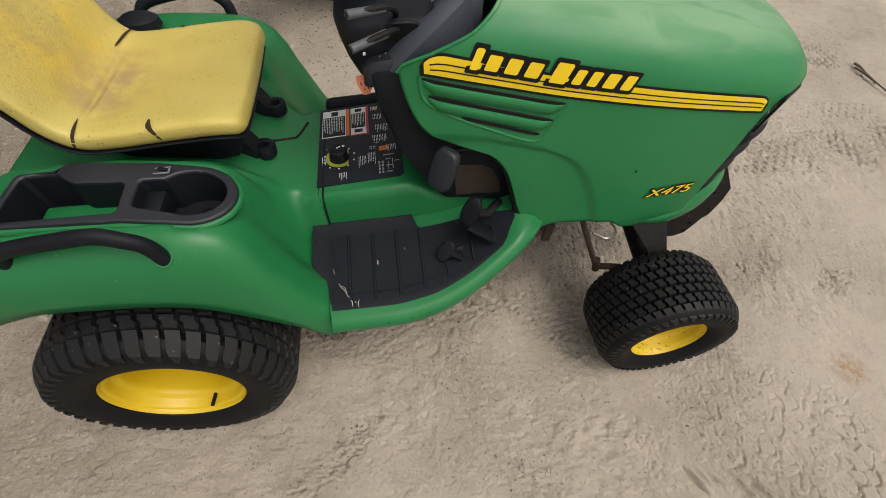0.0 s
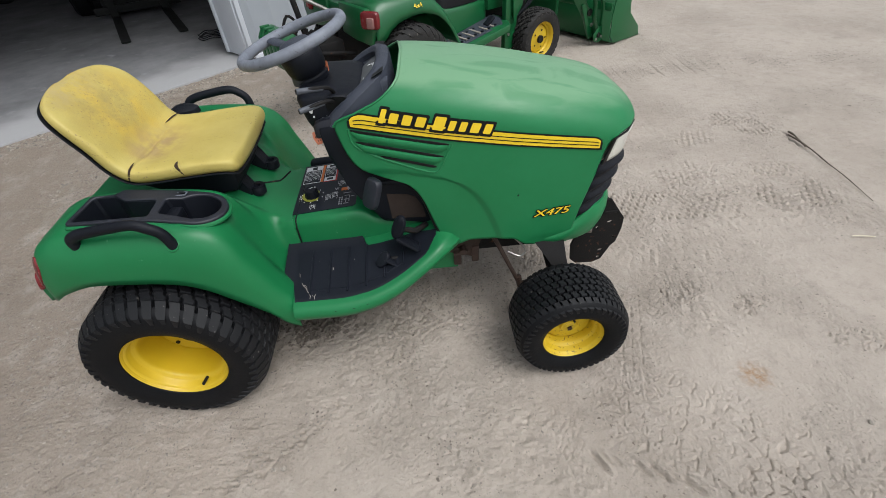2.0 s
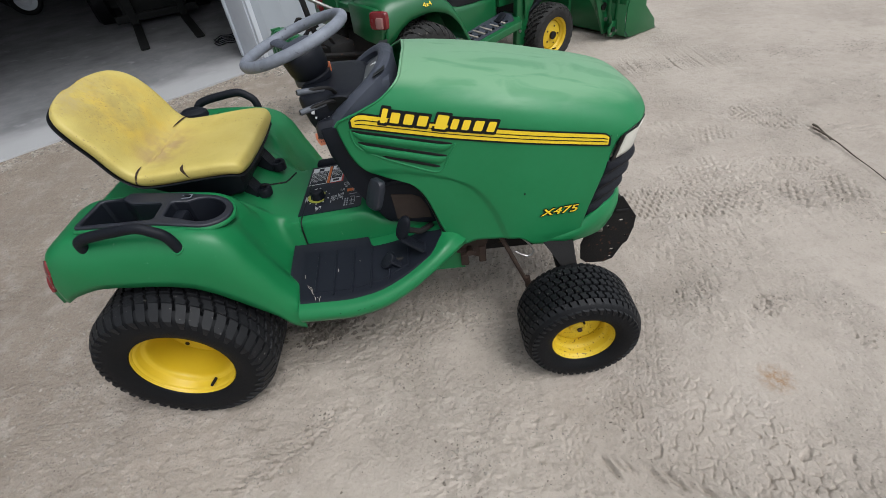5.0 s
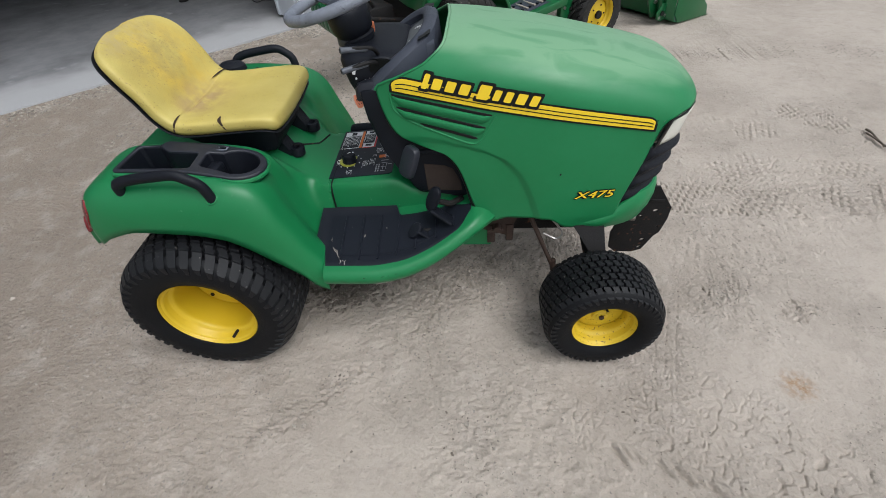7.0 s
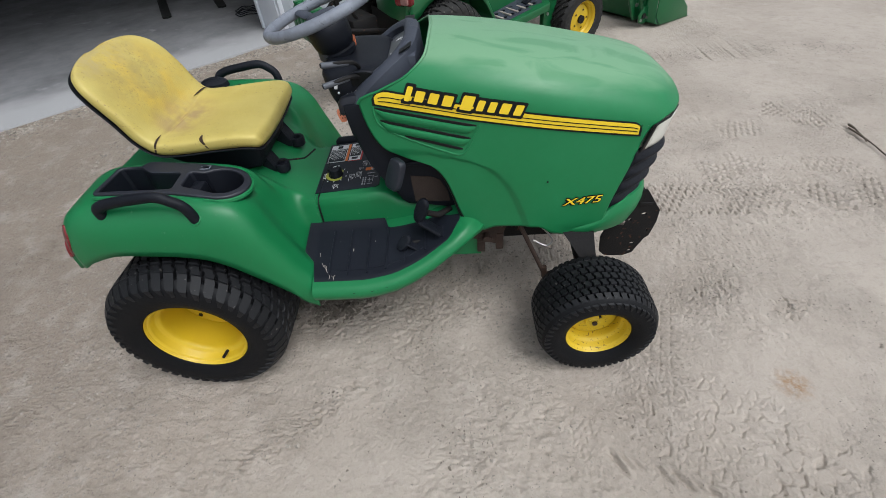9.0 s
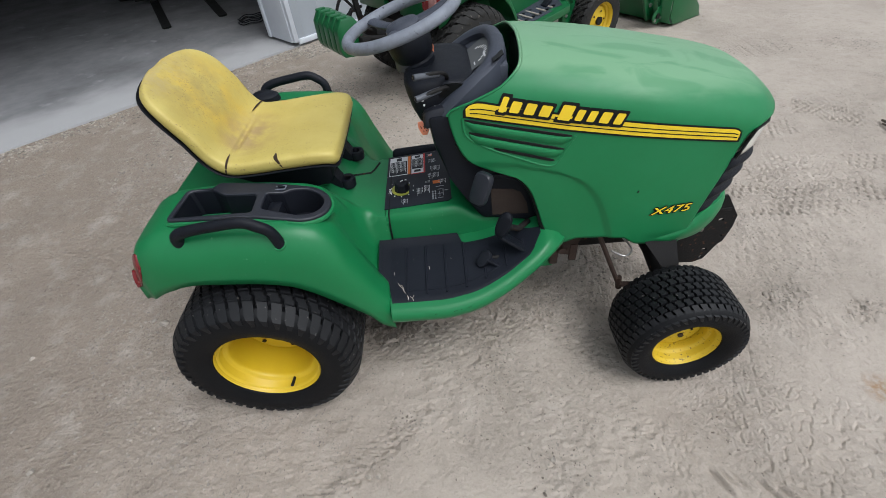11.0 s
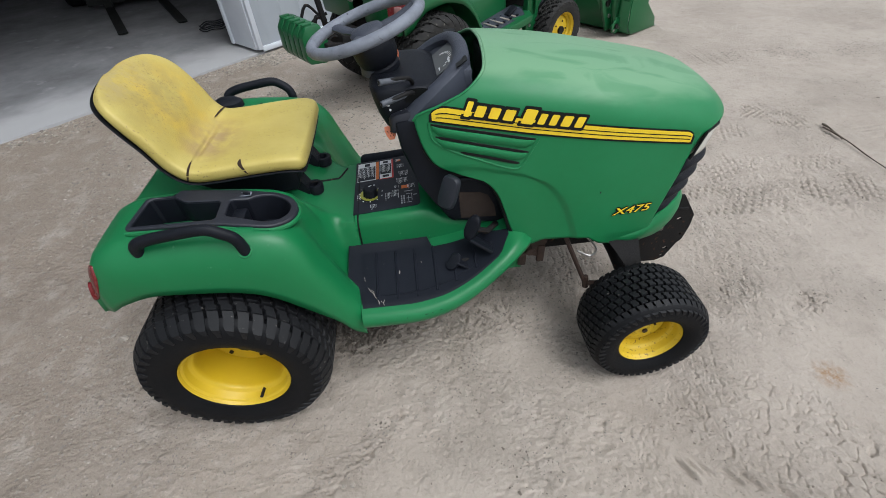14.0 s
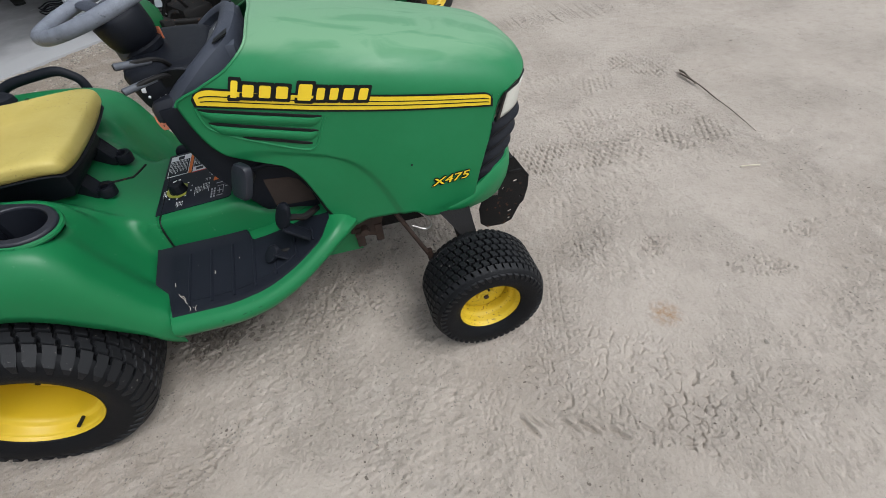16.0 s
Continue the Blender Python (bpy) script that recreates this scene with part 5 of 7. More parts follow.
for x0, x1, y0, y1, mat, up in ((0.414, 0.484, 0.046, 0.172, INK_W, 0.0030), (0.416, 0.482, 0.050, 0.140, PANEL, 0.0036), (0.440, 0.460, 0.146, 0.166, PANEL, 0.0036), (0.485, 0.495, 0.046, 0.172, INK_O, 0.0030),
                                (0.499, 0.545, 0.046, 0.172, INK_W, 0.0030), (0.501, 0.543, 0.076, 0.144, PANEL, 0.0036), (0.512, 0.532, 0.152, 0.166, PANEL, 0.0036), (0.510, 0.534, 0.054, 0.068, PANEL, 0.0036), (0.545, 0.552, 0.042, 0.176, INK_R, 0.0030), (0.497, 0.552, 0.042, 0.046, INK_R, 0.0030)):
    part("warning_label", console_patch(x0, x1, y0, y1, up), mat, panel, "white, orange and red warning label")
small_print(0.4190, 0.136, 12, 0.080, 0.0051, INK_W, 0.36, 0.25)
small_print(0.5035, 0.140, 8, 0.060, 0.0048, INK_W, 0.36, 0.3)
for x, y, rows, length in ((0.560, 0.165, 3, 0.020), (0.566, 0.125, 4, 0.030), (0.572, 0.075, 6, 0.035), (0.562, 0.028, 7, 0.038), (0.520, -0.055, 3, 0.045), (0.546, -0.045, 3, 0.050), (0.552, -0.018, 2, 0.016), (0.466, -0.110, 3, 0.030), (0.418, -0.035, 2, 0.040), (0.600, -0.020, 4, 0.030)):
    small_print(x, y, rows + 2, length, 0.0047, INK_W, 0.36)
for k in range(8):
    part("print_bar", console_patch(0.574 + 0.009 * (k % 2), 0.579 + 0.009 * (k % 2), -0.132 + 0.013 * (k // 2), -0.123 + 0.013 * (k // 2), 0.0034), INK_WORN, panel, "white print")
for x, y, w, d in ((0.594, -0.130, 0.018, 0.003), (0.594, -0.105, 0.018, 0.003), (0.594, -0.080, 0.016, 0.003), (0.600, -0.120, 0.002, 0.030), (0.612, -0.118, 0.002, 0.040), (0.588, -0.062, 0.030, 0.003), (0.618, -0.090, 0.014, 0.003)):
    part("print_bar", console_patch(x, x + w, y, y + d, 0.0034), INK_WORN, panel, "white printed line")
part("label_dot", console_patch(0.566, 0.580, 0.150, 0.162, 0.0036), INK_O, panel, "orange print mark")
part("label_dot", console_patch(0.578, 0.604, -0.040, -0.022, 0.0036), INK_O, panel, "dull orange print mark")
kc = on_console(0.466, -0.047, 0.003)
turn = Matrix.Translation(kc) @ Matrix.Rotation(radians(90), 4, "X")
part("dial_ring", lathe([(0.026, 0.0), (0.038, 0.0), (0.038, 0.0015), (0.026, 0.0015)], 40, turn, True), INK_G, panel, "yellow-green dial scale")
for k in range(10):
    a = radians(-20 + 36 * k)
    part("print_bar", console_patch(kc.x + 0.043 * math.cos(a) - 0.002, kc.x + 0.043 * math.cos(a) + 0.002, kc.y + 0.043 * math.sin(a) - 0.002, kc.y + 0.043 * math.sin(a) + 0.002, 0.0034), INK_W, panel, "white scale mark")
part("dial_knob", lathe([(0.0, 0.032), (0.021, 0.032), (0.0245, 0.029), (0.026, 0.010), (0.0285, 0.0)], 11, turn), PLASTIC, panel, "black faceted rotary knob", 20)
part("knob_mark", box((kc.x + 0.002, kc.y + 0.006, kc.z + 0.033), (0.012, 0.003, 0.001), 0, rotation(0, 0, 35)), INK_W, panel, "white mark on the knob")
part("knob_mark", box((kc.x + 0.016, kc.y + 0.010, kc.z + 0.033), (0.006, 0.004, 0.001)), INK_W, panel, "white mark on the knob")

# foot rests
OUT = [(0.41, 0.474), (0.57, 0.476), (0.67, 0.464), (0.76, 0.436), (0.84, 0.398), (0.92, 0.350), (0.97, 0.302), (1.012, 0.235)]
FLOOR = [(0.40, 0.468), (0.60, 0.470), (0.70, 0.478), (0.80, 0.500), (0.88, 0.528), (0.94, 0.545), (1.012, 0.520)]


def foot_z(x, t):
    return lerp_table(FLOOR, x) - 0.195 * max(0.0, t - 0.185)


def foot_rest(s):
    bm = bmesh.new()
    rows = []
    for i in range(41):
        x = 0.372 + 0.64 * i / 40
        o = lerp_table(OUT, x) if x > 0.411 else 0.36
        ring = []
        for t in np.linspace(0.180, o - 0.016, 14):
            ring.append((x, s * t, foot_z(x, t)))
        ze = foot_z(x, o)
        nx = 0.012 * smooth(0.6, 1.0, x)
        for dt, dz in ((-0.008, 0.0), (0.000, -0.007), (0.005, -0.018), (0.004, -0.032), (-0.004, -0.048), (-0.02, -0.052)):
            ring.append((x + nx * (1 if dt > 0 else 0), s * (o + dt), ze + dz))
        rows.append(ring)
    add_loft(bm, rows, False, False)
    fr = part("foot_rest", bm, GREEN, tractor, "green moulded foot rest with a black rubber mat", angle=50)
    md = fr.modifiers.new("thickness", "SOLIDIFY")
    md.thickness, md.offset = 0.006, 0.0
    bm = bmesh.new()
    rows = []
    for i in range(37):
        x = 0.376 + 0.546 * i / 36
        a = 0.186 + 0.040 * smooth(0.648, 0.66, x) + 0.03 * smooth(0.83, 0.93, x)
        o = lerp_table(OUT, x) - 0.026 - 0.045 * smooth(0.86, 0.925, x) ** 2
        if x < 0.412:
            o = min(o, 0.36)
        ring = []
        for k, t in enumerate(np.linspace(a, max(o, a + 0.01), 22)):
            ring.append((x, s * t, foot_z(x, t) + 0.006 + (max(0.012 * smooth(0.045, 0.0, t - a), 0.012 * smooth(0.405, 0.380, x)) if x < 0.655 else 0)))
        ring[0] = (ring[0][0], ring[0][1], ring[0][2] - 0.012)
        ring[-1] = (ring[-1][0], ring[-1][1], ring[-1][2] - 0.006)
        rows.append(ring)
    add_loft(bm, rows, False, False)
    mt = part("rubber_mat", bm, MAT, fr, "scuffed black rubber foot mat")
    crease = [(x, s * (lerp_table(OUT, x) - 0.072), foot_z(x, lerp_table(OUT, x) - 0.072) + 0.0060) for x in np.linspace(0.46, 0.80, 14)]
    part("mat_crease", tube(crease, 0.0030, 6), MAT, mt)
    for x in (0.47, 0.535, 0.60, 0.665, 0.73, 0.80, 0.86):
        o = lerp_table(OUT, x) - 0.055
        a = 0.235 + (0.05 if x > 0.7 else 0.0)
        if o - a > 0.03:
            part("mat_rib", tube([(x, s * t, foot_z(x, t) + 0.0065) for t in np.linspace(a, o, 6)], 0.0042, 6), MAT, mt)
    return fr


right_rest = foot_rest(-1)
foot_rest(1)


def scuff(points, r):
    pts = bend([(x, y, foot_z(x, -y) + 0.0085) for x, y in points], 4)
    part("scuff", tube(pts, lambda f: r * (0.3 + 0.4 * math.sin(math.pi * (0.1 + 0.8 * f))), 5, flat=0.4), STONE, right_rest, "pale scratch in the mat")


scuff([(0.545, -0.318), (0.546, -0.325), (0.545, -0.331)], 0.0026)
scuff([(0.440, -0.372), (0.447, -0.385), (0.455, -0.392), (0.462, -0.408), (0.468, -0.414)], 0.0016)
scuff([(0.446, -0.380), (0.456, -0.386), (0.460, -0.400)], 0.0012)
scuff([(0.470, -0.420), (0.474, -0.428), (0.473, -0.438)], 0.0016)
scuff([(0.492, -0.422), (0.488, -0.432), (0.490, -0.442)], 0.0014)
scuff([(0.480, -0.425), (0.484, -0.430)], 0.0012)
scuff([(0.428, -0.330), (0.430, -0.345)], 0.0012)
scuff([(0.62, -0.29), (0.622, -0.297)], 0.0012)

for x, ln in ((0.560, 0.008), (0.622, 0.012), (0.640, 0.006), (0.668, 0.010), (0.742, 0.007)):
    o = lerp_table(OUT, x)
    part("nick", box((x, -(o + 0.004), foot_z(x, o) - 0.013), (ln, 0.004, 0.003), 0.001, rotation(0, -4, 10)), DECAL_K, right_rest, "dark nick in the green edge")


# pedals on the right
def pad(c, facing, upward, hw, hh, thick, power=3.0):
    """A cushioned pedal pad."""
    n = Vector(facing).normalized()
    v = (Vector(upward) - n * n.dot(Vector(upward))).normalized()
    u = v.cross(n)
    rings = []
    for k, w in ((0.86, -0.5), (1.0, -0.35), (1.0, 0.2), (0.9, 0.42), (0.6, 0.5), (0.2, 0.52)):
        rings.append([Vector(c) + u * (hw * k * signed_power(math.cos(a), 2 / power)) + v * (hh * k * signed_power(math.sin(a), 2 / power)) + n * (thick * w) for a in [2 * math.pi * i / 28 for i in range(28)]])
    return loft(rings)


ped = part("drive_pedal", pad((0.795, -0.298, 0.588), (-0.55, -0.75, 0.35), (0.25, 0, 1), 0.023, 0.046, 0.018, 2.3), PLASTIC, tractor, "worn dark rubber oval drive pedal")
part("pedal_plate", box((0.822, -0.312, 0.530), (0.086, 0.052, 0.010), 0.003, rotation(-14, 33, -14)), PLASTIC, ped, "black sloping pedal plate")
part("pedal_arm", tube([(0.80, -0.29, 0.575), (0.85, -0.27, 0.545), (0.89, -0.22, 0.53)], 0.011, 8), IRON, ped, "black pedal arm")
ped = part("drive_pedal", pad((0.728, -0.335, 0.482), (-0.5, -0.55, 0.65), (0.35, 0, 1), 0.020, 0.031, 0.016, 2.3), PLASTIC, tractor, "worn dark rubber oval drive pedal")
part("pedal_plate", box((0.760, -0.338, 0.472), (0.055, 0.040, 0.008), 0.003, rotation(-10, 30, -14)), PLASTIC, ped, "black sloping pedal plate")
part("pedal_arm", tube([(0.735, -0.33, 0.472), (0.785, -0.315, 0.465), (0.83, -0.25, 0.49)], 0.010, 8), IRON, ped, "black pedal arm")
ped = part("brake_pedal", pad((0.727, -0.282, 0.724), (-0.60, -0.70, 0.35), (0.14, 0, 1), 0.029, 0.052, 0.028, 4), TRAY, tractor, "worn dark rubber brake pedal pad")
part("pedal_arm", tube([(0.733, -0.272, 0.700), (0.738, -0.235, 0.695), (0.742, -0.195, 0.690)], 0.011, 8), IRON, ped, "black pedal arm")

# black pedestal under the dash
ped_out = [(0.588, 0.925), (0.600, 0.830), (0.640, 0.720), (0.690, 0.630), (0.725, 0.565), (0.745, 0.545), (0.955, 0.530), (1.0, 0.480), (1.02, 0.50), (0.96, 0.60), (0.935, 0.70), (0.87, 0.77), (0.74, 0.815), (0.70, 0.87), (0.69, 0.935)]
pedestal = part("pedestal", prism(ped_out, -0.208, 0.208, side_xz, 0.018), PLASTIC, tractor, "black plastic pedestal under the dash")
for s in (-1, 1):
    hole = [(0.772, 0.562), (0.893, 0.556), (0.885, 0.600), (0.862, 0.646), (0.835, 0.660), (0.765, 0.668)]
    # no hole is cut: a dark brown plate paints in the opening's shade
    part("opening_plate", prism(hole, s * 0.2095, s * 0.2050, side_xz), BROWN, pedestal, "dark brown plate in place of the shaded engine bay opening")
    lip_line = [(p.x, s * 0.2080, p.z) for p in bend([(0.745, 0, 0.712), (0.80, 0, 0.716), (0.858, 0, 0.690), (0.895, 0, 0.640), (0.918, 0, 0.570), (0.930, 0, 0.545)], 4)]
    part("opening_rim", tube(lip_line, 0.009, 8), PLASTIC, pedestal, "raised black rim round the opening")

for s in (-1, 1):
    edge = []
    for k in range(40):
        v = 0.60 + 0.40 * k / 39
        x = lerp_table(REAR, v)
        y, z = hood_point(x, v)
        edge.append((x - 0.002, s * (y - 0.010), z))
    part("hood_gap_seal", tube(edge, lambda f: 0.006 + 0.005 * smooth(0.55, 0.85, f), 8), DECAL_K, pedestal, "black gap between hood and foot rest")

# dash
dash = thing("dash", "", "")
dash.parent = tractor
for k in ("label", "category"):
    if k in dash:
        del dash[k]
rings = []
for z, x0, x1, hw in ((0.852, 0.592, 0.70, 0.128), (0.858, 0.576, 0.70, 0.148), (0.885, 0.556, 0.72, 0.160), (0.92, 0.541, 0.73, 0.168), (0.96, 0.530, 0.74, 0.170), (0.985, 0.526, 0.74, 0.168), (0.998, 0.531, 0.735, 0.162), (1.006, 0.545, 0.72, 0.148), (1.009, 0.575, 0.70, 0.120)):
    cx, hx = (x0 + x1) / 2, (x1 - x0) / 2
    rings.append([(cx + hx * signed_power(math.cos(a), 0.45), hw * signed_power(math.sin(a), 0.45), z + 0.02 * (0.60 - cx - hx * signed_power(math.cos(a), 0.45))) for a in [2 * math.pi * k / 48 for k in range(48)]])
part("dash_housing", loft(rings), PLASTIC, dash, "black rounded plastic dash housing", 60)
# lower collar pieces between housing and pedestal, with a dark joint
part("dash_cap", loft([[(0.632 + hx * signed_power(math.cos(a), 0.5), -0.168 + hy * signed_power(math.sin(a), 0.5), z + 0.25 * hx * math.cos(a)) for a in [2 * math.pi * k / 28 for k in range(28)]] for hx, hy, z in ((0.052, 0.026, 0.895), (0.058, 0.032, 0.902), (0.058, 0.032, 0.935), (0.050, 0.026, 0.946), (0.03, 0.012, 0.949))]), TRAY, dash, "dark grey rounded cap with pale dust specks")
for k in range(3):
    part("dust_speck", box((0.612 + 0.012 * k, -0.188 + 0.006 * k, 0.951 + 0.002 * k), (0.0018, 0.0018, 0.0012)), INK_W, dash, "pale speck")
face = [(0.66, 0.92), (0.685, 0.965), (0.785, 1.034), (0.82, 1.036), (0.82, 0.95)]
part("instrument_panel", prism(face, -0.155, 0.155, side_xz, 0.006), DASH, dash, "dark grey instrument panel")


def on_panel(u, v, w):
    return (0.690 + u * 0.822, v, 0.9715 + u * 0.569 + w)


part("gauge_glass", prism([(0.004, -0.085), (0.105, -0.085), (0.128, -0.05), (0.128, 0.05), (0.105, 0.085), (0.004, 0.085)], 0.0, 0.003, on_panel), GLASS, dash, "dark gauge cluster with white scale marks")
for k in range(9):
    a = radians(-60 + 15 * k)
    u, v = 0.045 + 0.05 * math.cos(a), -0.01 + 0.055 * math.sin(a)
    part("gauge_mark", prism([(u, v), (u + 0.012, v), (u + 0.012, v + 0.003), (u, v + 0.003)], 0.003, 0.0045, on_panel), INK_W, dash, "white gauge mark")
for u, v, du, dv in ((0.09, -0.06, 0.006, 0.035), (0.055, -0.065, 0.004, 0.02), (0.03, -0.04, 0.012, 0.005), (0.03, -0.02, 0.010, 0.005)):
    part("gauge_mark", prism([(u, v), (u + du, v), (u + du, v + dv), (u, v + dv)], 0.003, 0.0045, on_panel), INK_W, dash, "white gauge mark")
for s in (-1, 1):
    outer = bend([(0.606, s * 0.200, 0.900), (0.660, s * 0.206, 0.950), (0.728, s * 0.195, 1.005), (0.785, s * 0.162, 1.040), (0.814, s * 0.105, 1.056), (0.824, 0.0, 1.062)], 6)
    inner = bend([(0.628, s * 0.150, 0.940), (0.675, s * 0.152, 0.982), (0.724, s * 0.145, 1.012), (0.758, s * 0.112, 1.035), (0.775, s * 0.070, 1.047), (0.780, 0.0, 1.051)], 6)
    rings = []
    for o, i_ in zip(outer, inner):
        mid = (o + i_) / 2 + Vector((-0.008, 0, 0.010))
        rings.append([o + Vector((0.012, 0, -0.07)), o + Vector((0.006, 0, -0.016)), o, o.lerp(mid, 0.5) + Vector((-0.003, 0, 0.004)), mid, mid.lerp(i_, 0.5) + Vector((-0.002, 0, 0.003)), i_, i_ + Vector((0.008, 0, -0.016)), i_ + Vector((0.012, 0, -0.05))])
    cowl = part("cowl", loft(rings, False, False), DASH, dash, "weathered grey plastic cowl round the gauges")
    part("cowl_slot", prism([(0.0, -0.020), (0.030, -0.020), (0.030, 0.020), (0.0, 0.020)], 0.0, 0.003, lambda u, v, w, s=s: (0.775 + u * 1.1, s * (0.152 - u * 0.9) + v * 0.9, 1.050 + u * 0.30 - abs(v) * 0.1 + w)), DECAL_K, cowl, "black slot in the cowl")
rim_pts = []
for k in range(-24, 25):
    v = 0.5 * abs(k) / 24
    y, z = hood_point(lerp_table(REAR, v), v)
    rim_pts.append((lerp_table(REAR, v) - 0.003, math.copysign(y, k), z - 0.002))
part("hood_rim", tube(rim_pts, 0.0038, 8), HOOD, hood, "rounded green rear rim of the hood")
# black box fills in the shade behind the hood's rear edge
part("dark_gap_box", box((0.885, 0, 0.975), (0.03, 0.30, 0.10), 0.01), DECAL_K, dash, "black box that stands in for shade under the hood edge")
# levers on the right of the dash
for a, b, c in (((0.655, -0.120, 0.985), (0.640, -0.175, 1.035), (0.562, -0.222, 1.048)), ((0.660, -0.130, 0.965), (0.640, -0.200, 1.005), (0.562, -0.248, 1.000))):
    lv = part("dash_lever", tube(bend([a, b, c], 5), 0.006, 8), IRON, dash, "black control lever")
    q, w = Vector(b).lerp(Vector(c), 0.10), Vector(c)
    grip = [q.lerp(w, f) for f in (0, 0.03, 0.10, 0.5, 0.9, 0.97, 1.0)]
    part("lever_grip", tube(grip, lambda f: (0.0075 + 0.0015 * f) * (1 - abs(2 * f - 1) ** 9 * 0.6), 12), LEVER_GREY, lv, "grey plastic lever grip")
ring = [Vector((0.662 + 0.034 * signed_power(math.cos(a), 0.6), -0.166 - 0.010 * math.sin(a), 0.972 + 0.034 * signed_power(math.sin(a), 0.6))) for a in [2 * math.pi * k / 24 for k in range(24)]]
part("lever_slot", loft([[p for p in ring], [p + Vector((0, -0.006, 0.002)) for p in ring]]), DECAL_K, dash, "black lever slot")
part("slot_rim", tube(ring, 0.005, 8, closed=True), PLASTIC, dash)
part("dash_print", box((0.578, -0.1715, 0.968), (0.010, 0.003, 0.016), 0.002, rotation(0, 15, 0)), INK_W, dash, "small white symbol")
part("dash_print", box((0.582, -0.1705, 0.948), (0.006, 0.003, 0.007), 0.002, rotation(0, 15, 0)), INK_W, dash, "small white symbol")
tag_turn = Matrix.Translation((0.572, -0.150, 0.868)) @ Matrix.Rotation(radians(-28), 4, "X") @ Matrix.Rotation(radians(-18), 4, "Y")
tag_shape = [(-0.010, -0.019), (0.004, -0.022), (0.014, -0.010), (0.012, 0.004), (0.006, 0.012), (0.004, 0.020), (-0.010, 0.022), (-0.014, 0.008), (-0.013, -0.008)]
tag = part("key_tag", prism(tag_shape, -0.002, 0.002, lambda u, v, w: tag_turn @ Vector((u, w, v)), 0.001), TAG, dash, "bright orange plastic tag")
for u, v, hh in ((-0.006, 0.004, 0.007), (0.002, 0.001, 0.009), (-0.003, -0.009, 0.004), (0.005, -0.010, 0.004)):
    part("tag_print", prism([(u - 0.001, v - hh / 2), (u + 0.001, v - hh / 2), (u + 0.001, v + hh / 2), (u - 0.001, v + hh / 2)], -0.0022, -0.0030, lambda a, b, w: tag_turn @ Vector((a, w, b))), TEAR, tag, "dark print mark")


part("key_tag", box((0.615, 0.030, 1.030), (0.005, 0.016, 0.032), 0.003, rotation(0, 0, 60)), TAG, dash, "bright orange plastic tag")

# steering wheel on its column
sw = Matrix.Translation((0.540, 0.0, 1.108)) @ Matrix.Rotation(radians(-16), 4, "Y")
bm = tube([sw @ Vector((0, 0, -0.02)), (0.552, 0, 0.995)], 0.048, 20)
column = part("steering_column", bm, DASH, tractor, "dark grey steering column")
circle = [2 * math.pi * i / 32 for i in range(32)]
bm = loft([[sw @ Vector((k * math.cos(a), k * math.sin(a), z)) for a in circle] for k, z in ((0.046, -0.118), (0.054, -0.112), (0.057, -0.098), (0.051, -0.092), (0.058, -0.084), (0.064, -0.066), (0.066, -0.040), (0.067, -0.022), (0.062, -0.014), (0.04, -0.004))])
part("column_bellows", bm, PLASTIC, column, "black plastic column cup")
wheel_pts = [sw @ Vector((0.166 * math.cos(2 * math.pi * k / 56), 0.166 * math.sin(2 * math.pi * k / 56), 0.02)) for k in range(56)]
steer = part("steering_wheel", tube(wheel_pts, 0.0165, 14, closed=True), WHEEL_GREY, tractor, "worn grey steering wheel")
for a in (10, 130, 250):
    d = Vector((math.cos(radians(a)), math.sin(radians(a)), 0))
    part("spoke", tube([sw @ (d * 0.03 + Vector((0, 0, 0.0))), sw @ (d * 0.10 + Vector((0, 0, 0.004))), sw @ (d * 0.168 + Vector((0, 0, 0.02)))], 0.022, 10, flat=0.4), DASH, steer, "dark steering wheel spoke")
part("hub_cap", loft([[sw @ Vector((0.052 * k * math.cos(a), 0.052 * k * math.sin(a), z)) for a in [2 * math.pi * i / 28 for i in range(28)]] for k, z in ((1.0, -0.015), (1.0, 0.005), (0.85, 0.014), (0.4, 0.018))]), DASH, steer, "dark grey wheel hub")

# seat: a shell that runs from the front lip over the cushion and up the back
SEAT_LINE = bend([(0.312, 0, 0.810), (0.262, 0, 0.822), (0.16, 0, 0.818), (0.05, 0, 0.810), (-0.02, 0, 0.814), (-0.064, 0, 0.852), (-0.098, 0, 0.925), (-0.137, 0, 0.992), (-0.172, 0, 1.040), (-0.196, 0, 1.071)], 26)


def seat_width(f):
    return (1 - 0.16 * (1 - math.sqrt(1 - max(0, 1 - f / 0.13) ** 2))) * (1 - max(0, (f - 0.70) / 0.304) ** 2.4) ** 0.5


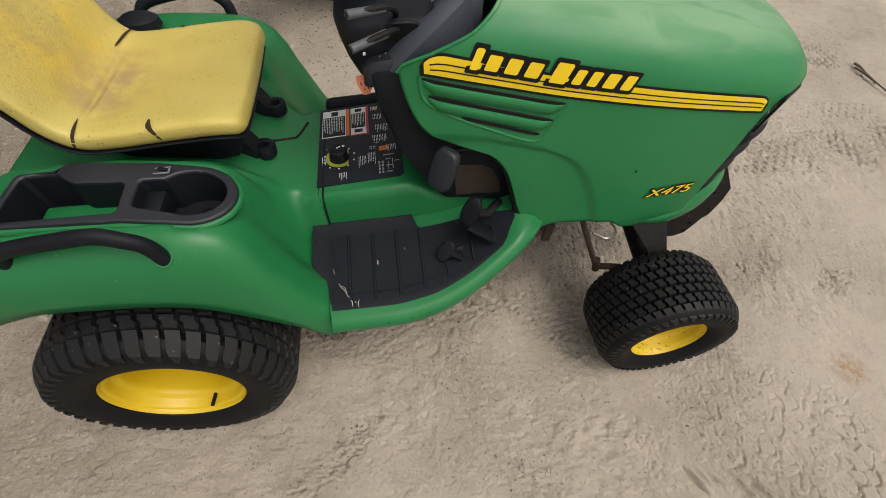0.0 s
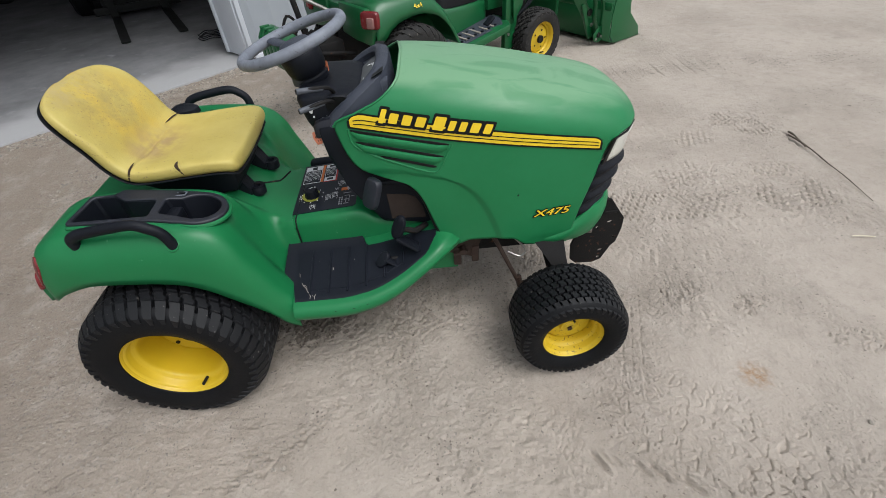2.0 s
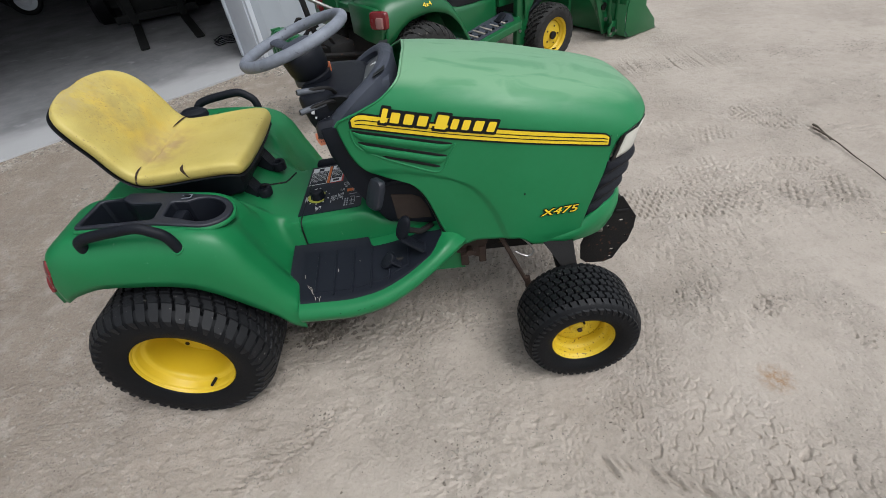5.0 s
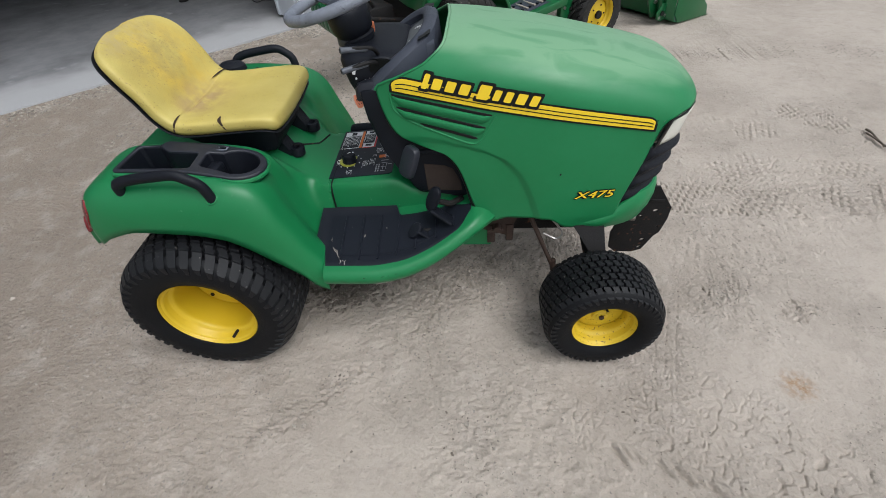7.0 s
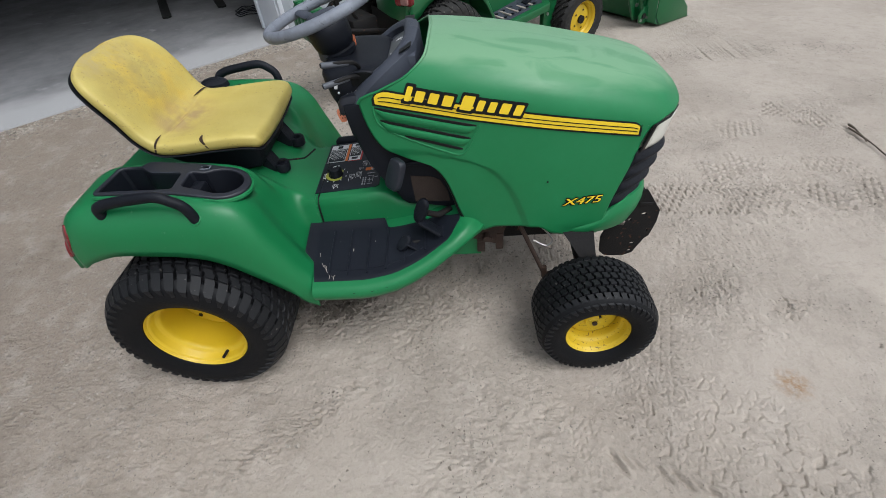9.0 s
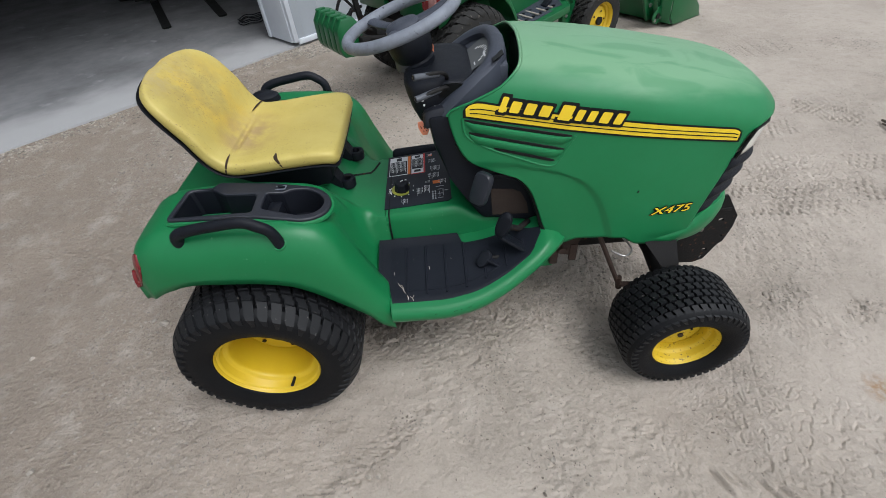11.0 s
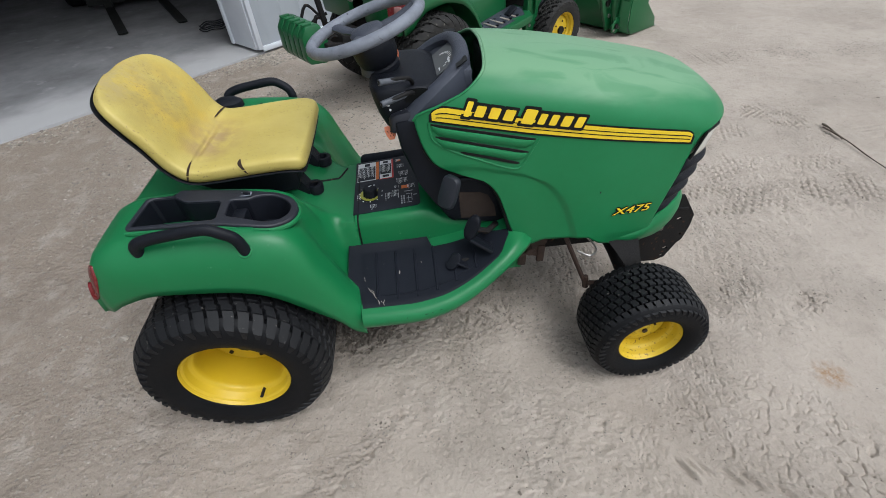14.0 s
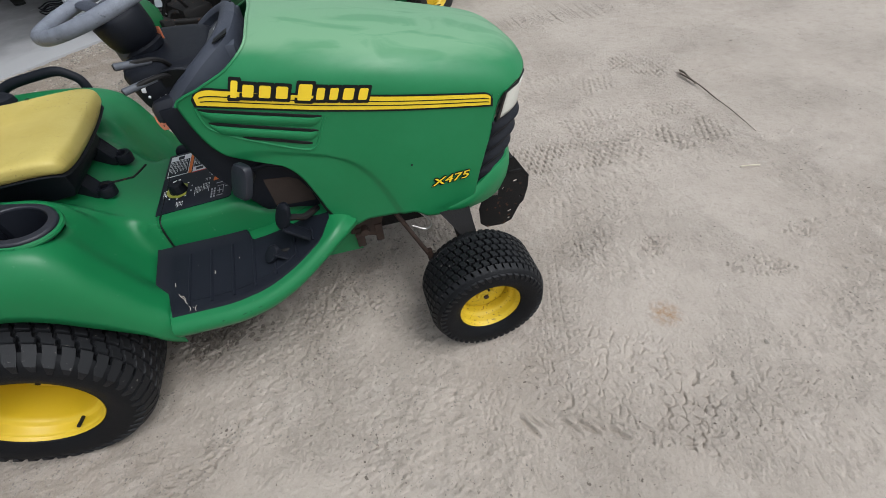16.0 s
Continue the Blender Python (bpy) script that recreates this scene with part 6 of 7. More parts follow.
def seat_rings(grow, thick, sink):
    pts = SEAT_LINE
    L = len(pts) - 1
    rings = []
    for i, p in enumerate(pts):
        d = (pts[min(L, i + 1)] - pts[max(0, i - 1)]).normalized()
        nrm = Vector((d.z, 0, -d.x))
        f = i / L
        # width: rounded at the front lip and at the top of the back
        edge = seat_width(f)
        w = (0.216 + grow) * edge
        th = thick * (1 - 0.25 * smooth(0.5, 1, f)) * (0.35 + 0.65 * edge)
        end = min(1.0, f / 0.055, (1 - f) / 0.085)
        th *= max(0.12, math.sqrt(max(0.0, 1 - (1 - end) ** 2)))
        ring = []
        for k in range(72):
            a = 2 * math.pi * k / 72
            ca, sa = signed_power(math.cos(a), 0.55), signed_power(math.sin(a), 0.65)
            bol = 0.018 * abs(ca) ** 3.0 * smooth(-0.12, 0.08, f) * (1 - 0.5 * smooth(0.75, 1, f)) * edge
            hollow = -0.010 * (1 - abs(ca) ** 2)
            if sa > 0 and not grow:
                # the loose fold where cushion and back meet
                hollow += 0.007 * math.exp(-((f - 0.405) / 0.022) ** 2 - ((ca + 0.25) / 0.38) ** 2)
                hollow -= 0.006 * math.exp(-((f - 0.455) / 0.020) ** 2 - ((ca + 0.20) / 0.50) ** 2)
            ring.append(p + Vector((0, -0.006 + w * ca, 0)) + nrm * (th * sa + bol + hollow - sink))
        rings.append(ring)
    return rings


seat = part("seat", loft(seat_rings(0.0, 0.037, 0.003)), VINYL, tractor, "cracked and stained yellow vinyl tractor seat", angle=70)
part("seat_pan", loft(seat_rings(0.0005, 0.007, 0.029)), PLASTIC, seat, "dark seat pan edge", angle=70)


def seat_point(f, deg, lift=0.0):
    """A place on the seat: f from the front lip (0) to the top (1), deg 90 on the middle line and 180 on the right edge."""
    rings = seat_rings(0.0, 0.037 + lift, 0.003)
    i = f * (len(rings) - 1)
    k = deg / 5.0
    i0, k0 = int(i), int(k) % 72
    a = Vector(rings[i0][k0]).lerp(Vector(rings[i0][(k0 + 1) % 72]), k - int(k))
    b = Vector(rings[min(i0 + 1, len(rings) - 1)][k0]).lerp(Vector(rings[min(i0 + 1, len(rings) - 1)][(k0 + 1) % 72]), k - int(k))
    return a.lerp(b, i - i0)


def tear(f0, f1, d0, d1, width, curve=0.02):
    """A torn slit across the vinyl: a dark sliver with ragged edges."""
    bm = bmesh.new()
    rings = []
    for i in range(29):
        u = i / 28
        f = f0 + (f1 - f0) * u + curve * math.sin(math.pi * u)
        w = width * (math.sin(math.pi * (0.03 + 0.95 * u ** 0.8)) ** 0.9) + 0.0006
        d = d0 + (d1 - d0) * u
        ragged = [0.16 * width * noise.noise(Vector((i * 0.9, e * 7.0, f0 * 40))) for e in (0, 1)]
        rings.append([seat_point(min(1, f + w * k + (ragged[0] if k < 0 else ragged[1])), d, 0.0050 if abs(k) > 0.9 else 0.0062) for k in (-1, -0.4, 0.4, 1)])
    return add_loft(bm, rings, False, False)


for f0, f1, d0, d1, w, c in ((0.468, 0.452, 128, 196, 0.0105, -0.006), (0.246, 0.234, 142, 190, 0.0050, 0.004), (0.500, 0.440, 72, 14, 0.0110, 0.004), (0.26, 0.265, 36, 12, 0.0045, 0.0)):
    part("tear", tear(f0, f1, d0, d1, w, c), TEAR, seat, "dark split in the yellow vinyl")


# seat base: brackets and hinge eyes under the cushion
web = [(-0.08, 0.790), (-0.05, 0.745), (0.02, 0.712), (0.20, 0.690), (0.250, 0.690), (0.262, 0.720), (0.262, 0.780), (0.20, 0.790)]
base = part("seat_base", prism(web, -0.140, 0.140, side_xz, 0.010), PLASTIC, tractor, "black seat hinge base")
for ex, ey in ((0.285, -0.062), (0.298, 0.118)):
    rings = [[(ex + r * math.cos(2 * math.pi * k / 24), ey + r * math.sin(2 * math.pi * k / 24), z) for k in range(24)] for r, z in ((0.027, 0.630), (0.029, 0.655), (0.026, 0.662), (0.015, 0.662), (0.013, 0.655), (0.013, 0.630))]
    lug = part("hinge_lug", loft(rings, True, False, True), PLASTIC, base, "black hinge lug with an open eye")
    part("lug_arm", prism([(0.08, 0.77), (0.10, 0.675), (ex - 0.016, 0.632), (ex - 0.012, 0.661), (ex - 0.045, 0.705), (0.235, 0.77)], ey - 0.029, ey + 0.029, side_xz, 0.006), PLASTIC, lug)
    part("hinge_pin", cyl((ex, ey, 0.626), (ex, ey, 0.642), 0.0125, 12), RUST, lug, "rusty hinge pin")


# ---- loose things on the yard ----
def twig(name, points, r, label):
    ob = part(name, tube(bend(points, 6), lambda f: r * (1 - 0.78 * f) * (1 + 0.18 * math.sin(23 * f)), 7), TWIG)
    return tagged(ob, label, "twig")


stick = twig("twig", [(3.375, 1.06, 0.012), (3.372, 1.0, 0.016), (3.358, 0.92, 0.013), (3.352, 0.80, 0.015), (3.342, 0.66, 0.010), (3.33, 0.50, 0.011), (3.30, 0.27, 0.008)], 0.0065, "long dry dark twig lying on the sand")
part("splinter", tube(bend([(3.348, 1.02, 0.012), (3.352, 0.95, 0.014), (3.356, 0.86, 0.013)], 5), 0.005, 6), TWIG, stick)
part("splinter", tube(bend([(3.356, 0.93, 0.016), (3.345, 0.88, 0.020), (3.338, 0.85, 0.014)], 5), 0.004, 6), TWIG, stick)


straw = part("straw", tube(bend([(2.985, 0.022, 0.008), (3.03, 0.012, 0.011), (3.085, 0.000, 0.008)], 4), 0.0035, 6), STRAW)
tagged(straw, "short pale dry straw lying on the sand", "straw")


def pebble_bm(bm, c, r):
    geo = bmesh.ops.create_icosphere(bm, subdivisions=1, radius=r, matrix=Matrix.Translation(c) @ Matrix.Rotation(random.uniform(0, 6), 4, "Z") @ Matrix.Diagonal((1, random.uniform(0.6, 1), random.uniform(0.4, 0.7), 1)))
    for v in geo["verts"]:
        v.co += Vector((random.uniform(-1, 1), random.uniform(-1, 1), random.uniform(-1, 1))) * r * 0.22


def stone(c, r, label="small pale limestone pebble on the sand"):
    bm = bmesh.new()
    pebble_bm(bm, c, r)
    return tagged(part("pebble", bm, STONE, angle=20), label, "pebble", "loose pebbles")


for x, y, r in ((0.897, -0.800, 0.011), (0.989, -0.882, 0.010), (0.936, -1.029, 0.012), (0.296, -0.810, 0.009), (0.326, -0.811, 0.011), (-0.739, -0.077, 0.014), (-0.686, -0.097, 0.024),
                (-0.887, -0.714, 0.014), (-0.925, -0.118, 0.011), (-1.205, -0.231, 0.013), (2.34, -0.87, 0.012), (2.05, -0.24, 0.010), (2.26, -0.31, 0.009), (2.30, -0.34, 0.012)):
    stone((x, y, ground_height(x, y) + r * 0.25), r)
for x, y, r in ((0.513, -0.897, 0.005), (0.85, -0.901, 0.008), (0.417, -0.616, 0.007)):
    ob = stone((x, y, ground_height(x, y) + r * 0.25), r, "small dark clod of soil on the sand")
    ob.data.materials[0] = CLOD


def pebbles(name, count, place, sizes, label, mat):
    """Many chips joined as one object."""
    verts, faces = [], []
    for _ in range(count):
        x, y, z = place()
        r = random.uniform(*sizes)
        yaw, sx, sy, sz = random.uniform(0, 6.3), random.uniform(0.7, 1.2), random.uniform(0.5, 1.0), random.uniform(0.35, 0.7)
        b = len(verts)
        for px, py, pz in ((1, 0, 0), (-1, 0, 0), (0, 1, 0), (0, -1, 0), (0, 0, 1), (0.7, 0.6, 0.5), (-0.6, -0.7, 0.55), (0.6, -0.6, 0.4)):
            px, py, pz = px * sx + random.uniform(-0.2, 0.2), py * sy + random.uniform(-0.2, 0.2), pz * sz
            verts.append((x + r * (px * math.cos(yaw) - py * math.sin(yaw)), y + r * (px * math.sin(yaw) + py * math.cos(yaw)), z + r * pz))
        for f in ((4, 5, 2), (4, 2, 6), (6, 2, 1), (4, 6, 3), (6, 1, 3), (4, 3, 7), (4, 7, 5), (7, 3, 0), (7, 0, 5), (5, 0, 2)):
            faces.append(tuple(b + i for i in f))
    me = bpy.data.meshes.new(name)
    me.from_pydata(verts, [], faces)
    me.materials.append(mat)
    return tagged(new(name, me), label, "gravel", kind="stuff")


def along_slab():
    u, v = random.uniform(-4.5, 1.6), -abs(random.gauss(0, 0.13)) - 0.01
    p = SHED @ Vector((u, v - (0.12 * max(0, u)), 0))
    return p.x, p.y, ground_height(p.x, p.y) - 0.002


def by_wall():
    u, v = random.uniform(-0.1, 1.9), random.uniform(-0.42, -0.02)
    p = SHED @ Vector((u, v, 0))
    return p.x, p.y, ground_height(p.x, p.y)


def behind():
    x, y = random.uniform(-1.6, 1.1), random.triangular(0.7, 2.9, 2.3)
    return x, y, ground_height(x, y) - 0.001


def loose_place(pick):
    """A random place, far more often on crumbled ground than on packed ground."""
    while True:
        x, y = pick()
        if random.random() < 0.08 + 0.92 * rough_zone(x, y) ** 1.5:
            return x, y, ground_height(x, y) - 0.001


def scattered():
    return loose_place(lambda: (random.uniform(-2.6, 4.6), random.uniform(-1.6, 3.2)))


def rear_left():
    return loose_place(lambda: (random.gauss(-1.2, 0.8), random.gauss(0.3, 0.8)))


pebbles("gravel", 5200, along_slab, (0.004, 0.017), "pale limestone gravel along the slab edge", GRAVEL)
pebbles("gravel", 5600, behind, (0.0025, 0.0135), "scattered fine gravel between the machines", GRAVEL)
pebbles("gravel", 2600, by_wall, (0.005, 0.019), "pale limestone gravel by the shed wall", GRAVEL)


def close_by():
    return loose_place(lambda: (random.uniform(-0.9, 3.2), random.triangular(-1.35, 1.2, -0.6)))


pebbles("grit", 4500, close_by, (0.0014, 0.0042), "pale grains loose on the sand", GRAVEL)
pebbles("grit", 1300, close_by, (0.0014, 0.0038), "dark grains loose on the sand", CLOD)
pebbles("grit", 6000, scattered, (0.0016, 0.0055), "fine grit on the sand", STONE)
pebbles("grit", 1500, rear_left, (0.002, 0.007), "coarse grit on the sand", STONE)


def cluster():
    cx, cy, sx, sy = random.choice(((0.34, -0.17, 0.07, 0.05), (0.34, -0.17, 0.07, 0.05), (0.39, -0.63, 0.03, 0.02), (0.89, -0.80, 0.05, 0.03), (2.26, -0.32, 0.04, 0.03), (2.02, -0.21, 0.06, 0.03), (0.5, -0.05, 0.2, 0.06)))
    x, y = random.gauss(cx, sx), random.gauss(cy, sy)
    return x, y, ground_height(x, y) - 0.001


def under_step():
    x, y = random.gauss(0.37, 0.065), random.gauss(-0.20, 0.04)
    return x, y, ground_height(x, y) + random.uniform(-0.002, 0.006)


def broken_place():
    """A place in one of the trodden patches, or in the shade beneath the machine."""
    (cx, cy), hl, hw, head, d = random.choices(BROKEN, [b[1] * b[2] * b[4] for b in BROKEN])[0]
    c, s = math.cos(radians(head)), math.sin(radians(head))
    u, v = random.gauss(0, 0.5) * hl, random.gauss(0, 0.5) * hw
    x, y = cx + u * c - v * s, cy + u * s + v * c
    return x, y, ground_height(x, y) - 0.0015


def beneath():
    x, y = random.uniform(0.25, 1.6), random.gauss(0.0, 0.22)
    return x, y, ground_height(x, y) - 0.0015


pebbles("crumbs", 6500, broken_place, (0.0020, 0.0075), "flakes of broken sand crust in trodden patches", CRUST)
pebbles("crumbs", 5000, close_by, (0.0016, 0.0060), "flakes of broken sand crust", CRUST)
pebbles("crumbs", 9000, rear_left, (0.0020, 0.0080), "coarse crumbs of sand crust behind the machine", CRUST)
pebbles("crumbs", 2500, beneath, (0.0020, 0.0080), "crumbs of sand crust beneath the machine", CRUST)
pebbles("grit", 650, under_step, (0.004, 0.014), "dark crumbled clods of soil under the step", CLOD)
pebbles("grit", 420, cluster, (0.0012, 0.0048), "dark crumbs of soil in patches on the sand", CLOD)
pebbles("grit", 1000, scattered, (0.0012, 0.0042), "dark specks scattered on the sand", CLOD)
pebbles("grit", 3600, rear_left, (0.0014, 0.0050), "dark coarse crumbs on the sand", CLOD)


# ---- inside the shed ----
def shed_thing(name, label, category, u, v, turn=0, group=""):
    return thing(name, label, category, SHED @ pose(u, v, 0.02, 0, 0, turn), group)


forks = shed_thing("fork_carriage", "black fork carriage with two steel tines on the slab", "forklift attachment", 0.17, 3.42, -15)
for x in (-0.34, 0.34):
    bm = loft([[(x - 0.055, y, 0.0), (x + 0.055, y, 0.0), (x + 0.055, y, h), (x - 0.055, y, h)] for y, h in ((-1.47, 0.018), (-0.8, 0.03), (0.0, 0.04))])
    add_tube(bm, [(x, -1.47, 0.0), (x, -1.47, 0.018)], 0.055, 20)
    add_box(bm, (x, 0.02, 0.25), (0.11, 0.05, 0.55), 0.006)
    part("tine", bm, DARK_MACHINE, forks, "black worn fork tine")
bm = box((0, 0.06, 0.12), (1.15, 0.06, 0.10), 0.008)
add_box(bm, (0, 0.06, 0.48), (1.15, 0.06, 0.10), 0.008)
part("carriage_bar", bm, DARK_MACHINE, forks)
part("back_frame", box((0, 0.12, 0.6), (0.9, 0.05, 0.9), 0.01), DARK_MACHINE, forks)
part("chain", tube(bend([(0.05, 0.0, 0.62), (0.07, -0.02, 0.45), (0.10, -0.02, 0.30)], 4), 0.012, 6), STEEL, forks, "bright steel chain")
loader = shed_thing("skid_loader", "dark loader machine parked inside the shed", "loader", 0.45, 4.35, -15)
part("body", box((0, 0.35, 0.75), (1.25, 1.7, 1.1), 0.06), DARK_MACHINE, loader)
part("cab", box((0, 0.5, 1.7), (0.9, 1.0, 0.9), 0.08), DARK_MACHINE, loader)
for x in (-0.72, 0.72):
    for y in (-0.25, 0.95):
        part("loader_tyre", lathe([(0.15, 0.10), (0.34, 0.12), (0.38, 0.08), (0.38, -0.08), (0.34, -0.12), (0.15, -0.10)], 28, Matrix.Translation((x, y, 0.38)) @ Matrix.Rotation(radians(90), 4, "Z"), True), RUBBER, loader, "black loader tyre")

cart = shed_thing("mower", "dark machine with pale wheel discs parked deep in the shed", "mower", -0.08, 7.53, 90)
part("body", box((0.1, -0.2, 0.75), (1.0, 2.6, 0.55), 0.12), DARK_MACHINE, cart)
part("seat_back", box((0.1, 0.1, 1.2), (0.6, 0.2, 0.6), 0.06), DARK_MACHINE, cart)
for x in (-0.60, 0.75):
    for y in (0.79, -0.72):
        r = 0.25
        w = part("mower_wheel", lathe([(0.0, 0.09), (0.04, 0.095), (0.05, 0.07), (0.10, 0.065), (0.12, 0.08), (r * 0.62, 0.085), (r * 0.68, 0.10)], 32, Matrix.Translation((x, y, r)) @ Matrix.Rotation(radians(90 if x < 0 else -90), 4, "Z")), WHITE_TRIM, cart, "pale grey wheel disc")
        part("mower_tyre", lathe([(r * 0.64, 0.09), (r * 0.85, 0.11), (r, 0.08), (r, -0.08), (r * 0.85, -0.11), (r * 0.64, -0.09)], 32, Matrix.Translation((x, y, r)) @ Matrix.Rotation(radians(90), 4, "Z"), True), RUBBER, w, "black tyre")
part("front_bumper", tube(bend([(-0.5, -0.5, 0.62), (-0.62, -0.3, 0.60), (-0.62, 0.2, 0.60), (-0.5, 0.4, 0.62)], 5), 0.02, 8), WHITE_TRIM, cart, "pale bumper bar")
bm = bmesh.new()
for k, r in enumerate((0.17, 0.15, 0.16)):
    add_tube(bm, [(r * math.cos(2 * math.pi * i / 30), 0.8 * r * math.sin(2 * math.pi * i / 30), 0.015 + 0.018 * k + 0.008 * math.sin(i)) for i in range(30)], 0.006, 6, closed=True)
cable = part("cable_coil", bm, PLASTIC)
cable.matrix_world = SHED @ pose(0.20, 1.28, 0.02)
tagged(cable, "coiled black cable on the shed slab", "cable")


# ---- second tractor with loader, behind ----
def far_tractor():
    H = 34.0
    origin = Vector((0.62, 2.33, 0))
    t = thing("loader_tractor", "green compact tractor with front loader and bucket by the shed", "tractor", pose(origin.x, origin.y, 0, 0, 0, H))
    make_wheel(t, "rear_wheel", (0, -0.45, 0.325), -1, 0.33, 0.15, 0.17, 0.02, 7, 27, 0.10, 0.86, rubber=DUSTY_RUBBER, tyre_label="black rear tyre with knobbly tread")
    make_wheel(t, "rear_wheel", (0, 0.45, 0.325), 1, 0.33, 0.15, 0.17, 0.02, 7, 27, 0.10, 0.86, rubber=DUSTY_RUBBER, tyre_label="black rear tyre with knobbly tread")
    make_wheel(t, "front_wheel", (1.385, -0.465, 0.244), -1, 0.252, 0.095, 0.148, 0.045, 6, 27, 0.10, 0.86, holes=5, rubber=DUSTY_RUBBER, tyre_label="black front tyre with knobbly tread")
    make_wheel(t, "front_wheel", (1.385, 0.465, 0.244), 1, 0.252, 0.095, 0.148, 0.045, 6, 27, 0.10, 0.86, holes=5, rubber=DUSTY_RUBBER, tyre_label="black front tyre with knobbly tread")
    for y in (-0.575, 0.575):
        part("hub_disc", cyl((1.385, y * 0.86, 0.244), (1.385, y * 0.93, 0.244), 0.032, 20), IRON, t, "dark wheel hub")
    bm = box((0.75, 0, 0.40), (1.7, 0.26, 0.22), 0.02)
    add_box(bm, (0, 0, 0.40), (0.45, 0.5, 0.30), 0.03)
    part("chassis", bm, IRON, t, "black frame and axles")
    part("front_axle", cyl((1.385, -0.44, 0.25), (1.385, 0.44, 0.25), 0.04), IRON, t)
    # fenders
    for s in (-1, 1):
        bm = bmesh.new()
        rows = []
        arch = [(-0.30, 0.58), (-0.24, 0.60), (-0.18, 0.65), (-0.08, 0.695), (0.06, 0.71), (0.20, 0.68), (0.32, 0.59), (0.40, 0.46), (0.47, 0.34)]
        crown = [(-0.31, 0.76), (-0.28, 0.81), (-0.18, 0.845), (0.0, 0.85), (0.15, 0.825), (0.28, 0.74), (0.38, 0.60), (0.47, 0.42)]
        for i in range(29):
            x = -0.30 + 0.77 * i / 28
            za, zc = lerp_table(arch, x), lerp_table(crown, x)
            ring = [(x, s * 0.10, min(0.80, zc)), (x, s * 0.22, zc - 0.01), (x, s * 0.30, zc)]
            for k in range(9):
                a = k / 8 * math.pi / 2
                ring.append((x, s * (0.40 + 0.135 * math.sin(a) ** 0.8), za + (zc - za) * math.cos(a) ** 0.8))
            rows.append(ring)
        add_loft(bm, rows, False, False)
        fd = part("fender", bm, GREEN2, t, "green rear fender")
        md = fd.modifiers.new("thickness", "SOLIDIFY")
        md.thickness, md.offset = 0.008, -1.0
        bm = prism([(s * 0.30, 0.58), (s * 0.50, 0.575), (s * 0.53, 0.68), (s * 0.51, 0.76), (s * 0.46, 0.80), (s * 0.10, 0.80), (s * 0.10, 0.60)], -0.33, -0.29, lambda u, v, w: (w, u, v), 0.008)
        part("rear_panel", bm, GREEN2, fd, "green rear panel")
        tl = part("tail_light", pad((-0.318, s * (0.500 if s < 0 else 0.40), 0.738), (-1.0, s * 0.55, 0.12), (0, 0, 1), 0.068, 0.056, 0.040, 5), RED, t, "red tail light with a dull insert")
        part("lens_insert", pad((-0.334, s * (0.528 if s < 0 else 0.428), 0.728), (-1.0, s * 0.55, 0.12), (0, 0, 1), 0.026, 0.034, 0.026, 6), DULL_LENS, tl, "dull pale lens insert")
        bm = tube(bend([(-0.10, s * 0.40, 0.83), (-0.08, s * 0.41, 0.875), (-0.02, s * 0.415, 0.895), (0.10, s * 0.415, 0.89), (0.17, s * 0.41, 0.85), (0.18, s * 0.40, 0.80)], 5), 0.018, 10)
        part("grab_handle", bm, PLASTIC, t, "black grab handle")
        # foot rest with a grey tread mat
        bm = prism([(0.40, 0.24), (0.47, 0.50), (1.02, 0.50), (1.10, 0.36), (1.10, 0.20), (0.40, 0.20)], 0.36, 0.42, lambda u, v, w: (u, s * v, w - 0.06 + 0.10 * smooth(0.8, 1.1, u)), 0.01)
        fr = part("foot_rest", bm, GREEN2, t, "green foot rest")
        bm = prism([(0.47, 0.25), (0.50, 0.45), (0.98, 0.45), (1.05, 0.34), (1.05, 0.22)], 0.364, 0.372, lambda u, v, w: (u, s * v, w + 0.10 * smooth(0.8, 1.1, u)))
        mt = part("foot_mat", bm, DASH, fr, "grey rubber foot mat")
        for k in range(12):
            x = 0.53 + 0.075 * (k % 6)
            part("tread_stud", cyl((x + 0.03, s * (0.29 + 0.11 * (k // 6)), 0.374 + 0.135 * (x - 0.46)), (x + 0.03, s * (0.29 + 0.11 * (k // 6)), 0.384 + 0.135 * (x - 0.46)), 0.013, 8), PLASTIC, mt)
        for k in range(6):
            part("tread_bar", box((0.53 + 0.075 * k, s * 0.34, 0.378 + 0.135 * (0.04 + 0.075 * k)), (0.014, 0.15, 0.010), 0.002, rotation(0, -8, 0)), STONE, mt, "pale worn tread bar")
        part("pedal", box((0.92, s * 0.34, 0.46), (0.10, 0.06, 0.02), 0.006, rotation(0, -30, 0)), PLASTIC, t, "black pedal")
    part("deck", box((-0.02, 0, 0.75), (0.58, 0.60, 0.06), 0.02), GREEN2, t, "green seat deck")
    v4, f4 = letters("4x4", 0.048, 0.001)
    bm = bmesh.new()
    vs = [bm.verts.new((0.02 + v.x, -0.540 + 0.55 * (v.y - 0.01) - v.z, 0.755 + v.y * 0.75)) for v in v4]
    for f in f4:
        try:
            bm.faces.new([vs[i] for i in f])
        except ValueError:
            pass
    part("drive_badge", bm, DECAL_Y, t, "small yellow drive badge")
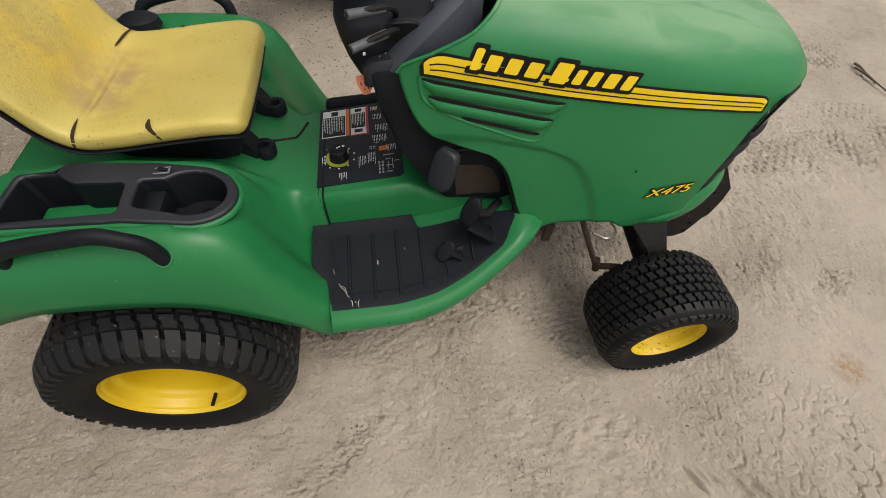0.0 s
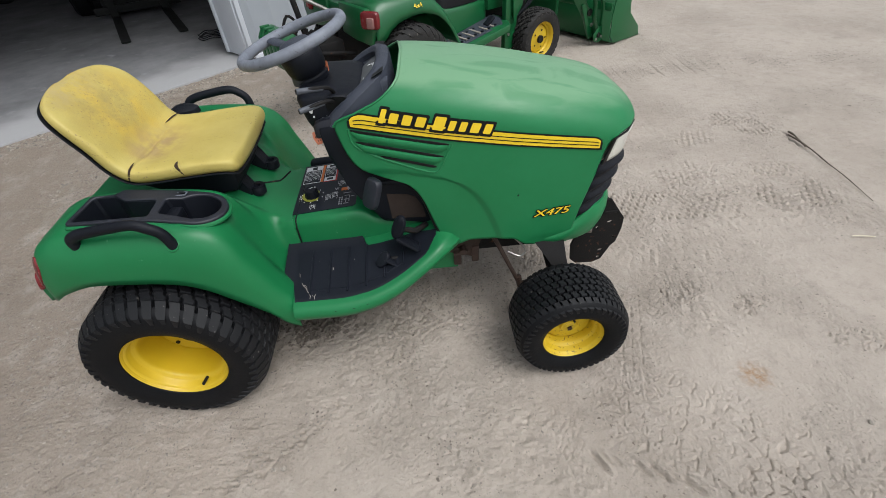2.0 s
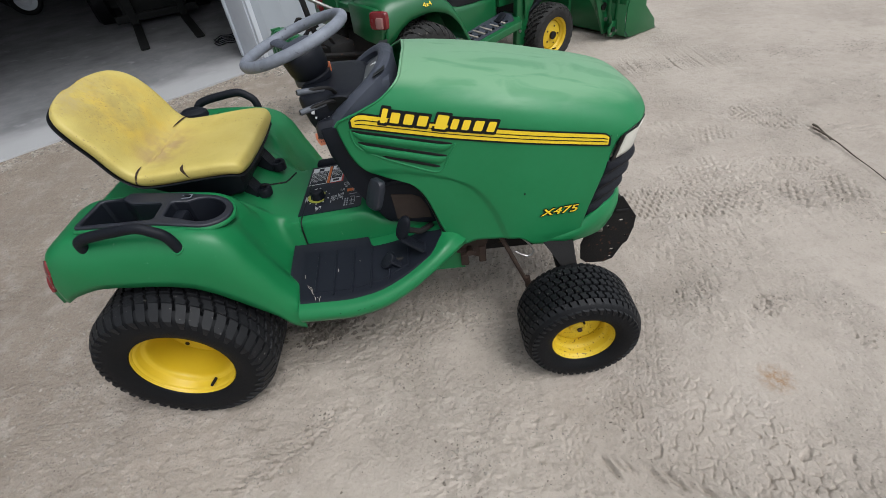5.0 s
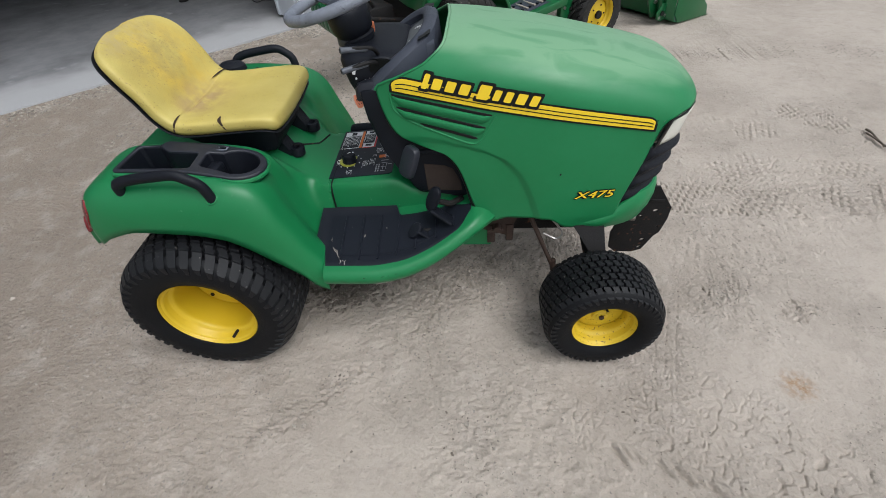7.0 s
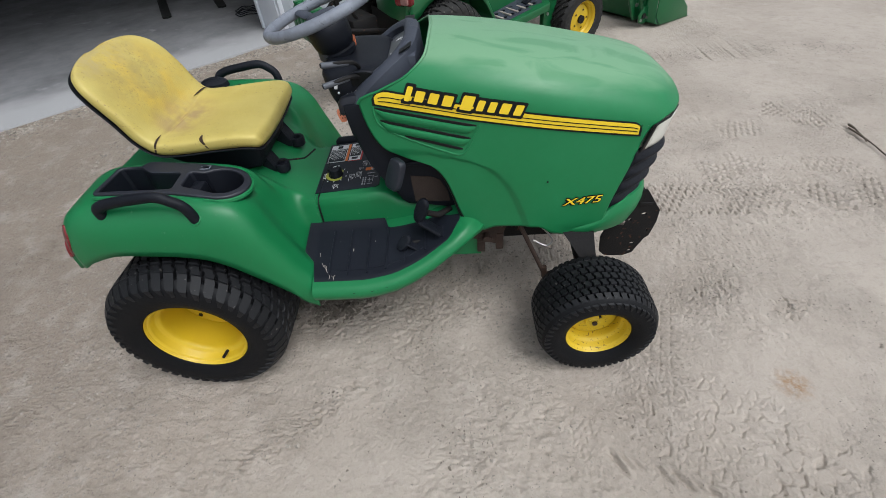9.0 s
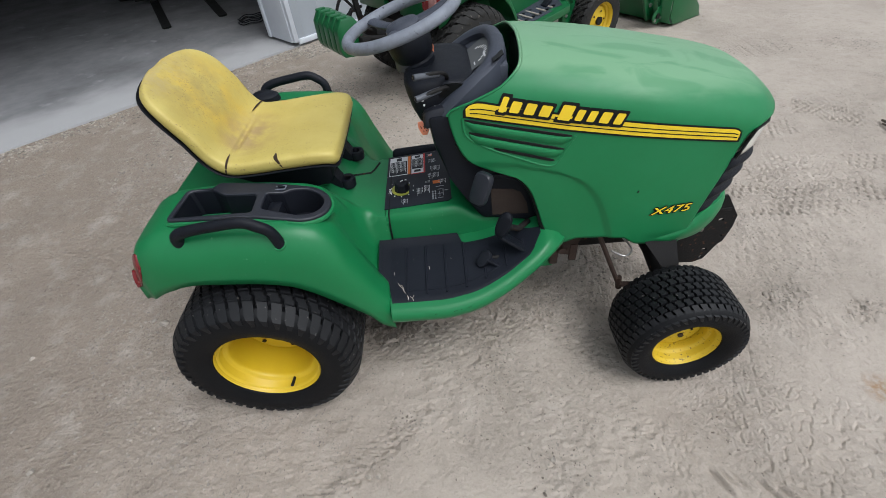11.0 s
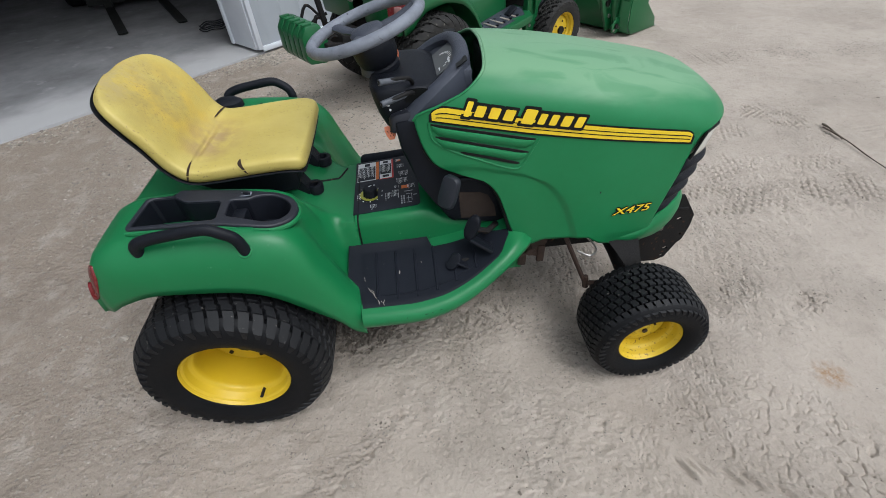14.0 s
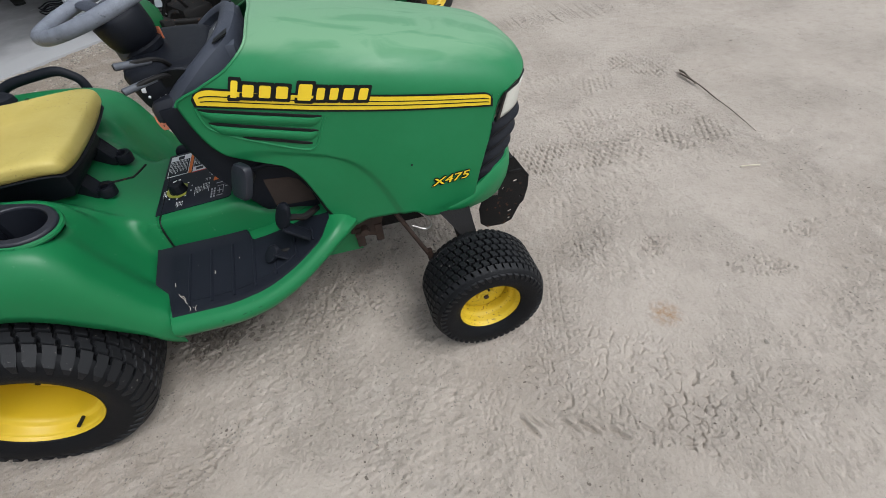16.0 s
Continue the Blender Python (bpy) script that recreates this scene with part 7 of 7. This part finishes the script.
    # seat and body
    bm = loft([[(x + hx * math.cos(a), 0.27 * signed_power(math.sin(a), 0.6) * w, z) for a in [2 * math.pi * k / 28 for k in range(28)]] for x, hx, w, z in ((0.05, 0.24, 0.92, 0.79), (0.05, 0.27, 1.0, 0.85), (0.05, 0.27, 1.0, 0.90), (0.05, 0.20, 0.8, 0.93))])
    seat2 = part("seat", bm, BLACK_VINYL, t, "black vinyl seat")
    part("seat_back", box((-0.19, 0, 1.11), (0.12, 0.46, 0.46), 0.05, rotation(0, -10, 0), 3), BLACK_VINYL, seat2, "black vinyl seat back")
    part("beacon", lathe([(0.0, 0.05), (0.03, 0.045), (0.035, 0.0), (0.045, -0.01)], 18, Matrix.Translation((-0.22, 0.42, 0.862)) @ Matrix.Rotation(radians(90), 4, "X")), RED_LIGHT, t, "red round lamp")
    part("tunnel", box((0.62, 0, 0.44), (0.78, 0.46, 0.34), 0.05, None, 3), GREEN2, t, "green centre tunnel")
    part("pedestal", loft([[(cx + hx * signed_power(math.cos(a), 0.5), hy * signed_power(math.sin(a), 0.5), z) for a in [2 * math.pi * k / 24 for k in range(24)]] for cx, hx, hy, z in ((0.74, 0.26, 0.22, 0.60), (0.76, 0.24, 0.23, 0.70), (0.82, 0.17, 0.22, 0.84), (0.88, 0.12, 0.20, 1.0))]), BLACK_VINYL, t, "black dash pedestal")
    part("engine_hood", loft([[(x, w * signed_power(math.cos(a), 0.5), 0.52 + h * max(0, signed_power(math.sin(a), 0.5))) for a in [math.pi * k / 20 for k in range(21)]] for x, w, h in ((0.98, 0.26, 0.58), (1.3, 0.27, 0.54), (1.65, 0.26, 0.47), (1.78, 0.22, 0.40))], True), GREEN2, t, "green engine hood")
    part("steering_wheel", tube([(0.62 + 0.17 * math.cos(a) * 0.8, 0.17 * math.sin(a), 1.10 + 0.17 * math.cos(a) * 0.5) for a in [2 * math.pi * k / 40 for k in range(40)]], 0.014, 10, closed=True), PLASTIC, t, "black steering wheel")
    part("steering_column", cyl((0.62, 0, 1.08), (0.85, 0, 0.75), 0.03), PLASTIC, t)
    # loader frame
    for s in (-1, 1):
        post = [(1.05, 0.20), (1.17, 0.20), (1.19, 0.55), (1.25, 0.75), (1.20, 1.10), (1.08, 1.10), (1.05, 0.70)]
        lp = part("loader_post", prism(post, s * 0.36, s * 0.41, side_xz, 0.006), GREEN2, t, "green loader mast")
        bm = prism([(1.12, 0.42), (1.22, 0.55), (1.28, 0.78), (1.24, 1.05), (1.13, 1.05), (1.09, 0.78)], s * 0.425, s * 0.440, side_xz, 0.004)
        pl = part("mast_plate", bm, GREEN2, lp, "green side plate with a pivot bolt")
        for z, x in ((0.675, 1.165), (0.90, 1.18)):
            part("pivot_bolt", cyl((x, s * 0.438, z), (x, s * 0.452, z), 0.021, 14), STEEL, pl, "bright pivot bolt")
        for z in (0.330, 0.367, 0.405):
            part("mast_bolt", cyl((1.085, s * 0.408, z), (1.085, s * 0.420, z), 0.013, 8), STEEL, lp, "bright steel bolt")
        arm = bend([(1.14, s * 0.385, 1.06), (1.48, s * 0.43, 0.98), (1.82, s * 0.455, 0.64), (2.06, s * 0.46, 0.38), (2.13, s * 0.46, 0.28)], 5)
        la = part("loader_arm", tube(arm, 0.052, 4, flat=1.35), GREEN2, t, "green loader lift arm")
        part("lift_cylinder", cyl((1.18, s * 0.385, 0.55), (1.62, s * 0.40, 0.80), 0.026), GREEN2, la, "green hydraulic cylinder")
        part("tilt_cylinder", cyl((1.62, s * 0.520, 0.90), (1.94, s * 0.535, 0.62), 0.024), GREEN2, la, "green hydraulic cylinder")
        part("tilt_rod", cyl((1.94, s * 0.535, 0.62), (2.06, s * 0.545, 0.50), 0.012), STEEL, la, "bright cylinder rod")
        bm = prism([(1.98, 0.40), (2.06, 0.47), (2.15, 0.42), (2.25, 0.07), (2.16, 0.06), (2.05, 0.26)], s * 0.475, s * 0.500, side_xz, 0.006)
        part("link_plate", bm, GREEN2, la, "green linkage plate")
        part("link_pin", cyl((2.10, s * 0.43, 0.325), (2.10, s * 0.512, 0.325), 0.034, 18), IRON, la, "dark pivot pin")
        # links, bracket plate and pins that turn the bucket
        bm = tube(bend([(2.05, s * 0.545, 0.505), (2.11, s * 0.548, 0.40), (2.13, s * 0.548, 0.28), (2.21, s * 0.550, 0.12)], 5), 0.026, 8, flat=0.5)
        part("bucket_link", bm, GREEN2, la, "green curved bucket link")
        bm = tube(bend([(2.06, s * 0.570, 0.50), (2.15, s * 0.575, 0.46), (2.20, s * 0.580, 0.36), (2.215, s * 0.580, 0.20)], 5), 0.022, 8, flat=0.5)
        part("bucket_link", bm, GREEN2, la, "green curved bucket link")
        part("bracket_plate", prism([(2.13, 0.12), (2.19, 0.19), (2.27, 0.19), (2.30, 0.06), (2.21, 0.035), (2.15, 0.06)], s * 0.56, s * 0.575, side_xz, 0.004), GREEN2, la, "green bracket plate")
        for x, y, z, r in ((2.05, 0.575, 0.505, 0.018), (2.15, 0.588, 0.46, 0.014), (2.20, 0.588, 0.11, 0.024), (2.25, 0.583, 0.085, 0.013), (2.17, 0.583, 0.075, 0.013), (2.16, 0.512, 0.20, 0.018)):
            part("linkage_bolt", cyl((x, s * (y - 0.03), z), (x, s * y, z), r, 12), STEEL if r < 0.02 else IRON, la, "dull steel linkage bolt")
        for k in range(3):
            part("hose", tube(bend([(1.24 + 0.02 * k, s * 0.37, 0.95), (1.36 + 0.02 * k, s * 0.40, 0.75), (1.33 + 0.02 * k, s * 0.40, 0.55), (1.20, s * 0.36, 0.42)], 5), 0.011, 6), PLASTIC, lp, "black hydraulic hose")
    part("cross_tube", cyl((1.92, -0.40, 0.74), (1.92, 0.40, 0.74), 0.035), GREEN2, t, "green cross tube")
    part("brush_guard", box((1.92, 0, 0.48), (0.04, 0.5, 0.44), 0.01), GREEN2, t, "green brush guard")
    # bucket
    prof = [(2.29, 0.52), (2.25, 0.30), (2.27, 0.10), (2.35, 0.025), (2.77, 0.010)]
    w = 0.66
    bm = bmesh.new()
    rings = []
    for y in (-w, w):
        rings.append([(x, y, z) for x, z in bend([(x, z, 0) for x, z in prof], 4) for x, z in [(x, z)]] if False else [(p.x, y, p.y) for p in bend([(x, z, 0) for x, z in prof], 4)])
    add_loft(bm, rings, False, False)
    bk = part("bucket", bm, GREEN2, t, "green loader bucket resting on the ground")
    md = bk.modifiers.new("thickness", "SOLIDIFY")
    md.thickness, md.offset = 0.012, 0.0
    for s in (-1, 1):
        part("bucket_side", prism([(2.29, 0.53), (2.25, 0.30), (2.27, 0.10), (2.35, 0.018), (2.79, 0.002), (2.75, 0.10), (2.55, 0.26), (2.49, 0.53)], s * w, s * (w + 0.010), side_xz, 0.002), GREEN2, bk, "green bucket side plate")
    part("bucket_rim", box((2.30, 0, 0.525), (0.05, 2 * w, 0.04), 0.006), GREEN2, bk)
    part("cutting_edge", box((2.75, 0, 0.010), (0.12, 2 * w + 0.02, 0.014), 0.002), STEEL, bk, "worn steel cutting edge")
    for y in (-0.20, 0.20):
        part("bucket_rib", box((2.265, y, 0.32), (0.03, 0.05, 0.36), 0.006, rotation(0, -6, 0)), GREEN2, bk)
    part("bucket_band", box((2.25, 0, 0.36), (0.02, 2 * w - 0.02, 0.07), 0.004), GREEN2, bk, "faded green reinforcing band")
    # rear hitch and suitcase weights
    hitch = part("rear_hitch", box((-0.46, 0, 0.50), (0.20, 0.30, 0.14), 0.02), IRON, t, "black hitch casting")
    for k in range(9):
        a = Vector((-0.43 - 0.1 * random.random(), random.uniform(-0.25, 0.25), random.uniform(0.42, 0.66)))
        part("hose", tube(bend([a, a + Vector((-0.08, random.uniform(-0.08, 0.08), random.uniform(-0.1, 0.1))), a + Vector((-0.16, random.uniform(-0.1, 0.1), random.uniform(-0.10, 0.05)))], 4), 0.011, 6), IRON, hitch, "black hydraulic hose")
    part("top_link", cyl((-0.34, 0.02, 0.72), (-0.56, 0.10, 0.86), 0.013), STEEL, hitch, "steel top link")
    part("hitch_post", box((-0.56, 0.10, 0.70), (0.035, 0.035, 0.36), 0.006, rotation(0, -8, 0)), IRON, hitch, "black hitch post")
    for s in (-1, 1):
        part("lift_link", cyl((-0.30, s * 0.18, 0.46), (-0.71, s * 0.18, 0.55), 0.016), IRON, hitch, "black lower lift link")
    part("weight_bar", box((-0.71, -0.03, 0.55), (0.06, 0.50, 0.06), 0.006), IRON, hitch, "black weight bar")
    for k in range(5):
        y = -0.23 + 0.078 * k
        wt = part("suitcase_weight", prism([(-0.86, 0.47), (-0.74, 0.455), (-0.70, 0.52), (-0.71, 0.64), (-0.75, 0.70), (-0.84, 0.70), (-0.88, 0.64), (-0.88, 0.51)], y, y + 0.068, side_xz, 0.010), GREEN2, t, "green cast iron suitcase weight")
        part("weight_handle", box((-0.82, y + 0.034, 0.703), (0.07, 0.020, 0.018), 0.006), GREEN2, wt)
    return t


far_tractor()
